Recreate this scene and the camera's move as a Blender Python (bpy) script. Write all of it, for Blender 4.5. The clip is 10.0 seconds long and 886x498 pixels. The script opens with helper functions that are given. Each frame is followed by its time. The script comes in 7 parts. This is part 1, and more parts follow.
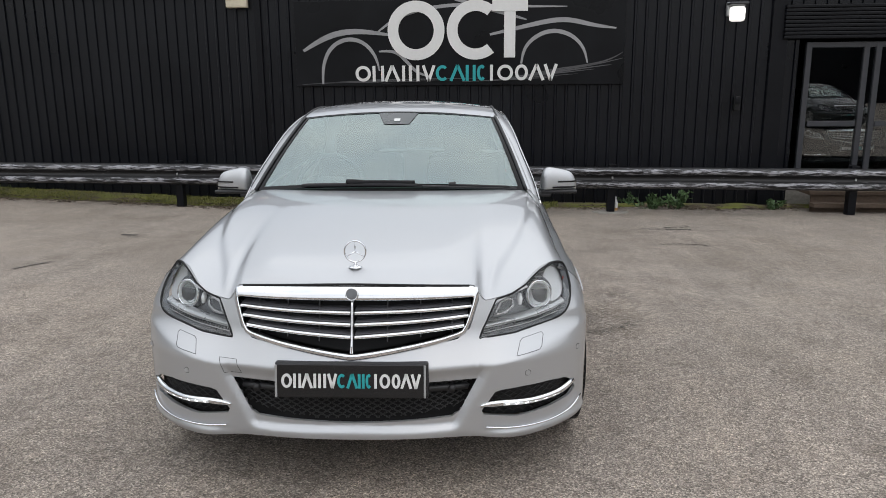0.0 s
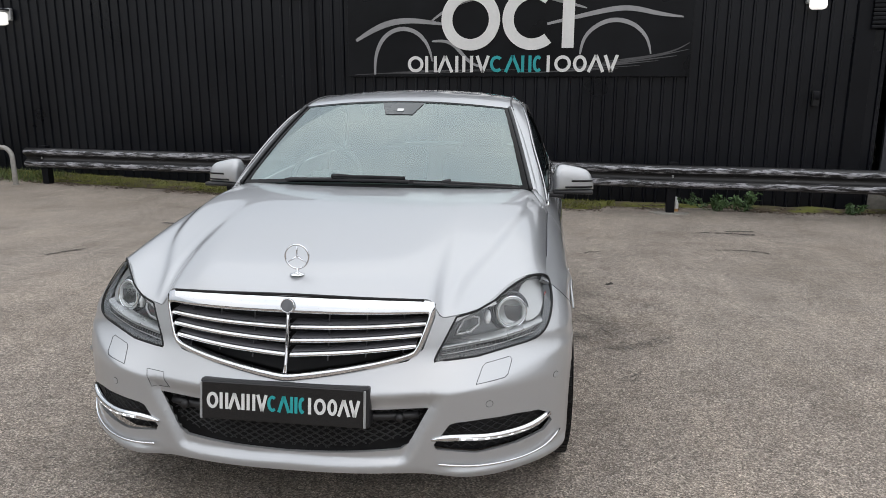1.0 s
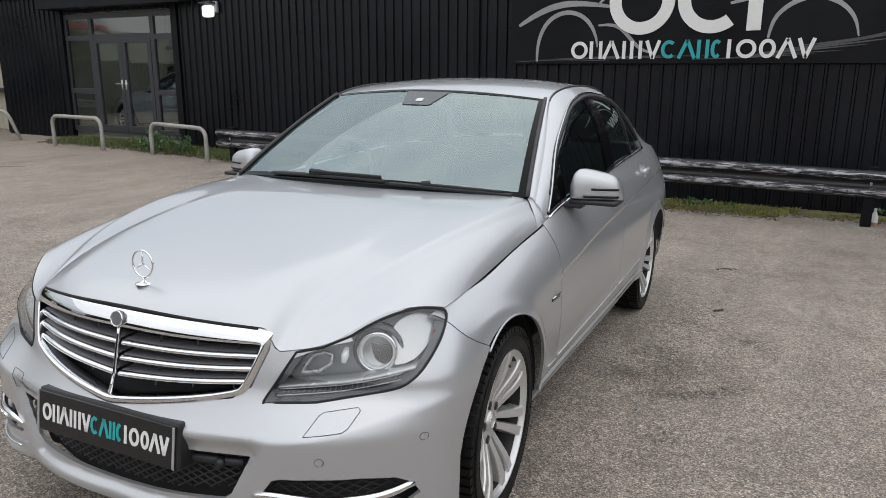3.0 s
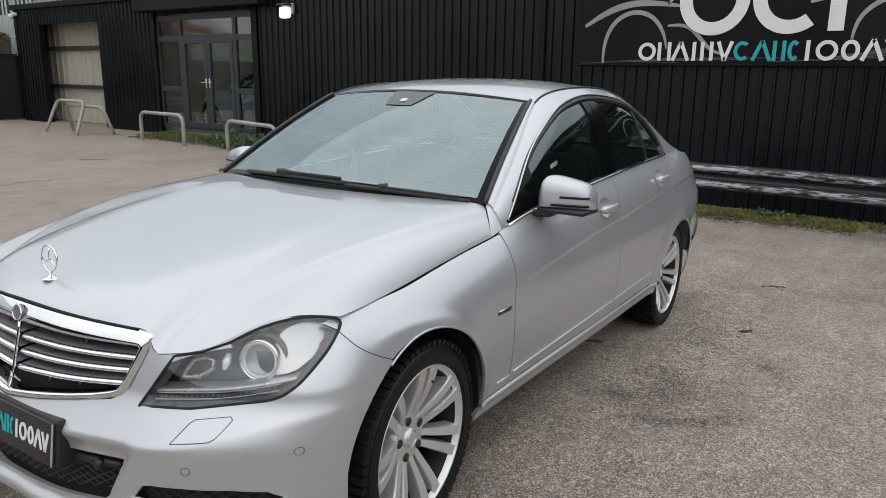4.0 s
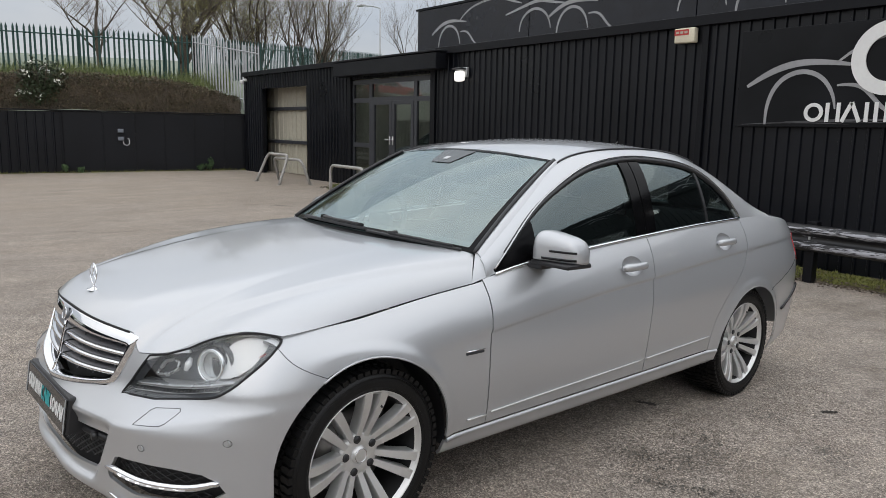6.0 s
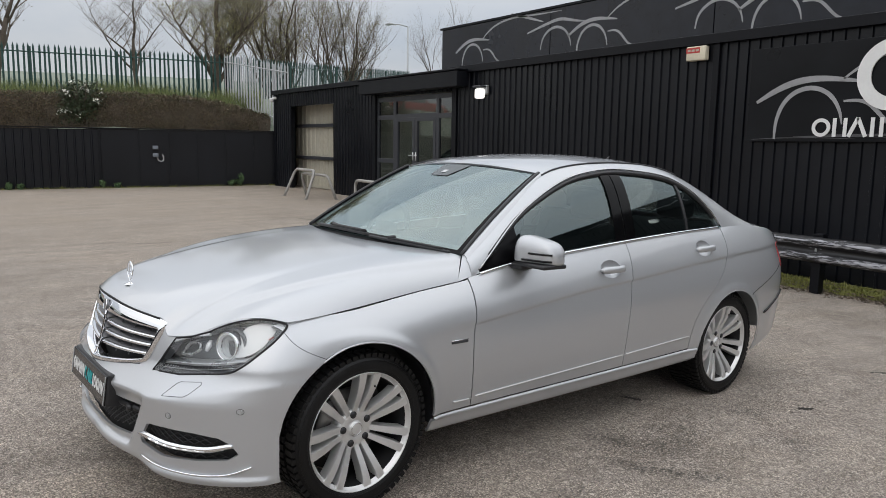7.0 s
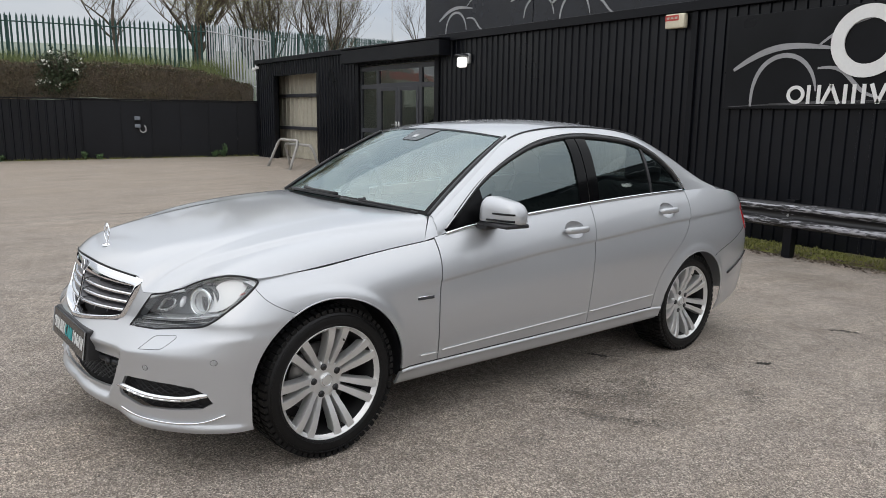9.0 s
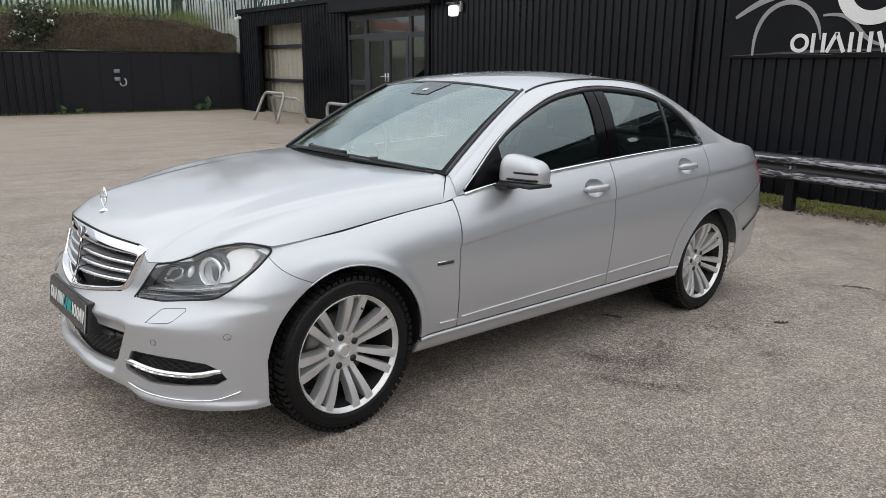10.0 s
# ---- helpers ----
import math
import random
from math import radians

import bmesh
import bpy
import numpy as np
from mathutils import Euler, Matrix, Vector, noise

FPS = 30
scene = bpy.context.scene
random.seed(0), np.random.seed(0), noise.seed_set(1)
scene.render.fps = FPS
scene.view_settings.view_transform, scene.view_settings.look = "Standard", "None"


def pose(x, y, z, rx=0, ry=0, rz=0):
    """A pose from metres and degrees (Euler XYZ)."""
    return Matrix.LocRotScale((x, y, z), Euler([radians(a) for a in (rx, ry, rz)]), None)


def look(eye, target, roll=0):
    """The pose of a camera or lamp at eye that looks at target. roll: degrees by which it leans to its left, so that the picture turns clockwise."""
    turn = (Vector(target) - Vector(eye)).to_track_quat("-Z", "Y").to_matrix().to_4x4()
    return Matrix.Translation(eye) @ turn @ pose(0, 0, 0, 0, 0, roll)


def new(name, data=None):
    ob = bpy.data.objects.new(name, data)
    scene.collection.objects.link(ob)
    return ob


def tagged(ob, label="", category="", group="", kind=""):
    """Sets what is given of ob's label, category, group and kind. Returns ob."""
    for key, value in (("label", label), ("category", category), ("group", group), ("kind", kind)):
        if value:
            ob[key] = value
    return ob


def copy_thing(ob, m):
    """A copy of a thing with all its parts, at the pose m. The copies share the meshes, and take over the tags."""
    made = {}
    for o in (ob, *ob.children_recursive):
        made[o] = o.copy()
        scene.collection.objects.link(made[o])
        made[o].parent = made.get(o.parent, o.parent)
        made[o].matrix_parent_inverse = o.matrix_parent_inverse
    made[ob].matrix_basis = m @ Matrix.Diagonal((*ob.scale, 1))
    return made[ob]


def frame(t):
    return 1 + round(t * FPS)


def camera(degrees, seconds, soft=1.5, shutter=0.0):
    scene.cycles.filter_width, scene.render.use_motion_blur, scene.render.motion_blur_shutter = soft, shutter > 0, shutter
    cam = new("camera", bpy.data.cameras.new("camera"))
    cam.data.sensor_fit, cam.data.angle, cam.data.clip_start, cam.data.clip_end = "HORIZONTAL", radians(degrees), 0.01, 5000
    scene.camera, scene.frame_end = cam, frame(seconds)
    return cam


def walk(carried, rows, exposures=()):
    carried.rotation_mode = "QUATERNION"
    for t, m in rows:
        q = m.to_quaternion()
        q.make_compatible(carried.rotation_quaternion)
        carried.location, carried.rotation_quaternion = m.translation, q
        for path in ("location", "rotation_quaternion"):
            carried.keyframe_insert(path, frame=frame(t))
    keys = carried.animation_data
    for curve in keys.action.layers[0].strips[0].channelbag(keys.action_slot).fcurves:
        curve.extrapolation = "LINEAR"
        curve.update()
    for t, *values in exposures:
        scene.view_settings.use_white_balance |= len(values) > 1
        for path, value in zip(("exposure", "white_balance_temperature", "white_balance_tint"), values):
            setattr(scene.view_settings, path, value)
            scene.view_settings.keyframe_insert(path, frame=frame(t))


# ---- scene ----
cam = camera(63.2, 10.0, soft=0.55)
PATH = [
    (0, (0.555, -3.039, 1.446), (0.389, -1.092, 1.02), -0.4),
    (0.5, (0.716, -2.844, 1.417), (0.476, -0.906, 0.984), -0.0),
    (1, (0.894, -2.645, 1.418), (0.526, -0.729, 0.975), 0.1),
    (1.5, (1.132, -2.477, 1.422), (0.605, -0.598, 0.982), 0.0),
    (2, (1.331, -2.325, 1.431), (0.661, -0.494, 0.984), 0.2),
    (2.5, (1.487, -2.111, 1.407), (0.689, -0.335, 0.95), 0.3),
    (2.7, (1.56, -2.016, 1.41), (0.71, -0.267, 0.944), 0.3),
    (3.8, (2.011, -1.593, 1.424), (0.919, 0.014, 0.947), 0.5),
    (4, (2.063, -1.517, 1.412), (0.928, 0.06, 0.938), 0.7),
    (4.5, (2.182, -1.302, 1.389), (0.916, 0.176, 0.93), 1.0),
    (5, (2.364, -1.146, 1.402), (0.969, 0.222, 0.977), 1.0),
    (5.5, (2.607, -1.093, 1.429), (1.117, 0.187, 1.053), 0.9),
    (6, (2.805, -1.166, 1.434), (1.256, 0.056, 1.105), 1.1),
    (7.5, (3.329, -1.268, 1.442), (1.722, -0.112, 1.158), 0.8),
    (8, (3.365, -1.267, 1.428), (1.764, -0.108, 1.125), 0.7),
    (8.5, (3.371, -1.267, 1.411), (1.78, -0.1, 1.082), 0.6),
    (9, (3.367, -1.265, 1.411), (1.796, -0.083, 1.045), 0.7),
    (9.5, (3.316, -1.261, 1.411), (1.772, -0.064, 0.986), 0.7),
    (10, (3.137, -1.273, 1.416), (1.613, -0.076, 0.923), 0.4),
]
walk(cam, [(t, look(eye, target, roll)) for t, eye, target, roll in PATH], [(0, 0.19), (2.5, 0.23), (6, 0.23), (8, 0.27), (10, 0.33)])

# ---------------------------------------------------------------- world and light
SUN_AZ, SUN_EL = radians(140), radians(52)      # sun behind and to the side of the camera, veiled by cloud
world = bpy.data.worlds.new("world")
scene.world = world
world.use_nodes = True
wn, wl = world.node_tree.nodes, world.node_tree.links
wn.clear()
sky = wn.new("ShaderNodeTexSky")
sky.sky_type, sky.sun_disc = "NISHITA", False
sky.sun_elevation, sky.sun_rotation = SUN_EL, SUN_AZ
sky.air_density, sky.dust_density, sky.ozone_density = 1.0, 3.0, 1.0
coord = wn.new("ShaderNodeTexCoord")
squash = wn.new("ShaderNodeMapping")
squash.inputs["Scale"].default_value = (1.0, 1.0, 2.6)
cloud = wn.new("ShaderNodeTexNoise")
cloud.inputs["Scale"].default_value, cloud.inputs["Detail"].default_value = 2.2, 7.0
cloud.inputs["Roughness"].default_value = 0.55
ramp = wn.new("ShaderNodeValToRGB")
ramp.color_ramp.elements[0].position, ramp.color_ramp.elements[0].color = 0.30, (8.0, 8.85, 10.1, 1)
ramp.color_ramp.elements[1].position, ramp.color_ramp.elements[1].color = 0.68, (11.6, 11.7, 11.9, 1)
blend = wn.new("ShaderNodeMix")
blend.data_type = "RGBA"
blend.inputs[0].default_value = 0.82
back = wn.new("ShaderNodeBackground")
back.inputs["Strength"].default_value = 0.088
out = wn.new("ShaderNodeOutputWorld")
wl.new(coord.outputs["Generated"], squash.inputs["Vector"])
wl.new(squash.outputs["Vector"], cloud.inputs["Vector"])
wl.new(cloud.outputs["Fac"], ramp.inputs["Fac"])
wl.new(sky.outputs["Color"], blend.inputs[6])
wl.new(ramp.outputs["Color"], blend.inputs[7])
# an overcast dome is brightest overhead
height, rise, dome = wn.new("ShaderNodeSeparateXYZ"), wn.new("ShaderNodeMapRange"), wn.new("ShaderNodeVectorMath")
rise.inputs["From Min"].default_value, rise.inputs["From Max"].default_value = 0.0, 0.8
rise.inputs["To Min"].default_value, rise.inputs["To Max"].default_value = 0.52, 1.25
dome.operation = "SCALE"
wl.new(coord.outputs["Generated"], height.inputs[0])
wl.new(height.outputs["Z"], rise.inputs["Value"])
wl.new(blend.outputs[2], dome.inputs[0])
wl.new(rise.outputs[0], dome.inputs["Scale"])
wl.new(dome.outputs[0], back.inputs["Color"])
wl.new(back.outputs["Background"], out.inputs["Surface"])
sun = new("sun", bpy.data.lights.new("sun", "SUN"))
sun.data.energy, sun.data.angle, sun.data.color = 1.0, radians(178), (1.0, 0.96, 0.9)
sun.matrix_world = look((0, 0, 30), (30 * math.sin(SUN_AZ) * -1, 30 * math.cos(SUN_AZ) * -1, 30 - 30 * math.tan(SUN_EL)))


# ---------------------------------------------------------------- materials
def material(name, color, rough=0.5, metal=0.0, spread=0.12, grain=40.0, blotch=1.5, bump=0.0, bump_scale=None,
             coat=0.0, per_piece=0.0, rough_spread=0.08, specular=0.5):
    """A surface whose colour and gloss vary in broad blotches and fine grain."""
    m = bpy.data.materials.new(name)
    m.use_nodes = True
    n, l = m.node_tree.nodes, m.node_tree.links
    p = n["Principled BSDF"]
    p.inputs["Metallic"].default_value = metal
    p.inputs["Coat Weight"].default_value = coat
    p.inputs["Coat Roughness"].default_value = 0.03
    p.inputs["Specular IOR Level"].default_value = specular
    tc = n.new("ShaderNodeTexCoord")
    big, fine = n.new("ShaderNodeTexNoise"), n.new("ShaderNodeTexNoise")
    big.inputs["Scale"].default_value, fine.inputs["Scale"].default_value = blotch, grain
    big.inputs["Detail"].default_value = fine.inputs["Detail"].default_value = 4.0
    for t in (big, fine):
        l.new(tc.outputs["Object"], t.inputs["Vector"])
    add = n.new("ShaderNodeMath")
    add.operation = "ADD"
    l.new(big.outputs["Fac"], add.inputs[0])
    l.new(fine.outputs["Fac"], add.inputs[1])
    last = add.outputs[0]
    if per_piece:
        info, mul, add2 = n.new("ShaderNodeObjectInfo"), n.new("ShaderNodeMath"), n.new("ShaderNodeMath")
        mul.operation, add2.operation = "MULTIPLY_ADD", "ADD"
        mul.inputs[1].default_value, mul.inputs[2].default_value = per_piece, -per_piece / 2
        l.new(info.outputs["Random"], mul.inputs[0])
        l.new(mul.outputs[0], add2.inputs[0])
        l.new(last, add2.inputs[1])
        last = add2.outputs[0]
    r = n.new("ShaderNodeMapRange")
    r.inputs["From Min"].default_value, r.inputs["From Max"].default_value = 0.6, 1.4
    r.inputs["To Min"].default_value, r.inputs["To Max"].default_value = 1 - spread, 1 + spread
    l.new(last, r.inputs["Value"])
    mul = n.new("ShaderNodeVectorMath")
    mul.operation = "SCALE"
    mul.inputs[0].default_value = color
    l.new(r.outputs[0], mul.inputs["Scale"])
    l.new(mul.outputs[0], p.inputs["Base Color"])
    rr = n.new("ShaderNodeMapRange")
    rr.inputs["From Min"].default_value, rr.inputs["From Max"].default_value = 0.3, 0.7
    rr.inputs["To Min"].default_value, rr.inputs["To Max"].default_value = max(0.01, rough - rough_spread), min(1, rough + rough_spread)
    l.new(big.outputs["Fac"], rr.inputs["Value"])
    l.new(rr.outputs[0], p.inputs["Roughness"])
    if bump:
        b = n.new("ShaderNodeBump")
        b.inputs["Strength"].default_value, b.inputs["Distance"].default_value = 1.0, bump
        src = fine
        if bump_scale:
            src = n.new("ShaderNodeTexNoise")
            src.inputs["Scale"].default_value, src.inputs["Detail"].default_value = bump_scale, 3.0
            l.new(tc.outputs["Object"], src.inputs["Vector"])
        l.new(src.outputs["Fac"], b.inputs["Height"])
        l.new(b.outputs["Normal"], p.inputs["Normal"])
    return m


def glass_material(name, tint, mirror=0.0, rough=0.0, sheen=(1, 1, 1)):
    """Clear pane: straight-through light with a tint, and a coated, reflecting face."""
    m = bpy.data.materials.new(name)
    m.use_nodes = True
    n, l = m.node_tree.nodes, m.node_tree.links
    n.clear()
    o, see, gloss, mix = (n.new("ShaderNode" + k) for k in ("OutputMaterial", "BsdfTransparent", "BsdfGlossy", "MixShader"))
    see.inputs["Color"].default_value = (*tint, 1)
    gloss.inputs["Roughness"].default_value = rough
    gloss.inputs["Color"].default_value = (*sheen, 1)
    face, fres, big = n.new("ShaderNodeLayerWeight"), n.new("ShaderNodeMath"), n.new("ShaderNodeMath")
    face.inputs["Blend"].default_value = 0.5
    fres.operation = "POWER"
    fres.inputs[1].default_value = 5.0
    l.new(face.outputs["Facing"], fres.inputs[0])
    mirror = 0.042 + 0.958 * mirror
    big.operation, big.use_clamp = "MULTIPLY_ADD", True
    big.inputs[1].default_value, big.inputs[2].default_value = 1.0 - mirror, mirror
    l.new(fres.outputs[0], big.inputs[0])
    l.new(big.outputs[0], mix.inputs[0])
    l.new(see.outputs[0], mix.inputs[1])
    l.new(gloss.outputs[0], mix.inputs[2])
    l.new(mix.outputs[0], o.inputs["Surface"])
    return m


PAINT = material("silver paint", (0.500, 0.512, 0.530), 0.40, 0.60, 0.035, 900, 0.8, coat=1.0, rough_spread=0.02)
CHROME = material("chrome", (0.82, 0.83, 0.85), 0.06, 1.0, 0.03, 30, 3, rough_spread=0.03)
# chrome with the dark ground it would mirror put into its colour
DIMCHROME = material("darkened chrome", (0.50, 0.505, 0.51), 0.12, 1.0, 0.05, 30, 3)
SATIN = material("satin alloy", (0.66, 0.66, 0.655), 0.40, 0.68, 0.05, 60, 6, coat=0.3)
BLACK = material("black plastic", (0.016, 0.016, 0.018), 0.45, 0, 0.2, 200, 4, bump=0.0003, bump_scale=600)
GLOSSBLACK = material("gloss black trim", (0.005, 0.005, 0.006), 0.06, 0, 0.1, 50, 3, rough_spread=0.02, specular=0.3)
RUBBER = material("tyre rubber", (0.006, 0.006, 0.0064), 0.46, 0, 0.4, 120, 5, bump=0.0006, bump_scale=300, specular=0.26)
SEAM = material("panel gap", (0.01, 0.01, 0.011), 0.8)
FINEGAP = material("fine shut line", (0.09, 0.092, 0.095), 0.7)
# rim alloy darkened by colour for the shade behind the spokes
BARREL = material("shaded wheel barrel", (0.020, 0.020, 0.021), 0.5, 0.5, 0.2, 30, 6)
CABIN = material("cabin trim", (0.042, 0.043, 0.045), 0.7, 0, 0.2, 120, 3, bump=0.0006, bump_scale=400)
DASH = material("dark dashboard", (0.022, 0.022, 0.023), 0.7, 0, 0.2, 120, 3, bump=0.0006, bump_scale=400)
SCREEN = glass_material("windscreen glass", (0.62, 0.77, 0.755), 0.225, 0.0, (0.86, 1.0, 0.995))
SIDEGLASS = glass_material("side glass", (0.30, 0.35, 0.345), 0.10, 0.0, (0.86, 1.0, 1.0))
PILLAR = material("gloss black pillar film", (0.004, 0.004, 0.0045), 0.12, 0, 0.1, 50, 3, rough_spread=0.02, specular=0.10)
LENS = glass_material("lamp lens", (0.97, 0.98, 0.98), 0.02)
LED = material("clear led strip", (0.85, 0.87, 0.88), 0.12, 0.2, 0.05)
REDLENS = material("red lens", (0.35, 0.01, 0.012), 0.1, 0, 0.05)
BOWL = material("lamp bowl", (0.17, 0.178, 0.19), 0.35, 0.5, 0.2, 30, 12)
SILVERED = material("silvered reflector", (0.50, 0.505, 0.51), 0.36, 0.65, 0.05, 30, 8, rough_spread=0.03)
LAMPDARK = material("dark lamp bezel", (0.085, 0.090, 0.098), 0.30, 0.3, 0.1, 60, 6)
BOWLBRIGHT = material("silvered lamp trim", (0.40, 0.41, 0.42), 0.28, 0.7, 0.08, 30, 12)
RINGWHITE = material("frosted halo ring", (0.75, 0.77, 0.78), 0.3, 0.1, 0.05, 30, 12)
SLATGREY = material("grey grille plastic", (0.10, 0.10, 0.11), 0.4, 0.2, 0.1, 60, 6)
MESHGREY = material("grille mesh plastic", (0.022, 0.022, 0.024), 0.4, 0, 0.1, 60, 6)
MARKER = material("dull red marker", (0.22, 0.035, 0.03), 0.2, 0, 0.05)
FRIT = material("grey glass frit", (0.06, 0.07, 0.073), 0.3, 0, 0.1, 60, 6)
CLAD = material("black cladding", (0.0022, 0.0030, 0.0056), 0.38, 0, 0.3, 20, 0.8, bump=0.0006, bump_scale=60, rough_spread=0.12, specular=0.30)
CLADTRIM = material("black trim sheet", (0.0036, 0.0041, 0.0062), 0.45, 0, 0.3, 25, 1.2, rough_spread=0.1, specular=0.2)
WHITE = material("white vinyl", (0.72, 0.72, 0.71), 0.5, 0, 0.05, 30, 2)
TEAL = material("teal vinyl", (0.02, 0.34, 0.36), 0.45, 0, 0.06, 30, 2)
GREYVINYL = material("grey vinyl", (0.30, 0.30, 0.31), 0.5, 0, 0.15, 8, 1.2)
FAINTVINYL = material("faint grey print", (0.07, 0.07, 0.075), 0.4, 0, 0.3, 8, 1.2)
SIGN = material("sign board", (0.0055, 0.006, 0.0075), 0.33, 0, 0.6, 2, 0.7, specular=0.18)
FASCIA = material("gloss fascia panel", (0.009, 0.0105, 0.016), 0.22, 0, 0.5, 3, 0.4, rough_spread=0.08, specular=0.3)
GALV = material("galvanised steel", (0.42, 0.43, 0.44), 0.45, 0.5, 0.15, 30, 3)
# darker copy of the cream sheeting; the lobby's dimness is in the colour
LOBBY = material("shaded cream sheeting", (0.16, 0.157, 0.145), 0.6, 0, 0.15, 12, 1.0)
CREAM = material("cream sheeting", (0.40, 0.375, 0.30), 0.55, 0, 0.12, 12, 1.0)
FRAMEGREY = material("grey window frame", (0.036, 0.038, 0.045), 0.4, 0, 0.12, 60, 3)
SHOPGLASS = glass_material("shop glass", (0.72, 0.75, 0.75), 0.05)
GREENPAINT = material("green fence paint", (0.012, 0.050, 0.042), 0.5, 0, 0.2, 30, 2)
CONCRETE = material("concrete", (0.26, 0.245, 0.22), 0.9, 0, 0.25, 25, 1.5, bump=0.003)
GLOWWHITE = material("lit lamp face", (0.9, 0.92, 0.95), 0.3, 0, 0.02)
_p = GLOWWHITE.node_tree.nodes["Principled BSDF"]
_p.inputs["Emission Color"].default_value, _p.inputs["Emission Strength"].default_value = (0.95, 0.98, 1.0, 1), 1.2
PLATE = material("black plate board", (0.012, 0.012, 0.013), 0.18, 0, 0.2, 30, 4)


# ---------------------------------------------------------------- helpers of this scene
def spl(*keys):
    """A smooth natural cubic curve through (t, value) keys."""
    xs, ys = np.array(keys, float).T
    n = len(xs)
    a, b, h = np.eye(n), np.zeros(n), np.diff(xs)
    for i in range(1, n - 1):
        a[i, i - 1:i + 2] = h[i - 1], 2 * (h[i - 1] + h[i]), h[i]
        b[i] = 3 * ((ys[i + 1] - ys[i]) / h[i] - (ys[i] - ys[i - 1]) / h[i - 1])
    c = np.linalg.solve(a, b)

    def value(t):
        t = min(max(t, xs[0]), xs[-1])
        i = min(int(np.searchsorted(xs, t, "right")) - 1, n - 2)
        d = t - xs[i]
        s = (ys[i + 1] - ys[i]) / h[i] - h[i] * (2 * c[i] + c[i + 1]) / 3
        return float(ys[i] + s * d + c[i] * d * d + (c[i + 1] - c[i]) / (3 * h[i]) * d ** 3)
    return value


def lin(a, b, n):
    return [a + (b - a) * i / (n - 1) for i in range(n)]


def step(a, b, t):
    t = min(max((t - a) / (b - a), 0.0), 1.0)          # a may lie above b
    return t * t * (3 - 2 * t)


def mesh_of(bm, name, mat, smooth=True):
    bmesh.ops.recalc_face_normals(bm, faces=bm.faces)
    me = bpy.data.meshes.new(name)
    bm.to_mesh(me)
    bm.free()
    me.materials.append(mat)
    for p in me.polygons:
        p.use_smooth = smooth
    return me


def part(name, bm, mat, parent, label="", smooth=True):
    ob = new(name, mesh_of(bm, name, mat, smooth))
    ob.parent = parent
    return tagged(ob, label) if label else ob


def thing(name, label, category, group="", kind="", m=None):
    ob = new(name)
    if m is not None:
        ob.matrix_world = m
    return tagged(ob, label, category, group, kind)


def box(bm, x0, x1, y0, y1, z0, z1, bevel=0.0, m=None):
    """A block between two corners, its edges rounded off."""
    g = bmesh.ops.create_cube(bm, size=1.0, matrix=Matrix.Translation(((x0 + x1) / 2, (y0 + y1) / 2, (z0 + z1) / 2)) @ Matrix.Diagonal((abs(x1 - x0), abs(y1 - y0), abs(z1 - z0), 1)))
    vs = g["verts"]
    if bevel:
        es = list({e for v in vs for e in v.link_edges})
        r = bmesh.ops.bevel(bm, geom=es, offset=bevel, segments=2, affect="EDGES", profile=0.5)
        vs = list({v for f in r["faces"] for v in f.verts} | {v for v in vs if v.is_valid})
    if m is not None:
        bmesh.ops.transform(bm, matrix=m, verts=vs)
    return bm


def boxed(*a, **k):
    return box(bmesh.new(), *a, **k)


def grid(fn, us, vs, bm=None):
    bm = bm or bmesh.new()
    rows = [[bm.verts.new(fn(u, v)) for v in vs] for u in us]
    for r0, r1 in zip(rows, rows[1:]):
        for i in range(len(vs) - 1):
            q = (r0[i], r1[i], r1[i + 1], r0[i + 1])
            if (q[0].co - q[1].co).length < 1e-6 and (q[2].co - q[3].co).length < 1e-6:
                continue
            bm.faces.new(q)
    return bm


def fold(bm, depth=0.012):
    """Turns the open edges of a panel inwards, so that it has thickness at its gaps."""
    bm.normal_update()
    edges = [e for e in bm.edges if e.is_boundary]
    for e in edges:
        e.smooth = False
    nrm = {v: v.normal.copy() for e in edges for v in e.verts}
    r = bmesh.ops.extrude_edge_only(bm, edges=edges)
    made = [g for g in r["geom"] if isinstance(g, bmesh.types.BMVert)]
    for v in made:
        near = [o for e in v.link_edges for o in e.verts if o in nrm]
        if near:
            v.co = near[0].co - nrm[near[0]] * depth
    return bm


def outward(bm, centre):
    """Turns the faces away from a centre."""
    bmesh.ops.recalc_face_normals(bm, faces=bm.faces)
    bm.normal_update()
    s = sum((f.normal.dot(f.calc_center_median() - Vector(centre)) * f.calc_area()) for f in bm.faces)
    if s < 0:
        bmesh.ops.reverse_faces(bm, faces=bm.faces)
    return bm


def mirrored(bm):
    b = bm.copy()
    for v in b.verts:
        v.co.x = -v.co.x
    bmesh.ops.reverse_faces(b, faces=b.faces)
    return b


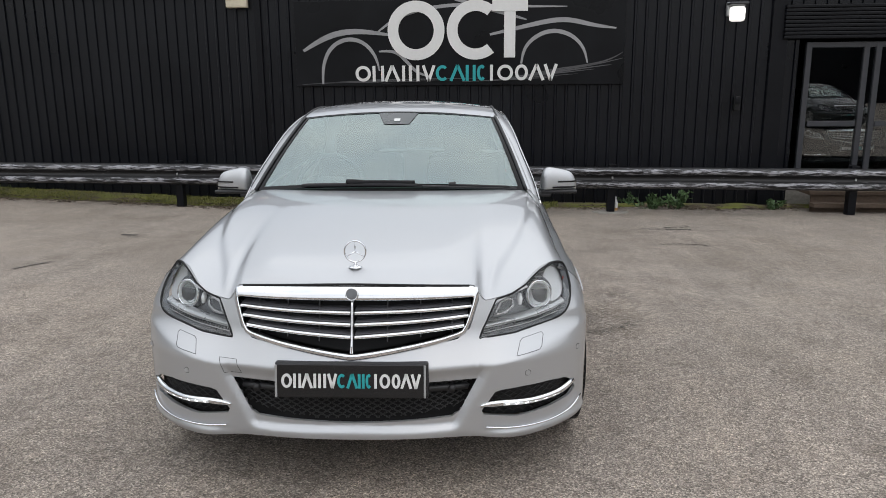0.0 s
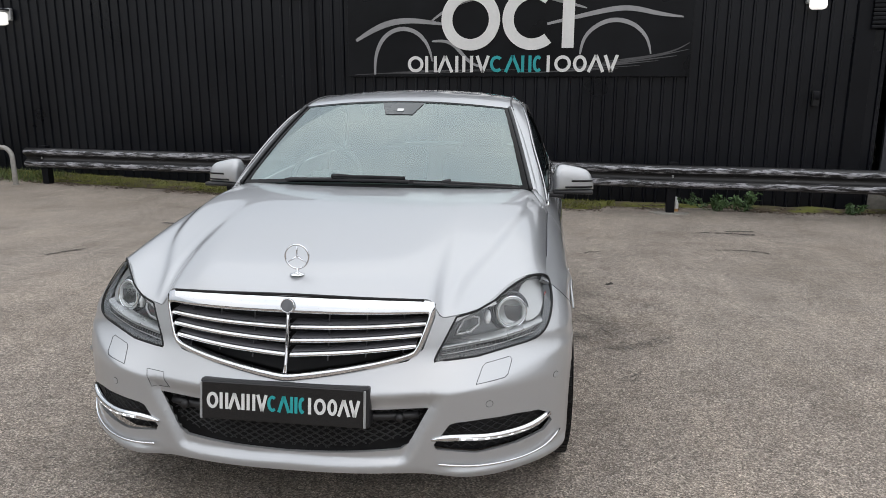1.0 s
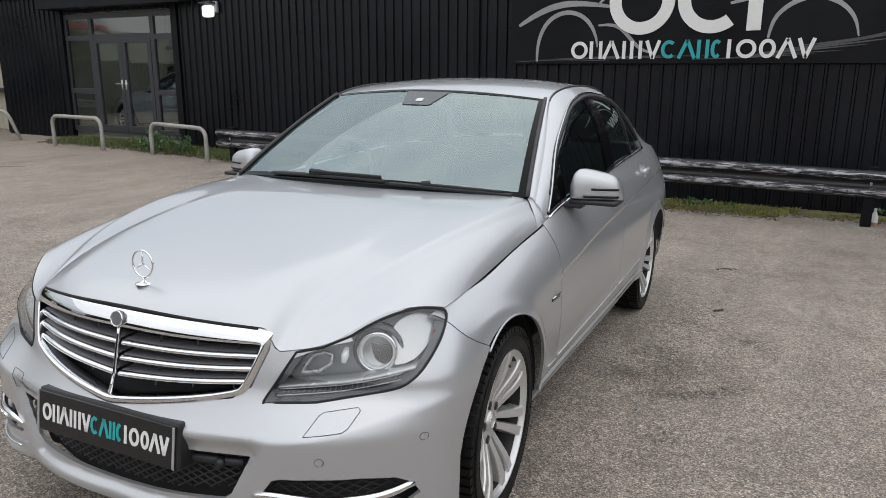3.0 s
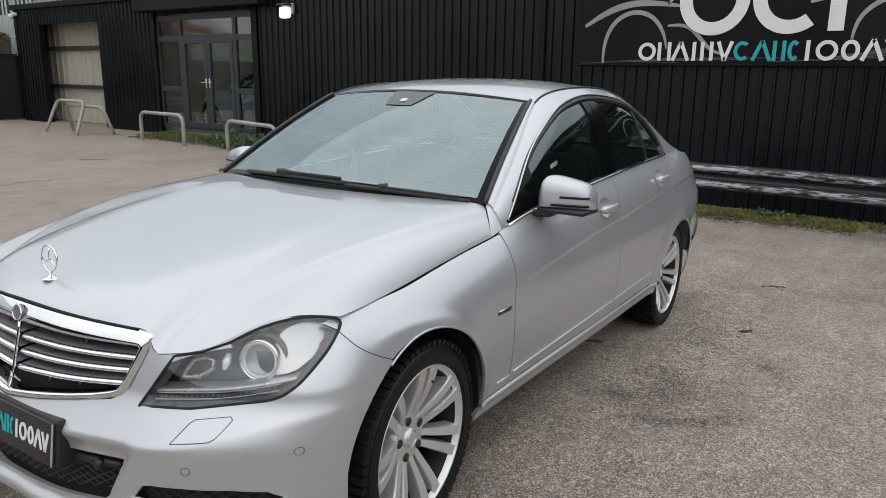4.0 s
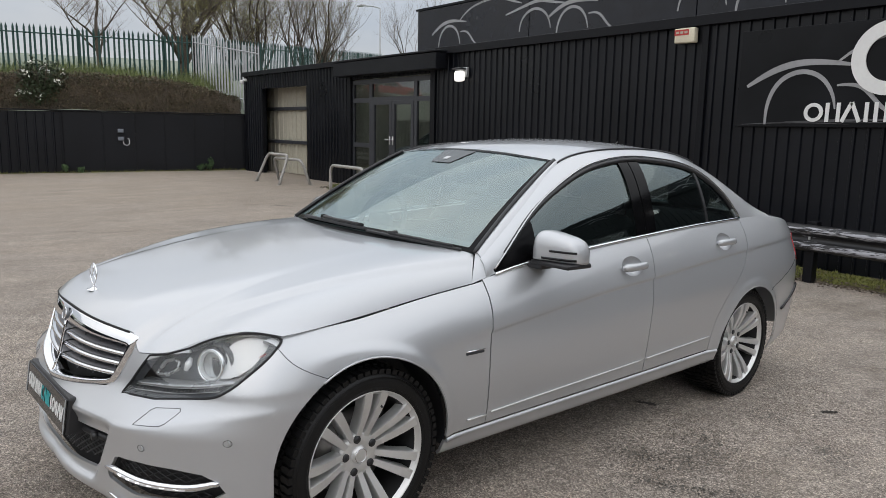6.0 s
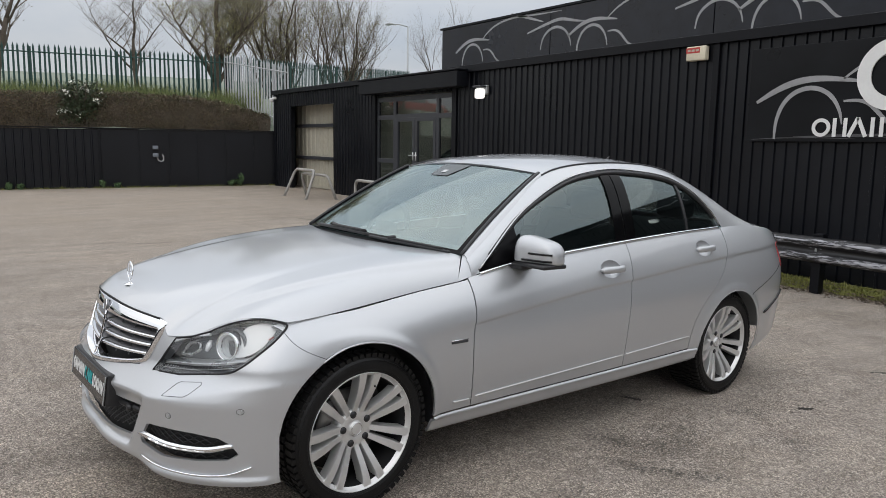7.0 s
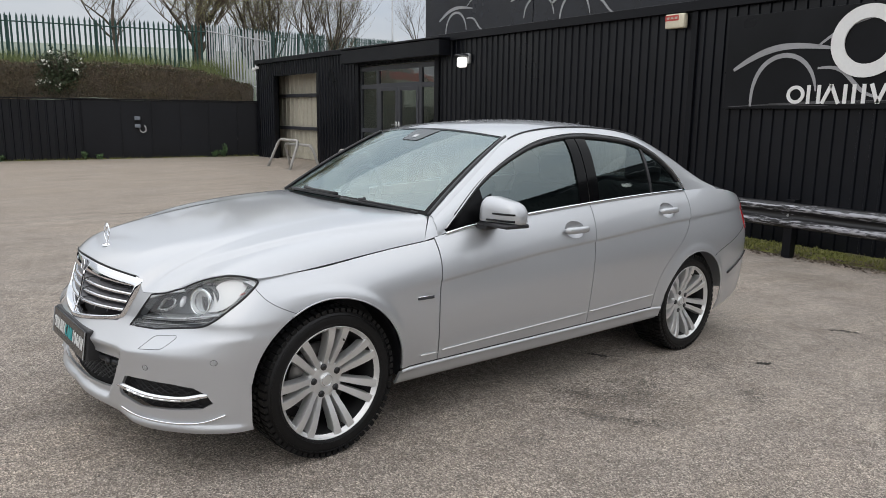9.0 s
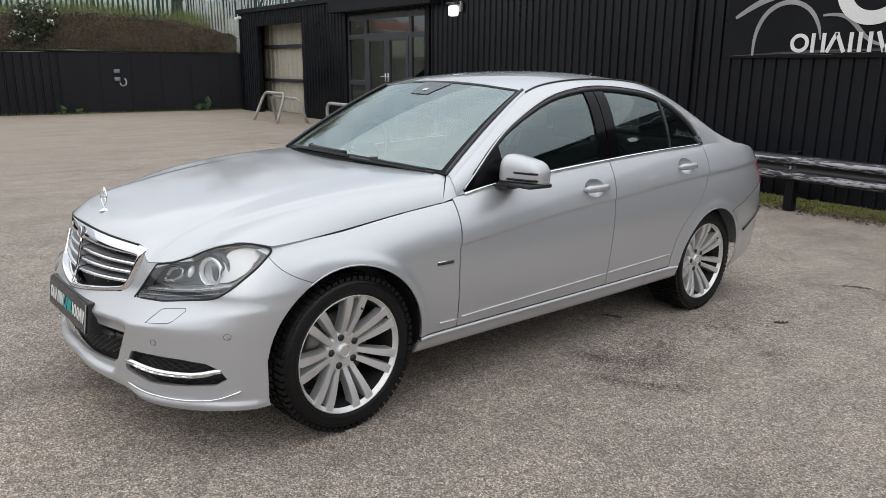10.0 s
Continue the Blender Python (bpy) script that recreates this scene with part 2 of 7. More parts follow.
def tube(points, r, sides=6, closed=False, bm=None, flat=1.0):
    """A rod along a line of points; flat squashes it."""
    bm = bm or bmesh.new()
    ps = [Vector(p) for p in points]
    n = len(ps)
    rings, up = [], None
    for i, p in enumerate(ps):
        a = ps[(i - 1) % n] if (closed or i) else p
        b = ps[(i + 1) % n] if (closed or i < n - 1) else p
        d = (b - a).normalized()
        if up is None:
            up = Vector((0, 0, 1)) if abs(d.z) < 0.9 else Vector((1, 0, 0))
        side = d.cross(up).normalized()
        up = side.cross(d).normalized()
        rr = r[i] if isinstance(r, (list, tuple)) else r
        rings.append([bm.verts.new(p + (side * math.cos(2 * math.pi * k / sides) + up * math.sin(2 * math.pi * k / sides) * flat) * rr) for k in range(sides)])
    m = n if closed else n - 1
    for i in range(m):
        r0, r1 = rings[i], rings[(i + 1) % n]
        for k in range(sides):
            bm.faces.new((r0[k], r0[(k + 1) % sides], r1[(k + 1) % sides], r1[k]))
    if not closed:
        bm.faces.new(rings[0][::-1])
        bm.faces.new(rings[-1])
    return bm


def lathe(profile, n, bm=None, axis="x"):
    """A body turned round the x axis: profile of (along, radius)."""
    bm = bm or bmesh.new()
    rows = []
    for k in range(n):
        a = 2 * math.pi * k / n
        rows.append([bm.verts.new((p, r * math.cos(a), r * math.sin(a))) for p, r in profile])
    for k in range(n):
        r0, r1 = rows[k], rows[(k + 1) % n]
        for i in range(len(profile) - 1):
            bm.faces.new((r0[i], r0[i + 1], r1[i + 1], r1[i]))
    return bm


def clip(bm, poly, axes, keep):
    """Cuts a convex outline, given in two axes, out of a sheet: keeps what is inside, or what is outside."""
    a, b = axes
    cx = sum(p[0] for p in poly) / len(poly)
    cy = sum(p[1] for p in poly) / len(poly)
    lo = [min(p[i] for p in poly) - 0.03 for i in (0, 1)]
    hi = [max(p[i] for p in poly) + 0.03 for i in (0, 1)]
    sides = []
    for p, q in zip(poly, poly[1:] + poly[:1]):
        nx, ny = q[1] - p[1], p[0] - q[0]
        if nx * (cx - p[0]) + ny * (cy - p[1]) > 0:
            nx, ny = -nx, -ny
        no, co = [0, 0, 0], [0, 0, 0]
        no[a], no[b], co[a], co[b] = nx, ny, p[0], p[1]
        sides.append((Vector(co), Vector(no).normalized()))
        faces = [f for f in bm.faces if max(v.co[a] for v in f.verts) > lo[0] and min(v.co[a] for v in f.verts) < hi[0]
                 and max(v.co[b] for v in f.verts) > lo[1] and min(v.co[b] for v in f.verts) < hi[1]]
        geom = faces + list({e for f in faces for e in f.edges}) + list({v for f in faces for v in f.verts})
        bmesh.ops.bisect_plane(bm, geom=geom, dist=1e-5, plane_co=co, plane_no=no)
    inside = [f for f in bm.faces if all((f.calc_center_median() - c).dot(n) < 1e-5 for c, n in sides)]
    if keep == "outside":
        bmesh.ops.delete(bm, geom=inside, context="FACES")
    else:
        gone = set(inside)
        bmesh.ops.delete(bm, geom=[f for f in bm.faces if f not in gone], context="FACES")
    return bm


# ---------------------------------------------------------------- the ground
def ground_z(x, y):
    """The yard falls gently towards the building, and levels out to the far side."""
    s = step(-12.0, -1.0, x)
    yy = min(max(y, -16.0), 9.0)
    crown = 0.021 * math.exp(-((y - 2.7) / 2.8) ** 2)
    return (-0.0384 * yy + crown) * s + (-0.15 + 0.0155 * min(max(y, -5.0), 9.0)) * (1 - s)


def ground_material():
    m = bpy.data.materials.new("worn tarmac")
    m.use_nodes = True
    n, l = m.node_tree.nodes, m.node_tree.links
    p = n["Principled BSDF"]
    tc = n.new("ShaderNodeTexCoord")

    def noise_at(scale, detail=4.0, rough=0.5):
        t = n.new("ShaderNodeTexNoise")
        t.inputs["Scale"].default_value, t.inputs["Detail"].default_value, t.inputs["Roughness"].default_value = scale, detail, rough
        l.new(tc.outputs["Object"], t.inputs["Vector"])
        return t

    def ramp_of(src, stops):
        r = n.new("ShaderNodeValToRGB")
        e = r.color_ramp.elements
        e[0].position, e[0].color = stops[0][0], (*stops[0][1], 1)
        e[1].position, e[1].color = stops[-1][0], (*stops[-1][1], 1)
        for pos, c in stops[1:-1]:
            k = e.new(pos)
            k.color = (*c, 1)
        l.new(src, r.inputs["Fac"])
        return r

    def mixed(kind, fac, a, b):
        x = n.new("ShaderNodeMix")
        x.data_type, x.blend_type = "RGBA", kind
        x.inputs[0].default_value = fac
        l.new(a, x.inputs[6])
        l.new(b, x.inputs[7])
        return x.outputs[2]

    chips = n.new("ShaderNodeTexVoronoi")
    chips.inputs["Scale"].default_value = 185.0
    l.new(tc.outputs["Object"], chips.inputs["Vector"])
    grey = n.new("ShaderNodeSeparateColor")
    l.new(chips.outputs["Color"], grey.inputs[0])
    stone = ramp_of(grey.outputs[0], [(0.0, (0.100, 0.090, 0.079)), (0.42, (0.195, 0.174, 0.153)), (0.78, (0.295, 0.266, 0.235)), (1.0, (0.46, 0.42, 0.376))])
    big = ramp_of(noise_at(0.35, 6).outputs["Fac"], [(0.3, (0.90, 0.89, 0.87)), (0.55, (1.0, 1.0, 1.0)), (0.75, (1.08, 1.05, 1.01))])
    mid = ramp_of(noise_at(2.3, 6, 0.65).outputs["Fac"], [(0.30, (0.83, 0.81, 0.79)), (0.46, (1.0, 1.0, 1.0)), (0.68, (1.13, 1.12, 1.10))])
    c = mixed("MULTIPLY", 1.0, stone.outputs[0], big.outputs[0])
    c = mixed("MULTIPLY", 1.0, c, mid.outputs[0])
    grit = ramp_of(noise_at(105, 3, 0.6).outputs["Fac"], [(0.32, (0.64, 0.63, 0.615)), (0.47, (0.98, 0.98, 0.98)), (0.66, (1.30, 1.29, 1.27))])
    c = mixed("MULTIPLY", 1.0, c, grit.outputs[0])
    mottle = ramp_of(noise_at(24, 4, 0.7).outputs["Fac"], [(0.34, (0.80, 0.795, 0.785)), (0.5, (1.0, 1.0, 1.0)), (0.66, (1.17, 1.165, 1.155))])
    c = mixed("MULTIPLY", 1.0, c, mottle.outputs[0])
    blot = ramp_of(noise_at(0.9, 9, 0.72).outputs["Fac"], [(0.34, (0.82, 0.81, 0.79)), (0.46, (1.0, 1.0, 1.0)), (0.62, (1.07, 1.06, 1.05))])
    c = mixed("MULTIPLY", 1.0, c, blot.outputs[0])
    warm = n.new("ShaderNodeVectorMath")
    warm.operation = "MULTIPLY"
    warm.inputs[1].default_value = (1.195, 1.160, 1.145)
    # brown dust lies over the far side of the yard
    place, toward, dusty, dust = n.new("ShaderNodeSeparateXYZ"), n.new("ShaderNodeMapRange"), n.new("ShaderNodeMath"), n.new("ShaderNodeMix")
    toward.inputs["From Min"].default_value, toward.inputs["From Max"].default_value = -4.0, -13.0
    toward.inputs["To Min"].default_value, toward.inputs["To Max"].default_value = 0.0, 0.75
    dusty.operation = "MULTIPLY"
    l.new(tc.outputs["Object"], place.inputs[0])
    l.new(place.outputs["X"], toward.inputs["Value"])
    patch = ramp_of(noise_at(0.5, 6, 0.6).outputs["Fac"], [(0.3, (0.45, 0.45, 0.45)), (0.65, (1, 1, 1))])
    l.new(toward.outputs[0], dusty.inputs[0])
    l.new(patch.outputs[0], dusty.inputs[1])
    dust.data_type = "RGBA"
    l.new(dusty.outputs[0], dust.inputs[0])
    l.new(c, dust.inputs[6])
    dust.inputs[7].default_value = (0.240, 0.206, 0.165, 1)
    c = dust.outputs[2]
    # long wear streaks across the yard
    lay, long_ = n.new("ShaderNodeMapping"), n.new("ShaderNodeTexNoise")
    lay.inputs["Scale"].default_value = (2.6, 0.35, 1.0)
    lay.inputs["Rotation"].default_value = (0, 0, radians(8))
    long_.inputs["Scale"].default_value, long_.inputs["Detail"].default_value, long_.inputs["Roughness"].default_value = 1.4, 9, 0.72
    l.new(tc.outputs["Object"], lay.inputs["Vector"])
    l.new(lay.outputs[0], long_.inputs["Vector"])
    wear = ramp_of(long_.outputs["Fac"], [(0.30, (0.89, 0.88, 0.86)), (0.5, (1.0, 1.0, 1.0)), (0.68, (1.14, 1.13, 1.11))])
    c = mixed("MULTIPLY", 1.0, c, wear.outputs[0])
    l.new(c, warm.inputs[0])
    l.new(warm.outputs[0], p.inputs["Base Color"])
    p.inputs["Roughness"].default_value = 0.88
    b = n.new("ShaderNodeBump")
    b.inputs["Strength"].default_value, b.inputs["Distance"].default_value = 1.0, 0.005
    l.new(chips.outputs["Distance"], b.inputs["Height"])
    l.new(b.outputs["Normal"], p.inputs["Normal"])
    return m


TARMAC = ground_material()
far = [-900, -500, -250, -120, -70]
gx = far + lin(-40, 40, 81) + [70, 120, 250, 500, 900]
gy = far + lin(-40, 40, 81) + [70, 120, 250, 500, 900]
bm = grid(lambda x, y: (x, y, ground_z(x, y) + (0.012 * (noise.noise((x * 0.23, y * 0.23, 3)) ) if -3 > x or y > 4.5 else 0)), gx, gy)
tagged(new("ground", mesh_of(bm, "ground", TARMAC)), "worn grey tarmac yard with loose stone chips and cracks", "ground", kind="structure")

# ---------------------------------------------------------------- the building
WALL = 8.385           # front face of the cladding
TOP = 3.03


def cladding(x0, x1, z0, z1, y=WALL, pitch=0.165, seed=0):
    """Profiled steel sheet: flat pans with narrow raised double ribs, one continuous folded sheet with thickness."""
    xs = []
    x = x0
    while x < x1 - 0.02:
        w = min(pitch, x1 - x)
        for f, d in ((0.0, 0.0), (0.66, 0.0), (0.73, 0.026), (0.88, 0.026), (0.95, 0.0)):
            xs.append((x + f * w, d))
        x += w
    xs.append((x1, 0.0))
    bm = bmesh.new()
    lo = [bm.verts.new((a, y - d, z0)) for a, d in xs]
    hi = [bm.verts.new((a, y - d, z1)) for a, d in xs]
    for i in range(len(xs) - 1):
        bm.faces.new((lo[i], lo[i + 1], hi[i + 1], hi[i]))
    back = [bm.verts.new((a, y + 0.12, z)) for a, z in ((x0, z0), (x1, z0), (x1, z1), (x0, z1))]
    bm.faces.new(back)
    bm.faces.new([back[0]] + lo + [back[1]])
    bm.faces.new([back[3]] + hi + [back[2]])
    bm.faces.new((lo[0], hi[0], back[3], back[0]))
    bm.faces.new((lo[-1], hi[-1], back[2], back[1]))
    return bm


def wall(name, pieces, label):
    ob = thing(name, label, "wall", kind="structure")
    for x0, x1, z0, z1 in pieces:
        part("cladding", cladding(x0, x1, z0, z1), CLAD, ob, smooth=False)
    return ob


DOOR_L = (-13.15, -9.74, 0.14, 2.58)     # glazed entrance
DOOR_R = (5.0, 8.3, 0.10, 2.13)         # glazed front beside the sign
# past x = 8.5 the wall is unseen, made tall to darken glass reflections
wall_front = wall("wall_front", [(-9.70, -3.30, -0.6, TOP), (-3.26, 4.55, -0.6, TOP), (4.70, 4.88, -0.6, 2.165), (4.60, 8.5, 2.66, TOP), (8.5, 24.0, -0.6, 6.6)], "black profiled steel cladding of the unit front, unseen tall end added")
wall_annex = wall("wall_annex", [(-19.62, -18.47, -0.4, TOP - 0.02), (-18.45, -15.5, 2.54, TOP - 0.02), (-15.48, -13.17, -0.4, TOP - 0.02), (-13.15, -9.74, 2.60, TOP - 0.02)], "black profiled steel cladding of the low annex")
for x, w in ((-3.28, 0.10), (-9.72, 0.16), (4.575, 0.24), (-13.16, 0.12), (-19.6, 0.16)):
    part("seam_cover", boxed(x - w / 2, x + w / 2, WALL - 0.045, WALL + 0.02, -0.5, TOP - 0.01, 0.004), CLADTRIM, wall_front, smooth=False)
# depth of the annex and the unit behind it
hull = thing("wall_back", "plain dark rear and side walls of the unit", "wall", kind="structure")
part("side_wall", boxed(-19.62, -19.42, WALL + 0.14, 14.0, -0.4, TOP - 0.03), CLAD, hull, smooth=False)
part("rear_wall", boxed(-19.62, 24, 14.0, 14.2, -0.6, TOP), CLAD, hull, smooth=False)
part("side_wall", boxed(23.8, 24, WALL + 0.14, 14.0, -0.6, TOP), CLAD, hull, smooth=False)
# unseen sheets added behind and beside the camera to darken mirrored surroundings
backdrop = thing("wall_yard", "unseen plain dark sheet wall added to darken reflections", "wall", kind="structure")
part("sheet", boxed(-36, 32, -26.2, -26, -0.4, 4.4), CLAD, backdrop, smooth=False)
part("sheet", boxed(32, 32.2, -26, 30, -0.8, 4.0), CLAD, backdrop, smooth=False)
# the roof leaves an opening, added with its pane to light the lobby
bm = boxed(-19.75, -12.9, WALL - 0.04, 14.3, TOP + 0.004, TOP + 0.06)
box(bm, -9.8, 24.2, WALL - 0.04, 14.3, TOP + 0.004, TOP + 0.06)
box(bm, -12.895, -9.805, WALL - 0.04, 9.0, TOP + 0.004, TOP + 0.06)
box(bm, -12.895, -9.805, 11.0, 14.3, TOP + 0.004, TOP + 0.06)
tagged(new("roof", mesh_of(bm, "roof", CLADTRIM, False)), "flat dark roof of the unit", "roof", kind="structure")
skylight = tagged(new("skylight", mesh_of(boxed(-12.89, -9.81, 9.005, 10.995, TOP + 0.02, TOP + 0.035), "skylight", SHOPGLASS, False)), "unseen clear rooflight added to light the entrance lobby", "skylight", kind="structure")
skylight.visible_shadow = False
eave = thing("trim", "black folded steel trim along the eaves", "trim", kind="structure")
part("eave_strip", boxed(-9.9, 24.0, WALL - 0.10, WALL - 0.045, TOP - 0.07, TOP + 0.075, 0.006), CLADTRIM, eave, smooth=False)
part("eave_strip", boxed(-19.75, -13.4, WALL - 0.10, WALL - 0.045, TOP - 0.08, TOP + 0.05, 0.006), CLADTRIM, eave, smooth=False)
canopy = thing("canopy", "black boxed canopy over the glazed entrance", "canopy", kind="structure")
part("box", boxed(-13.4, -9.2, 8.02, WALL - 0.05, 2.655, 2.985, 0.012), CLADTRIM, canopy, smooth=False)
part("cap", boxed(-13.43, -9.17, 7.99, WALL - 0.05, 2.99, 3.03, 0.008), CLADTRIM, canopy, smooth=False)
# tall block behind
upper = thing("wall_upper", "tall dark fascia of the block behind the low roof", "wall", kind="structure")
UP_Y, UP_X0, UP_Z = 12.5, -16.0, 5.0
for i in range(8):
    x0 = UP_X0 + i * 4.9
    part("fascia_panel", boxed(x0 + 0.01, x0 + 4.89, UP_Y, UP_Y + 0.2, TOP, UP_Z + 0.0, 0.01), FASCIA, upper, smooth=False)
part("coping", boxed(UP_X0 - 0.05, UP_X0 + 39.3, UP_Y - 0.04, UP_Y + 0.24, UP_Z + 0.004, UP_Z + 0.06), CLADTRIM, upper, smooth=False)


def swoosh(points, width, mat, name, parent, y, thick=0.006):
    """A tapering painted stroke in the plane of a board, along a smooth line of (x, z)."""
    n = 36
    fx, fz = spl(*[(i, p[0]) for i, p in enumerate(points)]), spl(*[(i, p[1]) for i, p in enumerate(points)])
    ts = lin(0, len(points) - 1, n)
    bm = bmesh.new()
    a, b = [], []
    for k, t in enumerate(ts):
        dx, dz = fx(min(t + 0.02, ts[-1])) - fx(max(t - 0.02, 0)), fz(min(t + 0.02, ts[-1])) - fz(max(t - 0.02, 0))
        d = math.hypot(dx, dz) or 1
        w = width * (0.15 + 0.85 * math.sin(math.pi * min(1, 0.08 + 0.9 * k / (n - 1))) ** 0.7) / 2
        a.append(bm.verts.new((fx(t) - dz / d * w, y, fz(t) + dx / d * w)))
        b.append(bm.verts.new((fx(t) + dz / d * w, y, fz(t) - dx / d * w)))
    for i in range(n - 1):
        bm.faces.new((a[i], a[i + 1], b[i + 1], b[i]))
    r = bmesh.ops.extrude_face_region(bm, geom=list(bm.faces))
    bmesh.ops.translate(bm, vec=(0, -thick, 0), verts=[g for g in r["geom"] if isinstance(g, bmesh.types.BMVert)])
    return part(name, bm, mat, parent, smooth=False)


def car_art(parent, x0, z0, w, mat, y, tall=1.0):
    """Line art of a low coupe: arches, roof sweep, tail."""
    k = w / 5.0
    P = lambda pts: [(x0 + a * k, z0 + b * k * tall) for a, b in pts]
    swoosh(P([(0.41, -0.08), (0.43, 0.2), (0.57, 0.47), (0.84, 0.585), (1.10, 0.5), (1.25, 0.3), (1.30, 0.11)]), 0.06 * k, mat, "stroke", parent, y)
    swoosh(P([(3.48, 0.2), (3.55, 0.45), (3.75, 0.62), (3.98, 0.67), (4.22, 0.6), (4.4, 0.42), (4.47, 0.2)]), 0.06 * k, mat, "stroke", parent, y)
    swoosh(P([(0.12, 0.42), (0.5, 0.62), (0.95, 0.70), (1.55, 0.63)]), 0.085 * k, mat, "stroke", parent, y)
    swoosh(P([(1.28, 0.68), (1.7, 0.93), (2.4, 1.06), (3.2, 1.04), (4.15, 1.02)]), 0.05 * k, mat, "stroke", parent, y)
    swoosh(P([(2.4, 1.17), (3.0, 1.0), (3.55, 0.84)]), 0.06 * k, mat, "stroke", parent, y)
    swoosh(P([(3.0, 0.63), (3.6, 0.76), (4.1, 0.83), (4.5, 0.76), (4.88, 0.70)]), 0.07 * k, mat, "stroke", parent, y)
    swoosh(P([(1.30, 0.40), (1.6, 0.36), (1.85, 0.12), (2.1, 0.02)]), 0.05 * k, mat, "stroke", parent, y)


for i in range(5):
    car_art(upper, -15.38 + i * 4.8, 3.76, 5.65, GREYVINYL, UP_Y - 0.003)

# ---------------------------------------------------------------- sign board
def ring(cx, cz, ro, ri, a0, a1, y, thick, sx=1.0):
    bm = bmesh.new()
    n = 48
    o, q = [], []
    for k in range(n + 1):
        a = radians(a0 + (a1 - a0) * k / n)
        o.append(bm.verts.new((cx + sx * ro * math.cos(a), y, cz + ro * math.sin(a))))
        q.append(bm.verts.new((cx + sx * ri * math.cos(a), y, cz + ri * math.sin(a))))
    for k in range(n):
        bm.faces.new((o[k], o[k + 1], q[k + 1], q[k]))
    r = bmesh.ops.extrude_face_region(bm, geom=list(bm.faces))
    bmesh.ops.translate(bm, vec=(0, -thick, 0), verts=[g for g in r["geom"] if isinstance(g, bmesh.types.BMVert)])
    return bm


def mark(kind, x0, x1, z0, z1, y, thick):
    """One plain shape of a lettered line: an open or closed ring, a hollow wedge, a pair of bars or a single bar."""
    bm = bmesh.new()
    cx, cz, hw, hz = (x0 + x1) / 2, (z0 + z1) / 2, (x1 - x0) / 2, (z1 - z0) / 2
    w = 0.19 * (z1 - z0)

    def stroke(ax, az, bx, bz):
        d = math.hypot(bx - ax, bz - az)
        nx, nz = -(bz - az) / d * w / 2, (bx - ax) / d * w / 2
        f = [bm.verts.new((px + k * nx, y, pz + k * nz)) for px, pz, k in ((ax, az, 1), (bx, bz, 1), (bx, bz, -1), (ax, az, -1))]
        bm.faces.new(f)
    if kind in ("ring", "open"):
        a0, a1, n = (0, 360, 28) if kind == "ring" else (48, 312, 22)
        o, q = [], []
        for k in range(n + 1):
            a = radians(a0 + (a1 - a0) * k / n)
            o.append(bm.verts.new((cx + hw * math.cos(a), y, cz + hz * math.sin(a))))
            q.append(bm.verts.new((cx + (hw - w) * math.cos(a), y, cz + (hz - w) * math.sin(a))))
        for k in range(n):
            bm.faces.new((o[k], o[k + 1], q[k + 1], q[k]))
    elif kind == "wedge":
        stroke(x0, z0, cx, z1)
        stroke(cx, z1, x1, z0)
    elif kind == "vee":
        stroke(x0, z1, cx, z0)
        stroke(cx, z0, x1, z1)
    elif kind == "pair":
        stroke(x0 + w / 2, z0, x0 + w / 2, z1)
        stroke(x1 - w / 2, z0, x1 - w / 2, z1)
    else:
        stroke(cx, z0, cx, z1)
    r = bmesh.ops.extrude_face_region(bm, geom=list(bm.faces))
    bmesh.ops.translate(bm, vec=(0, -thick, 0), verts=[g for g in r["geom"] if isinstance(g, bmesh.types.BMVert)])
    return bm


def name_marks(parent, x0, x1, z0, z1, y, thick, m=None):
    """A line of plain shapes that stands for a trading name: white, teal, white."""
    total = sum(w for w, k, c in NAME)
    x = x0
    for w, k, c in NAME:
        wd = (x1 - x0) * w / total
        bm = mark(k, x + wd * 0.06, x + wd * 0.94, z0, z1, y, thick)
        if m is not None:
            bmesh.ops.transform(bm, matrix=m, verts=bm.verts)
        part("mark", bm, c, parent, smooth=False)
        x += wd


NAME = [(1.35, "ring", WHITE), (1.0, "pair", WHITE), (1.15, "wedge", WHITE), (0.6, "bar", WHITE), (0.45, "bar", WHITE), (0.7, "bar", WHITE), (0.95, "vee", WHITE),
        (1.15, "open", TEAL), (1.15, "wedge", TEAL), (0.85, "pair", TEAL), (0.8, "open", TEAL),
        (0.7, "bar", WHITE), (1.35, "ring", WHITE), (1.1, "ring", WHITE), (1.15, "wedge", WHITE), (0.95, "vee", WHITE)]
sign = thing("sign_board", "black sign board with white and teal shapes and grey line art", "sign")
part("board", boxed(-2.69, 2.335, WALL - 0.075, WALL - 0.028, 1.545, 2.815, 0.006), SIGN, sign, smooth=False)
SY = WALL - 0.076
car_art(sign, -2.68, 1.66, 5.0, GREYVINYL, SY)
part("emblem", ring(-0.80, 2.36, 0.435, 0.272, 0, 360, SY - 0.008, 0.02), WHITE, sign, "white plain ring", False)
part("emblem", ring(0.105, 2.36, 0.435, 0.272, 50, 310, SY - 0.008, 0.02), WHITE, sign, "white open ring", False)
part("emblem", boxed(0.535, 0.705, SY - 0.028, SY - 0.008, 1.95, 2.62, 0.003), WHITE, sign, "white upright bar", False)
part("emblem", boxed(0.355, 0.885, SY - 0.028, SY - 0.008, 2.6225, 2.785, 0.003), WHITE, sign, "white cross bar", False)
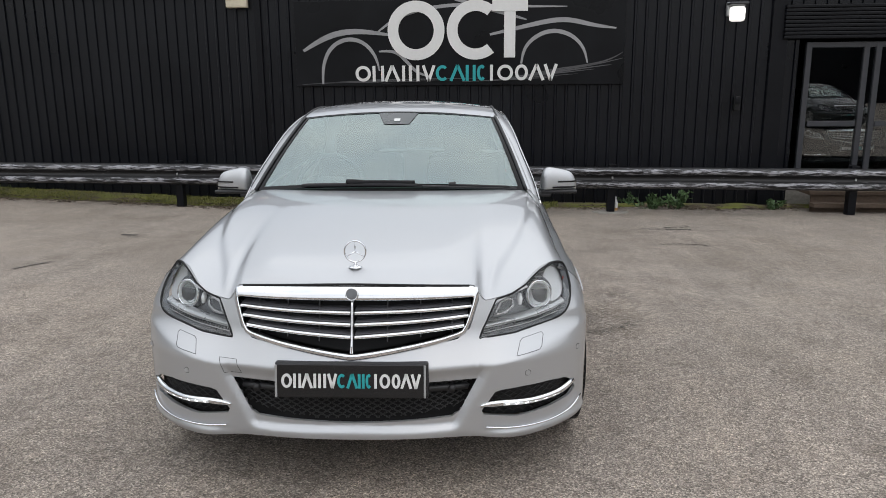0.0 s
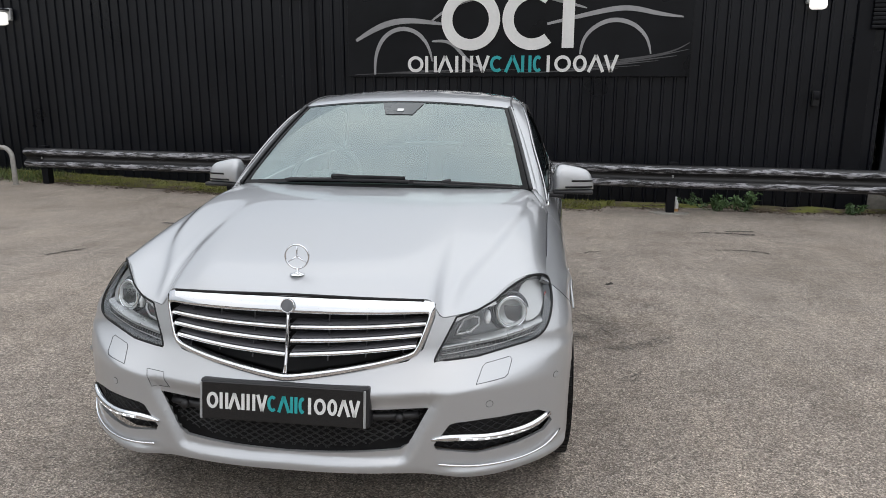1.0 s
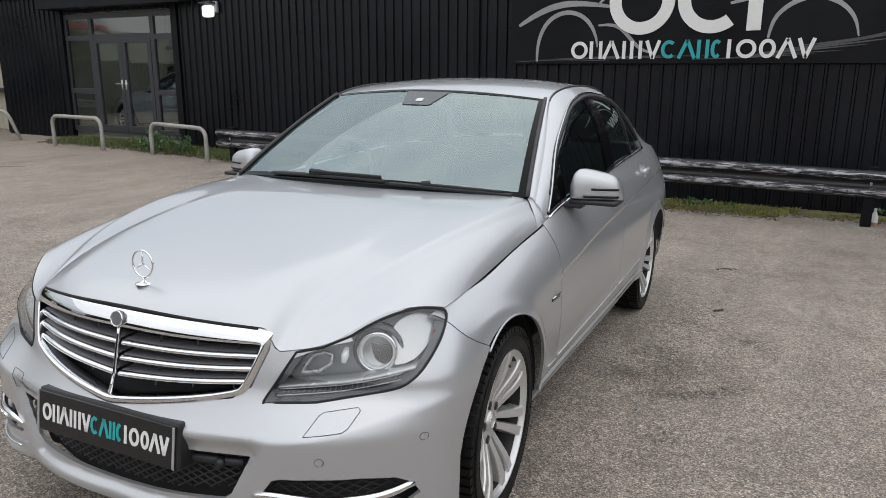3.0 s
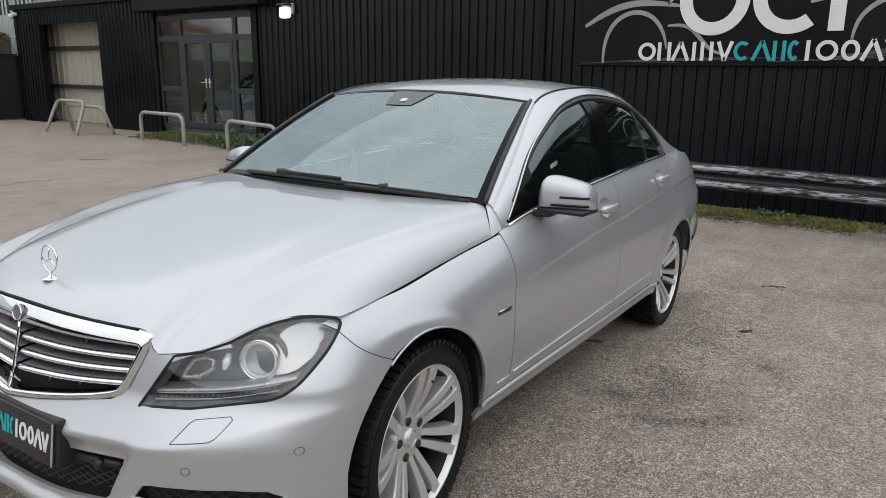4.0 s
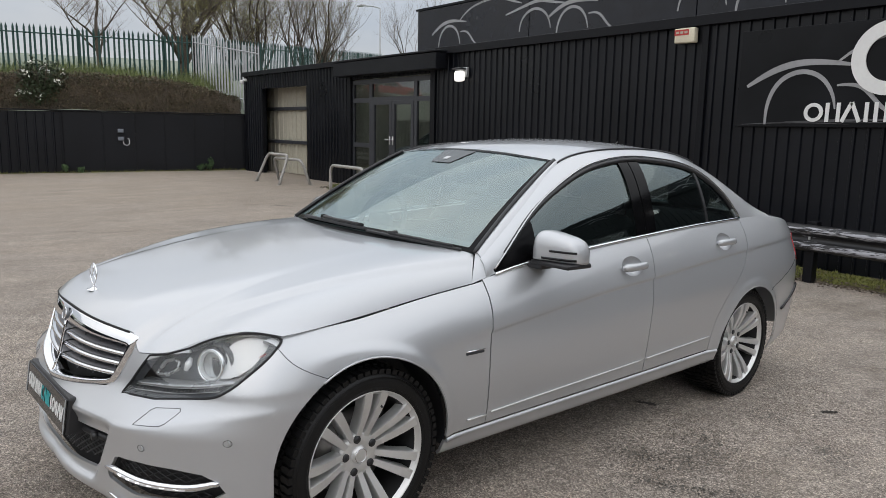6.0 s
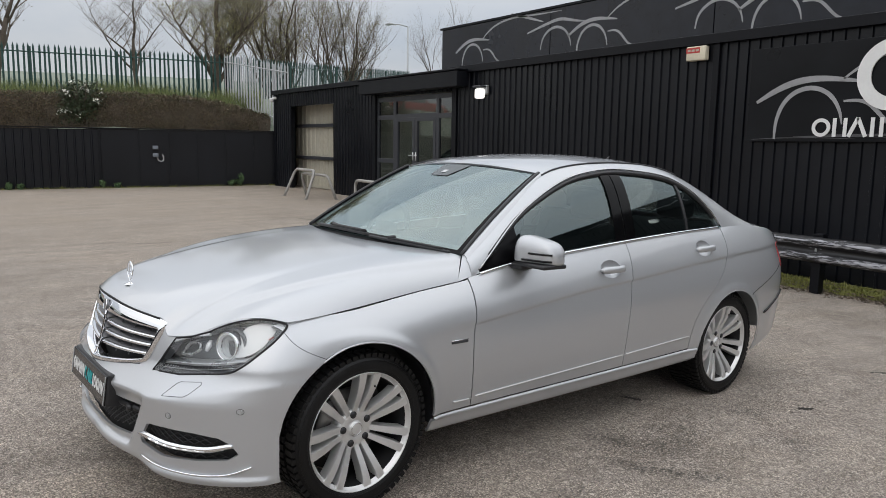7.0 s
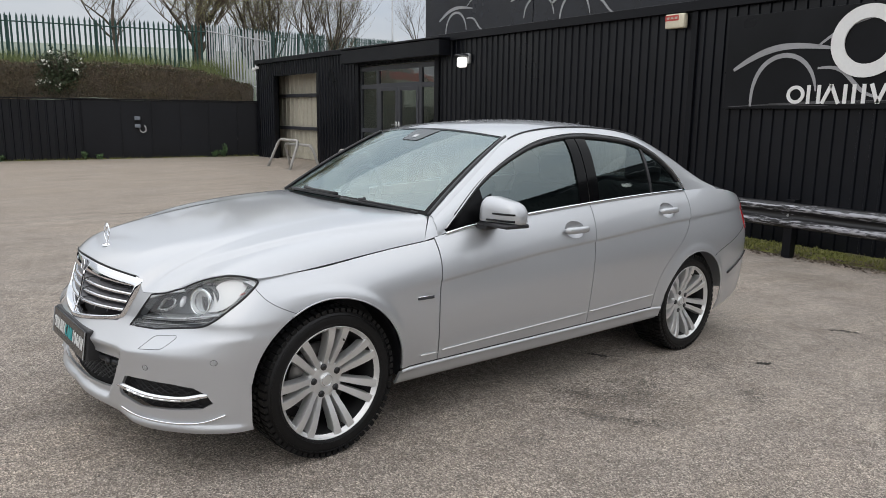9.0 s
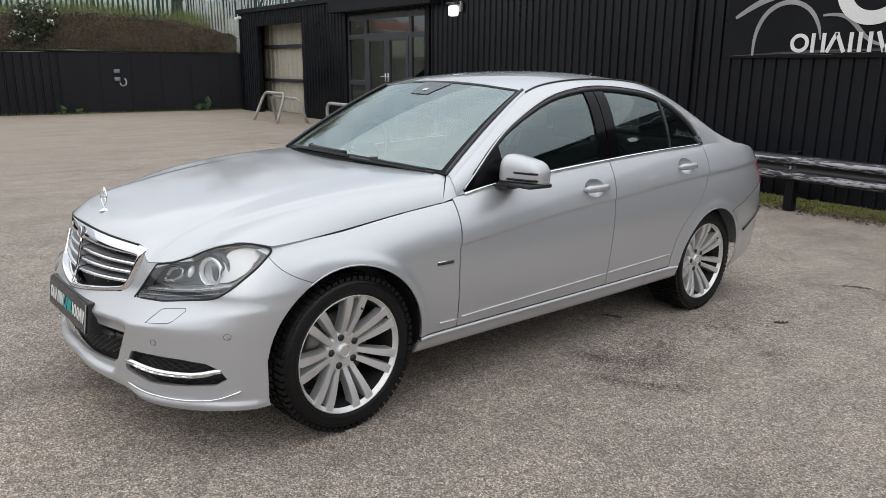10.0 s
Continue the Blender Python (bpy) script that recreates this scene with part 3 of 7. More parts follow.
for k, (sx_, sz_) in enumerate(((0.9, 0.02), (1.15, 0.05), (1.4, 0.08), (0.6, 0.0), (1.7, 0.12), (1.95, 0.16))):
    swoosh([(sx_ - 0.55 - 0.05 * k, 1.60 + sz_), (sx_, 1.625 + sz_ * 1.5), (min(sx_ + 0.75, 2.31), 1.66 + sz_ * 2.2)], 0.014 + 0.004 * (k % 3), FAINTVINYL, "stroke", sign, SY, 0.003)
for k in range(4):
    swoosh([(-2.6 + 0.3 * k, 1.575 + 0.02 * k), (-1.9 + 0.4 * k, 1.60 + 0.015 * k), (-1.2 + 0.45 * k, 1.585 + 0.02 * k)], 0.012, FAINTVINYL, "stroke", sign, SY, 0.003)
name_marks(sign, -1.77, 1.34, 1.612, 1.848, SY - 0.004, 0.012)


# ---------------------------------------------------------------- glazed entrances
def glazing(name, x0, x1, z0, z1, uprights, bars, label, doors=None, w=0.11):
    ob = thing(name, label, "door", kind="structure")
    y0, y1 = WALL + 0.02, WALL + 0.09
    for x in [x0 + w / 2, x1 - w / 2] + list(uprights):
        part("upright", boxed(x - w / 2, x + w / 2, y0, y1, z0, z1, 0.005), FRAMEGREY, ob, smooth=False)
    for (a, b, z) in [(x0 + w, x1 - w, z0 + w / 2), (x0 + w, x1 - w, z1 - w / 2)] + list(bars):
        part("rail", boxed(a, b, y0 + 0.003, y1 - 0.003, z - w / 2, z + w / 2, 0.005), FRAMEGREY, ob, smooth=False)
    xs = sorted([x0 + w / 2, x1 - w / 2] + list(uprights))
    for a, b in zip(xs, xs[1:]):
        p = part("pane", boxed(a + w / 2, b - w / 2, y0 + 0.03, y0 + 0.036, z0 + w, z1 - w), SHOPGLASS, ob, smooth=False)
    if doors:
        a, b, zt = doors
        mid = (a + b) / 2
        for u0, u1, hx in ((a, mid - 0.004, mid - 0.06), (mid + 0.004, b, mid + 0.06)):
            d = part("door_leaf", boxed(u0, u0 + 0.11, y0 - 0.012, y1 - 0.02, z0 + 0.02, zt, 0.005), FRAMEGREY, ob, smooth=False)
            part("stile", boxed(u1 - 0.10, u1, y0 - 0.012, y1 - 0.02, z0 + 0.02, zt, 0.005), FRAMEGREY, ob, smooth=False)
            for za, zb in ((z0 + 0.02, z0 + 0.16), (zt - 0.09, zt)):
                part("door_rail", boxed(u0 + 0.11, u1 - 0.10, y0 - 0.010, y1 - 0.022, za, zb, 0.005), FRAMEGREY, ob, smooth=False)
            h = tube([(hx, y0 - 0.07, z0 + 1.02), (hx, y0 - 0.05, z0 + 1.02), (hx, y0 - 0.012, z0 + 1.02)], 0.009)
            tube([(hx, y0 - 0.07, z0 + 1.02), (hx + (0.13 if hx > mid else -0.13), y0 - 0.07, z0 + 1.02)], 0.009, bm=h)
            box(h, hx - 0.02, hx + 0.02, y0 - 0.022, y0 - 0.013, z0 + 0.90, z0 + 1.10)
            part("handle", h, SATIN, ob, "satin steel lever handle")
    return ob


glazing("door_1", *DOOR_L, (-12.27, -10.42), [(-13.04, -12.325, 2.085), (-12.215, -10.475, 2.10), (-10.365, -9.85, 2.085), (-13.04, -12.325, 1.0), (-10.365, -9.85, 1.0)],
        "grey framed glazed entrance with double doors", (-12.212, -10.478, 2.06))
glazing("door_2", *DOOR_R, (5.86, 6.03, 7.4), [(5.11, 5.805, 0.94), (6.085, 7.345, 0.94), (7.455, 8.19, 0.94)], "dark grey framed shop window behind the rail", None, 0.08)
shutter = thing("roller_shutter", "black ribbed roller shutter box above the window", "shutter")
for i in range(9):
    z = 2.17 + i * 0.054
    part("slat", boxed(4.62, 8.5, WALL - 0.10, WALL + 0.02, z, z + 0.049, 0.012), CLADTRIM, shutter, smooth=False)
steps = thing("doorstep", "brown timber steps under the shop window", "step")
part("tread", boxed(5.0, 8.3, 7.78, WALL - 0.03, -0.06, 0.0, 0.006), material("brown timber", (0.10, 0.07, 0.05), 0.7, 0, 0.3, 30, 2), steps, smooth=False)
part("tread", boxed(5.0, 8.3, 7.62, 7.775, -0.22, -0.16, 0.006), bpy.data.materials["brown timber"], steps, smooth=False)
part("riser", boxed(5.02, 8.28, 7.80, 7.82, -0.42, -0.065), bpy.data.materials["brown timber"], steps, smooth=False)

# garage bay with a light sheeted lining
lining = thing("garage_bay", "open garage bay lined with cream corrugated sheeting", "garage", kind="structure")
bm = cladding(-19.3, -13.3, 0.0, 2.9, y=8.95, pitch=0.30)
part("lining", bm, CREAM, lining, smooth=False)
for z in (0.95, 1.95):
    part("girt", boxed(-19.3, -13.35, 8.82, 8.92, z - 0.05, z + 0.05, 0.004), FRAMEGREY, lining, smooth=False)
part("jamb", boxed(-18.47, -18.42, WALL + 0.0, WALL + 0.13, 0, 2.52, 0.005), CLADTRIM, lining, smooth=False)
part("jamb", boxed(-15.53, -15.48, WALL + 0.0, WALL + 0.13, 0, 2.52, 0.005), CLADTRIM, lining, smooth=False)
part("partition", boxed(-13.30, -13.20, WALL + 0.14, 13.9, -0.1, 3.0), CREAM, lining, smooth=False)
lobby = thing("lobby_lining", "cream corrugated lining of the entrance lobby", "wall", kind="structure")
part("lining", cladding(-13.18, -8.9, 0.052, 3.0, y=11.25, pitch=0.30), LOBBY, lobby, smooth=False)
for z in (0.62, 1.48, 1.98):
    part("girt", boxed(-13.18, -8.95, 11.14, 11.21, z - 0.05, z + 0.05, 0.004), FRAMEGREY, lobby, smooth=False)
part("partition", boxed(-8.9, -8.8, WALL + 0.14, 11.2, 0.052, 3.0), LOBBY, lobby, smooth=False)
part("slab", boxed(-19.4, -13.3, 8.0, 13.9, -0.2, -0.035, 0.01), CONCRETE, lining, smooth=False)
shop = thing("floor", "grey shop floor behind the glass", "floor", kind="structure")
part("slab", boxed(-13.2, 23.8, WALL + 0.15, 13.9, -0.3, 0.05), CONCRETE, shop, smooth=False)

# ---------------------------------------------------------------- crash rail
def rail_profile():
    return [(0.0, 0.155), (-0.03, 0.15), (-0.075, 0.115), (-0.08, 0.075), (-0.045, 0.045), (-0.012, 0.02), (-0.012, -0.02), (-0.045, -0.045), (-0.08, -0.075), (-0.075, -0.115), (-0.03, -0.15), (0.0, -0.155)]


def crash_rail(x0, x1, posts):
    ob = thing("crash_barrier", "worn black corrugated steel crash rail on short posts", "barrier")
    zc = lambda x: 0.245 - 0.006 * x
    bm = bmesh.new()
    n = 60
    rows = []
    for k in range(n + 1):
        x = x0 + (x1 - x0) * k / n
        dz = 0.006 * noise.noise((x * 0.7, 1, 0))
        rows.append([[bm.verts.new((x, 7.40 + dy + t, zc(x) + dz_ + dz)) for dy, dz_ in rail_profile()] for t in (0.0, 0.006)])
    for r0, r1 in zip(rows, rows[1:]):
        for s in (0, 1):
            for i in range(11):
                bm.faces.new((r0[s][i], r1[s][i], r1[s][i + 1], r0[s][i + 1]))
        for i in (0, 11):
            bm.faces.new((r0[0][i], r1[0][i], r1[1][i], r0[1][i]))
    for r in (rows[0], rows[-1]):
        for i in range(11):
            bm.faces.new((r[0][i], r[0][i + 1], r[1][i + 1], r[1][i]))
    part("rail", bm, WORN, ob)
    for x in posts:
        b = boxed(x - 0.055, x + 0.055, 7.41, 7.53, ground_z(x, 7.5) - 0.1, zc(x) + 0.19, 0.006)
        p = part("post", b, CLADTRIM, ob, smooth=False)
        for dz in (-0.06, 0.06):
            part("bolt", boxed(x - 0.012, x + 0.012, 7.375, 7.39, zc(x) - 0.012 + dz * 0.1, zc(x) + 0.012 + dz * 0.1, 0.003), GALV, p, smooth=False)
    return ob


def small_things():
    """A pale footing round one rail post and the bottle left beside it."""
    pad = thing("concrete_footing", "pale concrete footing round a crash rail post", "footing", kind="structure")
    bm = bmesh.new()
    rim = [(2.10 + (0.24 + 0.03 * math.sin(5 * a)) * math.cos(a), 7.45 + (0.15 + 0.02 * math.cos(3 * a)) * math.sin(a)) for a in lin(0, 2 * math.pi, 25)[:-1]]
    top = [bm.verts.new((x, y, ground_z(x, y) + 0.022)) for x, y in rim]
    low = [bm.verts.new((2.10 + (x - 2.10) * 1.06, 7.45 + (y - 7.45) * 1.06, ground_z(x, y) - 0.02)) for x, y in rim]
    bm.faces.new(top)
    for k in range(24):
        bm.faces.new((top[k], low[k], low[(k + 1) % 24], top[(k + 1) % 24]))
    part("slab", bm, CONCRETE, pad, smooth=False)
    z = ground_z(2.19, 7.60)
    ob = thing("bottle", "white plastic bottle with an amber label beside the post", "bottle", m=Matrix.Translation((2.19, 7.60, z)) @ Matrix.Rotation(radians(-90), 4, "Y"))
    part("body", lathe([(0.0, 0.0), (0.0, 0.034), (0.006, 0.038), (0.13, 0.038), (0.165, 0.024), (0.19, 0.013), (0.20, 0.013)], 20), WHITE, ob)
    part("label", lathe([(0.012, 0.0386), (0.062, 0.0386)], 20), material("amber print", (0.40, 0.22, 0.09), 0.5), ob)
    part("cap", lathe([(0.195, 0.015), (0.222, 0.015), (0.224, 0.0)], 16), WHITE, ob)


def worn_material():
    """Black paint rubbed off in streaks along the crests."""
    m = material("worn rail", (0.009, 0.009, 0.0105), 0.4, 0, 0.3, 15, 2)
    n, l = m.node_tree.nodes, m.node_tree.links
    p = n["Principled BSDF"]
    tc, mp, t = n.new("ShaderNodeTexCoord"), n.new("ShaderNodeMapping"), n.new("ShaderNodeTexNoise")
    mp.inputs["Scale"].default_value = (3.4, 30, 22)
    t.inputs["Scale"].default_value, t.inputs["Detail"].default_value, t.inputs["Roughness"].default_value = 1.6, 8, 0.7
    l.new(tc.outputs["Object"], mp.inputs["Vector"])
    l.new(mp.outputs["Vector"], t.inputs["Vector"])
    r = n.new("ShaderNodeValToRGB")
    r.color_ramp.elements[0].position, r.color_ramp.elements[1].position = 0.51, 0.60
    # the crests stand furthest out and are rubbed the most
    sep, out_most, more = n.new("ShaderNodeSeparateXYZ"), n.new("ShaderNodeMapRange"), n.new("ShaderNodeMath")
    out_most.inputs["From Min"].default_value, out_most.inputs["From Max"].default_value = 7.375, 7.325
    out_most.inputs["To Min"].default_value, out_most.inputs["To Max"].default_value = -0.12, 0.045
    more.operation = "ADD"
    l.new(tc.outputs["Object"], sep.inputs[0])
    l.new(sep.outputs["Y"], out_most.inputs["Value"])
    l.new(t.outputs["Fac"], more.inputs[0])
    l.new(out_most.outputs[0], more.inputs[1])
    l.new(more.outputs[0], r.inputs["Fac"])
    mix = n.new("ShaderNodeMix")
    mix.data_type = "RGBA"
    src = p.inputs["Base Color"].links[0].from_socket
    l.new(src, mix.inputs[6])
    mix.inputs[7].default_value = (0.36, 0.36, 0.39, 1)
    l.new(r.outputs[0], mix.inputs[0])
    l.new(mix.outputs[2], p.inputs["Base Color"])
    return m


WORN = worn_material()
crash_rail(-7.78, 14.0, [-7.5, -4.33, -1.1, 2.10, 5.43, 8.7, 12.0])
small_things()

# ---------------------------------------------------------------- low black boundary wall, bank and fences
F0, F1 = Vector((-20.0, 8.5, 0)), Vector((-25.5, -9.25, 0))
fd = (F1 - F0).normalized()
fn_ = Vector((fd.y, -fd.x, 0)) * -1
if fn_.x < 0:
    fn_ = -fn_          # towards the yard
FM = Matrix(((fd.x, -fn_.x, 0, F0.x), (fd.y, -fn_.y, 0, F0.y), (0, 0, 1, 0), (0, 0, 0, 1)))   # x along the wall, y away from the yard
yardwall = thing("boundary_wall", "low black corrugated boundary wall along the yard", "wall", kind="structure", m=FM)
s = 0.0
for i, (L, p) in enumerate(((5.4, 0), (18.0, 0.24))):
    if p:
        bm = cladding(s + 0.01, s + L - 0.01, -0.3, 1.75 - 0.004 * s, y=0.0, pitch=p)
    else:
        # plain sheets with narrow upstanding seams
        bm = boxed(s + 0.01, s + L - 0.01, 0.0, 0.12, -0.3, 1.75)
        for x in (0.69, 1.6, 2.49, 3.35, 4.25):
            box(bm, x - 0.016, x + 0.016, -0.022, -0.002, -0.3, 1.745, 0.003)
    part("cladding", bm, CLAD, yardwall, smooth=False)
    part("post_cover", boxed(s + L - 0.05, s + L + 0.03, -0.04, 0.05, -0.3, 1.72 - 0.004 * s, 0.005), CLADTRIM, yardwall, smooth=False)
    s += L
part("coping", boxed(0, 23.4, -0.07, 0.16, 1.755, 1.79, 0.006), CLADTRIM, yardwall, smooth=False)

# ---------------------------------------------------------------- the silver saloon
CAR = pose(0, 0, 0, -2.2, 0, 0) @ pose(0, 0, 0, 0, 0, 3.0)     # origin on the ground under the front axle; x to its left, y to its tail
WB, HUB, ARCH = 2.675, 0.330, 0.356
plan_x = spl((0, 0), (0.3, 0.26), (0.55, 0.5), (0.75, 0.68), (0.88, 0.815), (1.0, 0.868), (1.15, 0.882))
plan_y = spl((0, -0.765), (0.3, -0.743), (0.55, -0.658), (0.75, -0.558), (0.88, -0.455), (1.0, -0.345), (1.15, -0.18))


bumper_out = spl((0, 0.014), (0.3, 0.025), (0.45, 0.036), (0.6, 0.062), (0.68, 0.056), (0.76, 0.038), (0.82, 0.020), (0.868, 0.005), (0.90, 0.0))


def front(s, z, out_=0.0):
    """The skin of the nose: s runs from the middle round to the wheel arch."""
    s_ = abs(s)
    x0, y0 = plan_x(s_), plan_y(s_)
    q = min((x0 / 0.78) ** 4, 1.3)
    d = z - (0.485 + 0.085 * step(0.45, 0.90, x0))          # a crease runs round the bumper and rises to the corners
    k = math.sqrt(d * d + 0.000012)
    o = (0.105 * (d + k) + 0.03 * (k - d) + 0.016 * (1 - math.exp(-max(d, 0) / 0.022))) * (1 - 0.30 * min(q, 1)) + 0.05 * (max(0.25 - z, 0) / 0.08) ** 2
    xr = 0.372 + (z - 0.30) * 0.52
    o += 0.020 * (1 - step(xr - 0.012, xr + 0.02, x0)) * step(0.25, 0.28, z) * (1 - step(0.44, 0.50, z))
    o -= 0.018 * step(0.40, 0.55, x0) * (1 - step(0.222, 0.244, z)) * (1 - step(0.95, 1.0, s_))
    o += q * 0.085 * min(max((z - 0.62) / 0.14, 0), 1.2) ** 1.3
    o *= 1 - 0.5 * step(0.88, 1.15, s_)
    a = radians(50) * (s_ / 1.15) ** 4
    o -= bumper_out(x0) * (1 - step(0.485, 0.605, z)) + out_
    x, y = x0 - math.sin(a) * o, y0 + math.cos(a) * o
    return Vector((x if s >= 0 else -x, y, z))


def front_at(x, z, out_=0.0):
    """The same skin by its distance from the middle."""
    lo, hi = 0.0, 1.15
    for _ in range(30):
        m = (lo + hi) / 2
        if front(m, z).x < abs(x):
            lo = m
        else:
            hi = m
    p = front(lo, z, out_)
    return Vector((math.copysign(p.x, x) if x else 0.0, p.y, z))


belt_z = spl((-0.27, 0.765), (0, 0.80), (0.3, 0.846), (0.57, 0.882), (0.75, 0.915), (1.0, 0.945), (1.67, 1.003), (2.3, 1.043), (2.6, 1.057), (2.8, 1.066), (3.1, 1.06), (3.4, 1.02), (3.65, 0.95))
belt_x = spl((-0.27, 0.772), (0, 0.775), (0.57, 0.777), (1.0, 0.785), (1.67, 0.79), (2.3, 0.775), (2.6, 0.762), (3.0, 0.74), (3.4, 0.70), (3.65, 0.62))
wide = spl((-0.3, 0.866), (-0.1, 0.878), (0.1, 0.880), (0.57, 0.879), (1.6, 0.885), (2.3, 0.885), (2.8, 0.884), (3.1, 0.866), (3.3, 0.832), (3.5, 0.765), (3.65, 0.68))
rail_z = spl((0.60, 0.955), (0.8, 1.085), (1.0, 1.215), (1.2, 1.33), (1.4, 1.385), (1.7, 1.415), (2.0, 1.420), (2.3, 1.392), (2.6, 1.302), (2.8, 1.208), (2.95, 1.134), (3.1, 1.077))
rail_x = spl((0.60, 0.738), (0.8, 0.695), (1.0, 0.645), (1.2, 0.59), (1.5, 0.567), (2.0, 0.562), (2.4, 0.567), (2.7, 0.60), (3.1, 0.69))
glass_top = spl((0.65, 0.917), (0.786, 1.030), (0.936, 1.139), (1.114, 1.235), (1.31, 1.313), (1.51, 1.358), (1.725, 1.380), (2.0, 1.373), (2.309, 1.322), (2.473, 1.240), (2.60, 1.125), (2.645, 1.058))
crease_z = spl((-0.3, 0.62), (0.3, 0.672), (0.57, 0.702), (0.9, 0.741), (1.28, 0.786), (1.67, 0.817), (2.1, 0.855), (2.6, 0.893), (3.1, 0.920), (3.5, 0.935))


def side_x(y, z):
    """Half width of the flank."""
    zt, lo = belt_z(y), 0.25
    s = min(max((z - lo) / (zt - lo), -0.1), 1.02)
    w, wt = wide(y), belt_x(y)
    x = w
    if s < 0.52:
        x -= 0.045 * ((0.52 - s) / 0.52) ** 2
    else:
        x -= (w - wt) * ((s - 0.52) / 0.48) ** (3.3 - 1.0 * step(0.35, 0.95, y))
    if y > 0.2:
        k = step(0.2, 0.7, y)
        d = z - crease_z(y)
        x -= k * 0.0078 * step(0.003, -0.011, d) * (1 - step(-0.011, -0.17, d))
    for yc in (0.0, WB):
        r = math.hypot(y - yc + 0.006, z - HUB)
        x += (0.009 * math.exp(-((r - ARCH) / 0.045) ** 2) + 0.004 * (1 - step(0.022, 0.056, r - ARCH))) * (1 if z > 0.3 else 0)
    return x


def arch_pt(yc, a):
    return yc - ARCH * math.cos(a), HUB + ARCH * math.sin(a)


car = thing("car", "silver four-door saloon car with chrome grille parked on the tarmac", "car", m=CAR)


def both(name, bm, mat, parent=None, label="", centre=(0, 1.4, 0.6), gap=0.012, smooth=True):
    """The same panel on either flank."""
    outward(bm, centre)
    if gap:
        fold(bm, gap)
    b = mirrored(bm)
    return part(name, bm, mat, parent or car, label, smooth), part(name, b, mat, parent or car, label, smooth)


lip_z = spl((0, 0.228), (0.28, 0.230), (0.42, 0.220), (0.55, 0.205), (0.72, 0.202), (0.89, 0.210))
lamp_top = spl((0.40, 0.690), (0.50, 0.701), (0.56, 0.713), (0.61, 0.738), (0.675, 0.779), (0.735, 0.790), (0.79, 0.770))


def edge_z(x):
    """Height of the bonnet's front edge: over the grille, then down to the lamp and along its top."""
    w = step(0.418, 0.466, x)
    return (0.774 - 0.020 * (x / 0.42) ** 2) * (1 - w) + lamp_top(x) * w


# nose panel with its openings
def nose_panel():
    a0 = math.acos(0.18 / ARCH)
    lo_, hi_ = 0.9, 1.1
    for _ in range(40):
        mid_ = (lo_ + hi_) / 2
        lo_, hi_ = (mid_, hi_) if plan_y(mid_) < -ARCH + 0.004 else (lo_, mid_)
    svals = lin(0, 0.95, 62) + lin(0.955, lo_ - 2e-5, 4) + lin(lo_ + 0.012, 1.15, 14)      # a clean edge where the wheel arch begins

    waist = HUB + math.sqrt(ARCH ** 2 - plan_y(lo_) ** 2)

    def low(u, v):
        lo = lip_z(plan_x(u))
        return front(u, lo + (waist - lo) * v)

    def high(u, v):
        y0 = plan_y(u)
        lo = waist if y0 < -ARCH + 0.004 else HUB + math.sqrt(max(ARCH ** 2 - y0 ** 2, 0))
        hi = edge_z(plan_x(u)) - 0.003 if u < 0.86 else 0.767 - 0.122 * (u - 0.86) / 0.29
        return front(u, lo + (hi - lo) * v)
    bm = grid(high, svals, lin(0, 1, 44))
    grid(low, [u for u in svals if plan_y(u) < -ARCH + 0.004], lin(0, 1, 24), bm)
    b2 = mirrored(bm)
    me = bpy.data.meshes.new("tmp")
    b2.to_mesh(me)
    bm.from_mesh(me)
    bmesh.ops.remove_doubles(bm, verts=bm.verts, dist=1e-4)
    return outward(bm, (0, 1.0, 0.5))


GRILLE = [(-0.405, 0.752), (0.405, 0.752), (0.440, 0.728), (0.440, 0.700), (0.408, 0.605), (0.365, 0.574), (0.0, 0.516), (-0.365, 0.574), (-0.408, 0.605), (-0.440, 0.700), (-0.440, 0.728)]
LOWER = [(-0.433, 0.435), (0.433, 0.435), (0.373, 0.320), (0.348, 0.300), (0.0, 0.284), (-0.348, 0.300), (-0.373, 0.320)]
FOG = [(0.458, 0.302), (0.450, 0.318), (0.497, 0.384), (0.520, 0.391), (0.60, 0.396), (0.70, 0.393), (0.765, 0.383), (0.795, 0.362), (0.810, 0.326), (0.785, 0.303), (0.70, 0.291), (0.58, 0.284)]
LAMP = [(0.442, 0.568), (0.446, 0.580), (0.502, 0.694), (0.56, 0.707), (0.615, 0.732), (0.655, 0.761), (0.695, 0.779), (0.735, 0.785), (0.766, 0.777), (0.785, 0.760), (0.796, 0.725), (0.798, 0.690), (0.790, 0.652), (0.773, 0.626), (0.748, 0.609), (0.718, 0.600), (0.57, 0.574)]

nose = nose_panel()
neg = lambda poly: [(-a, b) for a, b in poly]
LAMP_IN = [LAMP[i] for i in (0, 1, 2, 3, 4, 15, 16)]


def rounded(points, n=3):
    """An open line drawn smoothly through its points."""
    fx, fy = spl(*[(i, p[0]) for i, p in enumerate(points)]), spl(*[(i, p[1]) for i, p in enumerate(points)])
    return [(fx(t), fy(t)) for t in lin(0, len(points) - 1, (len(points) - 1) * n + 1)]


LAMP_OUT = rounded([LAMP[i] for i in range(4, 16)])
LAMP_LINE = LAMP[:4] + LAMP_OUT + LAMP[16:]
for poly in (GRILLE, LOWER, FOG, neg(FOG), LAMP_IN, LAMP_OUT, neg(LAMP_IN), neg(LAMP_OUT)):
    clip(nose, poly, (0, 2), "outside")
fold(nose, 0.012)
bumper = part("front_bumper", nose, PAINT, car)


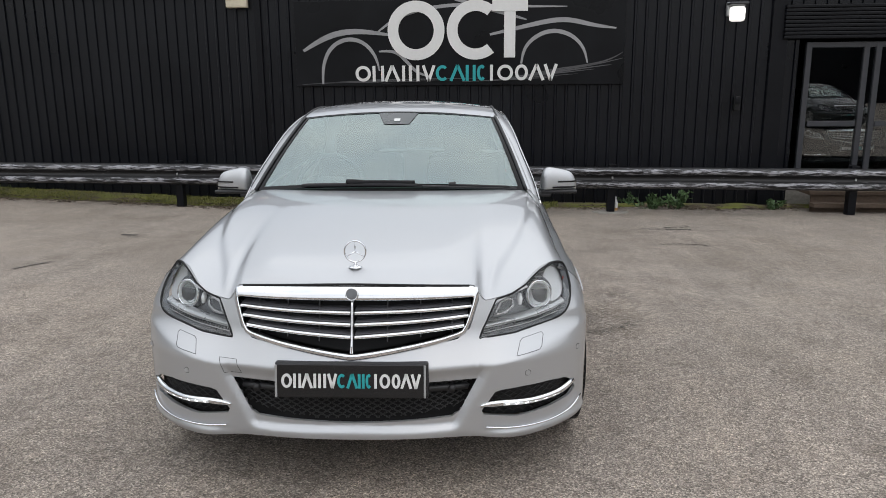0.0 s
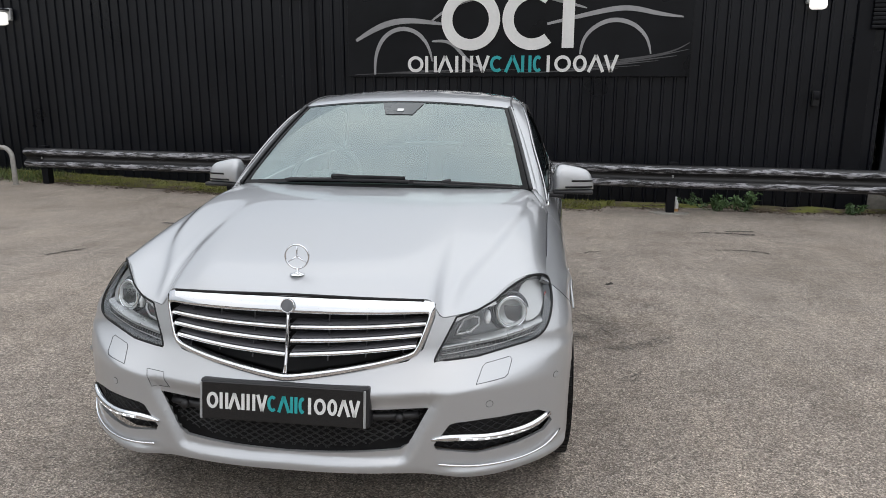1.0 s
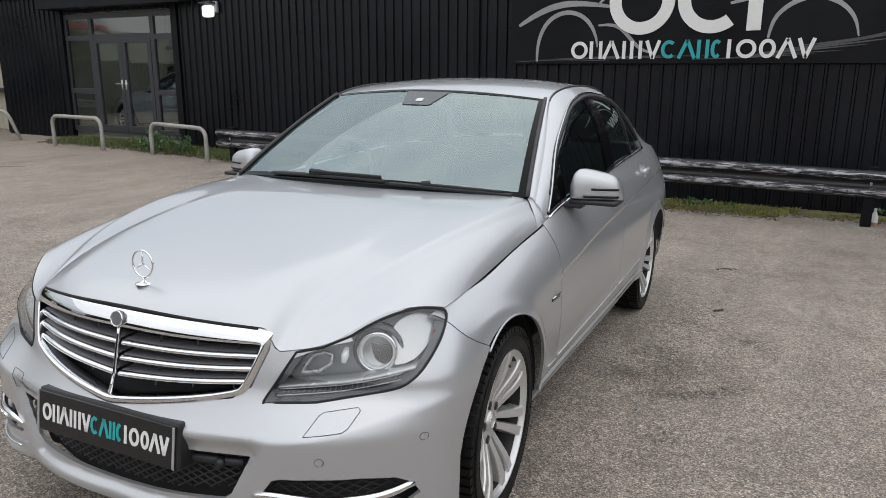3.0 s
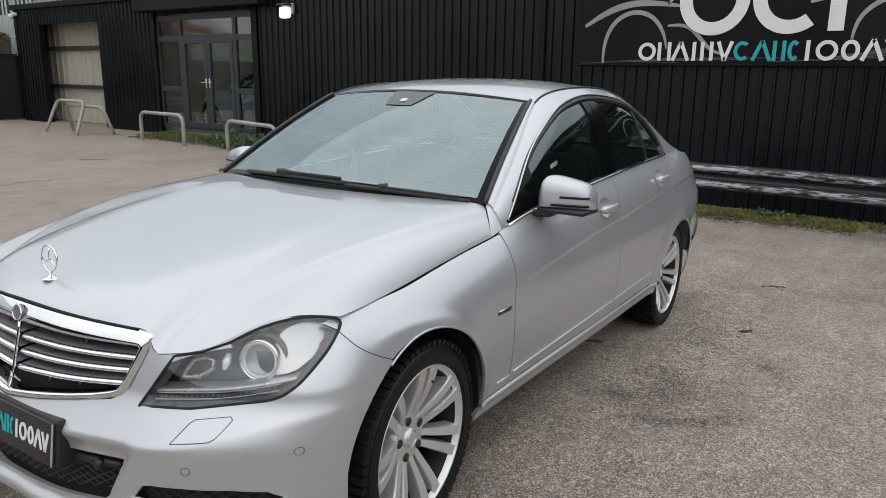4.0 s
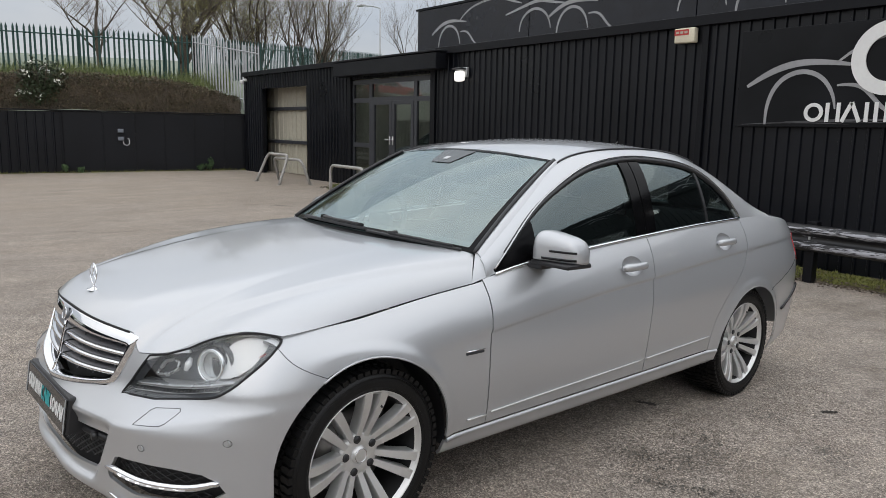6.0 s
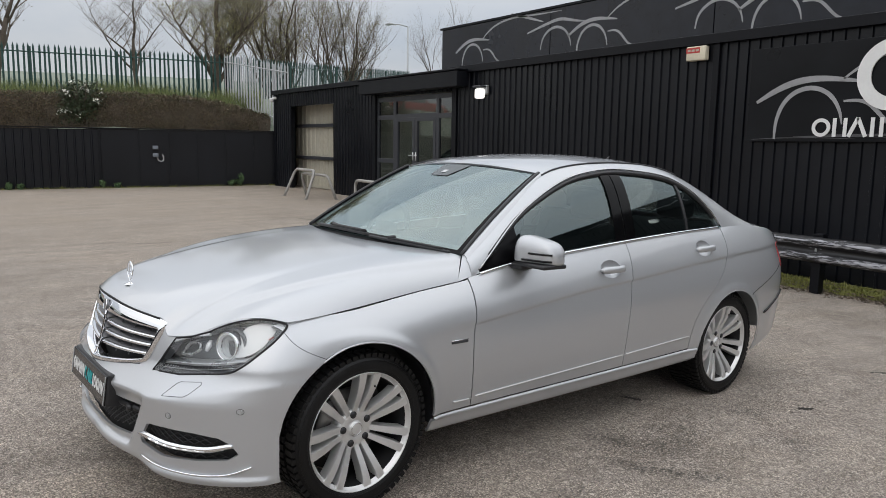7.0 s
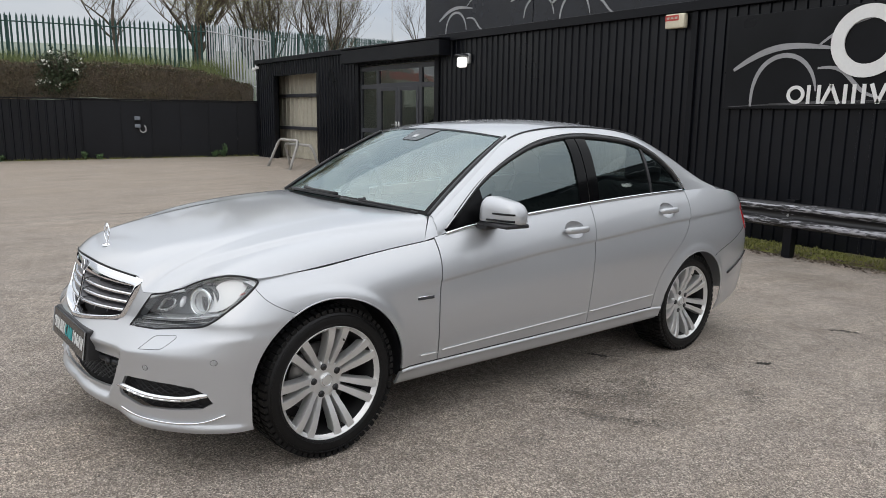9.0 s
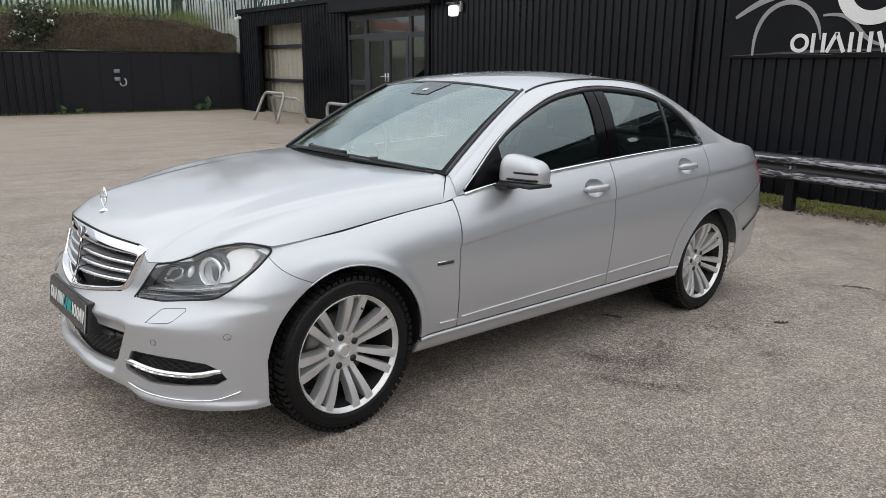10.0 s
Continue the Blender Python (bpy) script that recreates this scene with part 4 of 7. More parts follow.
def on_nose(poly, out_, nx=44, nz=20):
    """A piece of the skin inside an outline, moved outwards by out_."""
    x0, x1 = min(p[0] for p in poly) - 0.004, max(p[0] for p in poly) + 0.004
    z0, z1 = min(p[1] for p in poly) - 0.004, max(p[1] for p in poly) + 0.004
    bm = grid(lambda u, v: front_at(u, v, out_), lin(x0, x1, nx), lin(z0, z1, nz))
    return outward(clip(bm, poly, (0, 2), "inside"), (0, 1, 0.5))


def shrink(poly, k):
    cx, cz = sum(p[0] for p in poly) / len(poly), sum(p[1] for p in poly) / len(poly)
    return [(cx + (a - cx) * k, cz + (b - cz) * k) for a, b in poly]


# bonnet
edge_at = {round(k * 0.004, 3): front_at(k * 0.004, edge_z(k * 0.004)) for k in range(0, 196)}
nose_y = spl(*[(k * 0.02, edge_at[round(k * 0.02, 3)].y - 0.001) for k in range(0, 40)])
hood_c = spl((-0.72, 0.795), (-0.6, 0.828), (-0.3, 0.890), (0, 0.939), (0.3, 0.9745), (0.62, 0.996))
hood_e = spl((-0.72, 0.737), (-0.27, 0.7645), (0, 0.7995), (0.3, 0.8445), (0.62, 0.8815))


crease_x = spl((-0.75, 0.43), (-0.61, 0.473), (-0.5, 0.503), (-0.4, 0.539), (-0.275, 0.585), (-0.12, 0.623), (0.15, 0.672), (0.44, 0.707), (0.6, 0.72))


def hood_base(x, y):
    u = min(abs(x) / 0.776, 1.0)
    zc, ze = hood_c(y), hood_e(y)
    xc = crease_x(y)
    z = zc - (zc - ze) * (0.14 * u * u + 0.86 * u ** 19)
    z -= 0.018 * step(-0.012, 0.022, abs(x) - xc) * (1 - u ** 14)
    return z


def hood_pt(x, y):
    a = min(abs(x), 0.776)
    ye = nose_y(a)
    return Vector((x, y, hood_base(x, y) - (hood_base(a, ye) - edge_z(a)) * math.exp(-max(y - ye, 0) / (0.055 + 0.15 * step(0.30, 0.52, a)))))


def hood_fn(a, v):
    x = 0.776 * math.copysign(1 - (1 - abs(a)) ** 1.7, a)
    y0, y1 = nose_y(abs(x)), min(0.443 + 0.161 * (abs(x) / 0.70) ** 2, 0.612 - 0.98 * (abs(x) - 0.69))
    return hood_pt(x, y0 + (y1 - y0) * v ** 1.6)


bm = outward(grid(hood_fn, lin(-1, 1, 141), lin(0, 1, 46)), (0, 0, 0))
part("bonnet", fold(bm, 0.012), PAINT, car)


# flank panels
sill_z = lambda y: 0.326 + 0.0245 * (y - 0.57)
door_f = spl((0.28, 0.572), (0.373, 0.567), (0.554, 0.554), (0.69, 0.563), (0.752, 0.573), (0.89, 0.584))


def fender_bottom(u):
    a0 = math.acos(0.155 / ARCH)
    if u <= 0.76:
        return arch_pt(0, a0 + (math.pi - a0) * u / 0.76)
    y = ARCH + (0.567 - ARCH) * max(u - 0.775, 0) / 0.225
    return y, sill_z(y) + 0.004


def fender_top(u):
    y = -0.265 + (0.566 + 0.265) * u
    return y, belt_z(y) - 0.004


def fender_pt(u, v):
    (yb, zb), (yt, zt) = fender_bottom(u), fender_top(u)
    p = Vector((0, yb + (yt - yb) * v, zb + (zt - zb) * v))
    p.y += (door_f(p.z) - 0.0055 - 0.5665) * step(0.70, 1.0, u)
    p.x = side_x(p.y, p.z)
    if u < 0.35:
        k = 1 - step(0, 0.35, u)
        q = front(0.86 + 0.29 * (1 - v), 0.767 - 0.122 * (1 - v))
        z0 = fender_bottom(0)[1] * (1 - v) + fender_top(0)[1] * v
        y0 = fender_bottom(0)[0] * (1 - v) + fender_top(0)[0] * v
        p += (q - Vector((side_x(y0, z0), y0, z0))) * k
    return p


both("front_wing", grid(fender_pt, lin(0, 0.76, 54) + lin(0.775, 1, 14), lin(0, 1, 34)), PAINT)

cut_b = spl((0.2, 1.632), (0.42, 1.625), (0.70, 1.637), (0.82, 1.657), (0.914, 1.669), (1.05, 1.668))
cut_r = spl((0.3, 2.238), (0.385, 2.240), (0.528, 2.268), (0.66, 2.372), (0.796, 2.535), (0.941, 2.628), (1.06, 2.645))


def door_panel(left, right):
    def pt(u, v):
        yg = left(0.6) * (1 - u) + right(0.6) * u
        for _ in range(3):
            z = sill_z(yg) + 0.004 + (belt_z(yg) - 0.004 - sill_z(yg)) * v
            yg = left(z) * (1 - u) + right(z) * u
        return Vector((side_x(yg, z), yg, z))
    return grid(pt, lin(0, 1, 34), lin(0, 1, 120))


GRIPS = ((1.495, 0.880), (2.372, 0.950))


def oval(yc, zc, ry, rz, n=20):
    return [(yc + ry * math.cos(2 * math.pi * k / n), zc + rz * math.sin(2 * math.pi * k / n)) for k in range(n)]


both("front_door", clip(door_panel(door_f, lambda z: cut_b(z) - 0.002), oval(*GRIPS[0], 0.078, 0.044), (1, 2), "outside"), PAINT)
both("rear_door", clip(door_panel(lambda z: cut_b(z) + 0.003, lambda z: cut_r(z) - 0.003), oval(*GRIPS[1], 0.078, 0.044), (1, 2), "outside"), PAINT)


sill_out = spl((0, -0.008), (0.12, -0.002), (0.35, 0.002), (0.80, 0.008), (0.93, 0.0075), (1.0, -0.001))


def sill_fn(u, v):
    y0 = 0.358 - 0.010 * (1 - v)
    y = y0 + (WB - ARCH - 0.004 - y0) * u
    low = 0.245 + 0.042 * u
    z = low + (sill_z(y) - 0.002 - low) * v
    return Vector((side_x(y, z) + sill_out(v), y, z))


both("sill", grid(sill_fn, lin(0, 1, 40), lin(0, 1, 20)), PAINT)


def quarter_bottom(u):
    if u <= 0.08:
        return 2.24 + (WB - ARCH - 2.24) * u / 0.08, 0.352 - 0.03 * u / 0.08
    if u <= 0.6:
        a = math.pi * (u - 0.08) / 0.52
        return arch_pt(WB, a)
    return (WB + ARCH, 0.25) if u < 0.615 else (WB + ARCH + 0.47 * (u - 0.615) / 0.385, 0.25 + 0.25 * (u - 0.615))


def quarter_top(u):
    y = 2.648 + (3.60 - 2.648) * u
    return y, belt_z(y)


def quarter_pt(u, v):
    (yb, zb), (yt, zt) = quarter_bottom(u), quarter_top(u)
    y, z = yb + (yt - yb) * v, zb + (zt - zb) * v
    y += (cut_r(z) + 0.002 - (2.24 + (2.648 - 2.24) * v)) * (1 - step(0, 0.3, u))
    return Vector((side_x(y, z), y, z))


both("rear_wing", grid(quarter_pt, lin(0, 0.08, 5) + lin(0.1, 0.6, 44) + lin(0.615, 1, 20), lin(0, 1, 70)), PAINT, gap=0.004)

# tail
def tail_pt(u, v):
    """The rear skin: u from the middle to either flank, v from the lower edge to the boot."""
    k = abs(u)
    p = quarter_pt(1.0, v)
    z = p.z + (0.255 + 0.775 * v - p.z) * (1 - k ** 3)
    swell = 0.20 * (1 - k ** 2.6) * (1 - 0.25 * v * v)
    step_in = 0.035 * step(0.58, 0.64, z) * (1 - k ** 4)
    return Vector((math.copysign(k, u) * p.x, p.y + swell - step_in, z))


part("rear_panel", fold(outward(grid(tail_pt, lin(-1, 1, 61), lin(0, 1, 40)), (0, 3.0, 0.6)), 0.01), PAINT, car)


# greenhouse
def house(y, v, inset=0.0):
    zt, zr, xt, xr = belt_z(y), rail_z(y), belt_x(y), rail_x(y)
    x = xt + (xr - xt) * (0.74 * v + 0.26 * v ** 9) + 0.055 * (zr - zt) * v * (1 - v) * 4
    return Vector((x - inset, y, zt + (zr - zt) * v))


def v_top(y):
    if y < 0.645 or y > 2.645:
        return 0.0
    return min(max((glass_top(y) - belt_z(y)) / (rail_z(y) - belt_z(y)), 0.0), 0.97)


ys = lin(0.605, 1.4, 40) + lin(1.44, 2.3, 22) + lin(2.33, 3.08, 40)
frames = grid(lambda y, w: house(y, v_top(y) + (1 - v_top(y)) * w), ys, lin(0, 1, 10))
both("side_frame", frames, PAINT, gap=0.02)


def pane_between(y0, y1, inset, lo=0.0):
    return grid(lambda y, w: house(y, lo + (v_top(y) + 0.03 - lo) * w, inset), lin(y0, y1, 20), lin(0, 1, 14))


both("sail_panel", pane_between(0.65, 0.90, 0.004), PILLAR, gap=0)
g1, g2 = both("side_window", pane_between(0.80, 1.61, 0.012), SIDEGLASS, gap=0)
g3, g4 = both("side_window", pane_between(1.73, 2.28, 0.012), SIDEGLASS, gap=0)
g5, g6 = both("quarter_window", pane_between(2.29, 2.64, 0.012), SIDEGLASS, gap=0)
both("pillar_cover", pane_between(1.60, 1.676, 0.004), PILLAR, gap=0.005)
both("pillar_cover", pane_between(1.684, 1.765, 0.004), PILLAR, gap=0.005)
both("window_bar", pane_between(2.268, 2.292, 0.005), BLACK, gap=0.005)
both("belt_moulding", tube([house(y, 0.015) + Vector((0.004, 0, 0.002)) for y in lin(0.65, 2.64, 52)], 0.0075, 6), CHROME, gap=0)
both("window_moulding", tube([house(y, v_top(y) + 0.012) + Vector((0.005, 0, 0.002)) for y in lin(0.648, 2.3, 64) + lin(2.32, 2.642, 26)], 0.0045, 6), DIMCHROME, gap=0)
both("window_seal", tube([house(y, max(v_top(y) - 0.03, 0)) + Vector((-0.006, 0, 0)) for y in lin(0.72, 2.3, 60) + lin(2.32, 2.60, 24)], 0.013, 6), BLACK, gap=0)


def screen_pt(u, v, out_=0.0):
    bx, by, bz = 0.70 * u, 0.455 + 0.15 * u * u, 1.002 - 0.03 * u * u
    tx, ty, tz = 0.562 * u, 1.165 + 0.05 * u * u, 1.378 - 0.032 * u * u
    k = 4 * v * (1 - v) * 0.016 + out_
    return Vector((bx + (tx - bx) * v, by + (ty - by) * v - k * 0.45, bz + (tz - bz) * v + k * 0.9))


part("windscreen", grid(screen_pt, lin(-1, 1, 31), lin(0, 1, 21)), SCREEN, car, "pale tinted windscreen")
band = bmesh.new()
for us, vs in ((lin(-1, -0.955, 4), lin(0, 1, 21)), (lin(0.955, 1, 4), lin(0, 1, 21)), (lin(-0.955, 0.955, 31), lin(0, 0.035, 3)), (lin(-0.955, 0.955, 31), lin(0.982, 1, 3))):
    grid(lambda u, v: screen_pt(u, v, 0.003), us, vs, band)
part("screen_border", band, PILLAR, car)
for sx in (1, -1):
    part("screen_moulding", tube([screen_pt(sx * 1.004, v, 0.006) for v in lin(0.0, 1.0, 24)], 0.0095, 6), BLACK, car)


def pillar_fn(u, v):
    a = screen_pt(1.0, v) + Vector((0.006, 0, 0.001))
    y = 0.61 + (1.235 - 0.61) * v
    b = house(y, 1.0)
    p = a + (b - a) * u
    p.z += 0.010 * math.sin(math.pi * u)
    return p


def foot_fn(u, v):
    a, b = pillar_fn(0.0, 0.0), Vector((0.777, 0.526, hood_pt(0.776, 0.526).z))
    c, d = Vector((side_x(0.655, belt_z(0.655)) - 0.001, 0.655, belt_z(0.655) + 0.004)), pillar_fn(1.0, 0.02)
    p = (a * (1 - u) + d * u) * (1 - v) + (b * (1 - u) + c * u) * v
    return p + Vector((0.004, -0.002, 0.003)) * math.sin(math.pi * v)


both("pillar_foot", grid(foot_fn, lin(0, 1, 10), lin(0, 1, 10)), PAINT, gap=0.01)
both("windscreen_pillar", grid(pillar_fn, lin(0, 1, 7), lin(0, 1, 26)), PAINT)
roof_z = spl((1.16, 1.380), (1.3, 1.408), (1.5, 1.436), (1.75, 1.457), (2.0, 1.461), (2.25, 1.440), (2.48, 1.394))


def roof_fn(u, v):
    y0, y1 = 1.172 + 0.05 * u * u, 2.44 - 0.06 * u * u
    y = y0 + (y1 - y0) * v
    xr, zr = rail_x(y), rail_z(y)
    return Vector((u * xr, y, zr + (max(roof_z(y), zr + 0.001) - zr) * (1 - abs(u) ** 2.4)))


part("roof", fold(outward(grid(roof_fn, lin(-1, 1, 41), lin(0, 1, 40)), (0, 1.7, 1)), 0.01), PAINT, car)


def rear_glass(u, v):
    y0, y1 = 2.45 - 0.06 * u * u, 3.03 - 0.10 * u * u
    a = Vector((u * rail_x(y0) * 0.98, y0, roof_fn(u, 1).z))
    b = Vector((u * 0.64, y1, 1.092 - 0.012 * u * u))
    p = a + (b - a) * v
    p.z += 0.05 * v * (1 - v)
    return p


part("rear_window", grid(rear_glass, lin(-1, 1, 21), lin(0, 1, 15)), SIDEGLASS, car)
def boot_fn(u, v):
    e = tail_pt(u, 1.0)
    y0 = 3.03 - 0.10 * u * u
    ye = 2.93 + (3.60 - 2.93) * v
    x = u * side_x(ye, belt_z(ye))
    y = y0 + (e.y - y0) * v
    edge, mid = belt_z(ye), 1.100 + (e.z - 1.100) * v + 0.03 * math.sin(math.pi * v)
    return Vector((x, y, edge + (mid - edge) * (1 - abs(u) ** 5) if v < 1 else e.z))


part("boot_lid", fold(outward(grid(boot_fn, lin(-1, 1, 41), lin(0, 1, 24)), (0, 3.2, 0.7)), 0.02), PAINT, car)
both("tail_lamp", grid(lambda u, v: Vector((side_x(3.42 + 0.17 * u, 0.78 + 0.16 * v) + 0.004, 3.42 + 0.17 * u, 0.78 + 0.16 * v)), lin(0, 1, 8), lin(0, 1, 8)), REDLENS)
both("tail_lamp", grid(lambda u, v: tail_pt(0.99 - 0.34 * u, 0.72 + 0.22 * v - 0.02 * u) + Vector((0, 0.004, 0)), lin(0, 1, 14), lin(0, 1, 8)), REDLENS, gap=0.006)

both("rear_moulding", tube([(side_x(y, 0.504 + 0.34 * (y - 3.12)) + 0.004, y, 0.504 + 0.34 * (y - 3.12)) for y in lin(3.11, 3.45, 14)], 0.008, 6), GLOSSBLACK, gap=0)
both("bumper_gap", tube([(side_x(y, 0.640 + 0.30 * (y - 2.87)) + 0.0004, y, 0.640 + 0.30 * (y - 2.87)) for y in lin(2.88, 3.42, 16)], 0.002, 4), SEAM, gap=0)
both("bumper_gap", tube([front(0.86 + 0.29 * t, 0.767 - 0.122 * t, 0.0006) for t in lin(0.02, 1, 16)], 0.0012, 4), SEAM, gap=0)

# underside and wheel housings
under = boxed(-0.60, 0.60, -0.45, 3.2, 0.215, 0.30)
part("underbody", under, BLACK, car, smooth=False)
for yc in (0.0, WB):
    n = 24
    for sx in (1, -1):
        bm = bmesh.new()
        rows = []
        for k in range(n + 1):
            a = math.pi * ((1.08 if yc == 0 else 1.15) * k / n - 0.04)
            rows.append([bm.verts.new((sx * xx, yc - ARCH * 1.02 * math.cos(a), HUB + ARCH * 1.02 * math.sin(a))) for xx in (0.846 - 0.10 * max(0, math.cos(a)) if yc == 0 else 0.80, 0.56)] + [bm.verts.new((sx * 0.555, yc - 0.05 * math.cos(a), HUB + 0.05 * math.sin(a)))])
        for r0, r1 in zip(rows, rows[1:]):
            for i in (0, 1):
                bm.faces.new((r0[i], r1[i], r1[i + 1], r0[i + 1]))
        part("wheel_housing", bm, BLACK, car)
for yc in (0.0, WB):
    ends = (1.02, 3.10) if yc == 0 else (0.10, 3.12)
    both("arch_lip", tube([(side_x(*arch_pt(yc, a)) - 0.002, *arch_pt(yc, a)) for a in lin(*ends, 40)], 0.0036, 6), PAINT, gap=0)
bulk = boxed(-0.70, 0.70, -0.45, 0.42, 0.35, 0.70)
part("engine_cover", bulk, BLACK, car, smooth=False)


# ---- wheels
def make_wheel():
    hub = new("wheel")
    hub.parent = car
    tyre = lathe([(-0.085, 0.226), (-0.105, 0.238), (-0.113, 0.266), (-0.106, 0.294), (-0.092, 0.303), (-0.06, 0.308), (0.06, 0.308), (0.092, 0.303), (0.106, 0.294), (0.112, 0.280), (0.1135, 0.266), (0.111, 0.256), (0.1115, 0.253), (0.106, 0.240), (0.085, 0.230)], 72)
    part("tyre", tyre, RUBBER, hub)
    tread = bmesh.new()
    for k in range(64):
        a = 2 * math.pi * k / 64
        for j, (x0, x1, sk) in enumerate(((-0.106, -0.060, 0.0), (-0.053, -0.022, 0.3), (-0.016, 0.016, 0.5), (0.022, 0.053, 0.3), (0.060, 0.106, 0.0))):
            r0 = 0.297 if j in (0, 4) else 0.304
            m = Matrix.Rotation(a + sk * 0.08 + (0.04 if j % 2 else 0), 4, "X")
            box(tread, x0, x1, -0.0105, 0.0105, r0, 0.3185 if j not in (0, 4) else 0.3135, m=m)
    part("tread", tread, RUBBER, hub, smooth=False)
    for r_ in (0.287, 0.2515):
        part("sidewall_rib", tube([(0.1115 if r_ > 0.26 else 0.1105, r_ * math.cos(a), r_ * math.sin(a)) for a in lin(0, 2 * math.pi, 65)[:-1]], 0.0022, 5, True), RUBBER, hub)
    rim = lathe([(0.09, 0.236), (0.104, 0.2395), (0.108, 0.2375), (0.106, 0.2345), (0.096, 0.232), (0.088, 0.222)], 72)
    part("rim", rim, SATIN, hub)
    part("rim_barrel", lathe([(0.088, 0.222), (0.03, 0.209), (-0.06, 0.205), (-0.09, 0.218)], 72), BARREL, hub)
    disc = lathe([(0.005, 0.06), (0.005, 0.150), (-0.015, 0.150), (-0.015, 0.06)], 40)
    part("brake_disc", disc, material("brake steel", (0.22, 0.21, 0.2), 0.4, 0.8, 0.1) if "brake steel" not in bpy.data.materials else bpy.data.materials["brake steel"], hub)
    part("wheel_back", lathe([(-0.062, 0.0), (-0.062, 0.198)], 40), BLACK, hub)
    centre = lathe([(0.048, 0.0), (0.050, 0.030), (0.054, 0.036), (0.056, 0.052), (0.055, 0.070), (0.050, 0.080), (0.02, 0.086), (-0.02, 0.086)], 48)
    part("hub_plate", centre, SATIN, hub)
    spoke = bmesh.new()
    for k in range(7):
        for d in (-1, 1):
            rows = []
            for t in lin(0, 1, 9):
                r = 0.060 + (0.2335 - 0.060) * t
                off = d * (0.0155 + 0.0198 * t ** 1.1)
                wd = 0.0112 + 0.0074 * t
                x = 0.054 + 0.046 * math.sin(math.pi * 0.5 * t) ** 1.2
                rows.append([spoke.verts.new((xx, off + ww, r)) for xx, ww in ((x - 0.045, -wd * 1.15), (x - 0.006, -wd), (x, -wd * 0.88), (x, wd * 0.88), (x - 0.006, wd), (x - 0.045, wd * 1.15))])
            m = Matrix.Rotation(2 * math.pi * k / 7, 4, "X")
            for r0, r1 in zip(rows, rows[1:]):
                for i in range(5):
                    spoke.faces.new((r0[i], r1[i], r1[i + 1], r0[i + 1]))
            bmesh.ops.transform(spoke, matrix=m, verts=[v for r in rows for v in r])
    part("spokes", spoke, SATIN, hub, "seven pairs of silver alloy spokes", smooth=False)
    for k in range(5):
        a = 2 * math.pi * (k + 0.55) / 5
        b = lathe([(0.0590, 0.0), (0.0590, 0.0142), (0.050, 0.0148)], 14)
        bmesh.ops.translate(b, vec=(0, 0.060 * math.cos(a), 0.060 * math.sin(a)), verts=b.verts)
        part("bolt", b, BLACK, hub)
    cap = lathe([(0.064, 0.0), (0.063, 0.022), (0.060, 0.030), (0.048, 0.033)], 32)
    part("cap", cap, SATIN, hub, "silver hub cap with a plain ring")
    cr = tube([(0.0635, 0.024 * math.cos(a), 0.024 * math.sin(a)) for a in lin(0, 2 * math.pi, 33)[:-1]], 0.0018, 6, True)
    part("cap_ring", cr, CHROME, hub)
    vt = tube([(0.085, 0.03, 0.185), (0.10, 0.032, 0.178)], 0.004)
    part("valve", vt, BLACK, hub)
    return hub


wheel = make_wheel()
TRACK = 0.760
wheel.matrix_basis = pose(TRACK, 0, 0.327, 0, 0, 2.5) @ Matrix.Rotation(radians(-8), 4, "X")
for sx, yc, tw in ((1, WB, -3), (-1, 0.0, 5), (-1, WB, 75)):
    made = copy_thing(wheel, pose(sx * (TRACK if yc == 0 else TRACK - 0.022), yc, 0.327 if yc == 0 else 0.339, 0, 0, 0 if sx > 0 else 182.5 if yc == 0 else 180) @ Matrix.Rotation(radians(tw), 4, "X"))
    made.parent = car

# ---- grille
def frame_strip(outer, inner, rise):
    """A rounded bright band between two outlines."""
    bm = bmesh.new()
    rows = []
    for (xa, za), (xb, zb) in zip(outer, inner):
        rows.append([bm.verts.new(front_at(xa + (xb - xa) * t, za + (zb - za) * t, o)) for t, o in
                     ((0, -0.02), (0, 0.001), (0.12, 0.35 * rise), (0.45, 0.75 * rise), (0.80, rise), (0.93, 0.9 * rise), (1, 0.5 * rise), (1, -0.03))])
    for r0, r1 in zip(rows, rows[1:] + rows[:1]):
        for i in range(7):
            bm.faces.new((r0[i], r1[i], r1[i + 1], r0[i + 1]))
    return outward(bm, (0, 1, 0.6))


def soften(poly, times=2):
    """Rounds the corners of an outline."""
    for _ in range(times):
        poly = [q for (ax, az), (bx, bz) in zip(poly, poly[1:] + poly[:1]) for q in ((ax * 0.8 + bx * 0.2, az * 0.8 + bz * 0.2), (ax * 0.2 + bx * 0.8, az * 0.2 + bz * 0.8))]
    return poly


def dense(poly, n=8):
    out_ = []
    for p, q in zip(poly, poly[1:] + poly[:1]):
        out_ += [(p[0] + (q[0] - p[0]) * t / n, p[1] + (q[1] - p[1]) * t / n) for t in range(n)]
    return out_


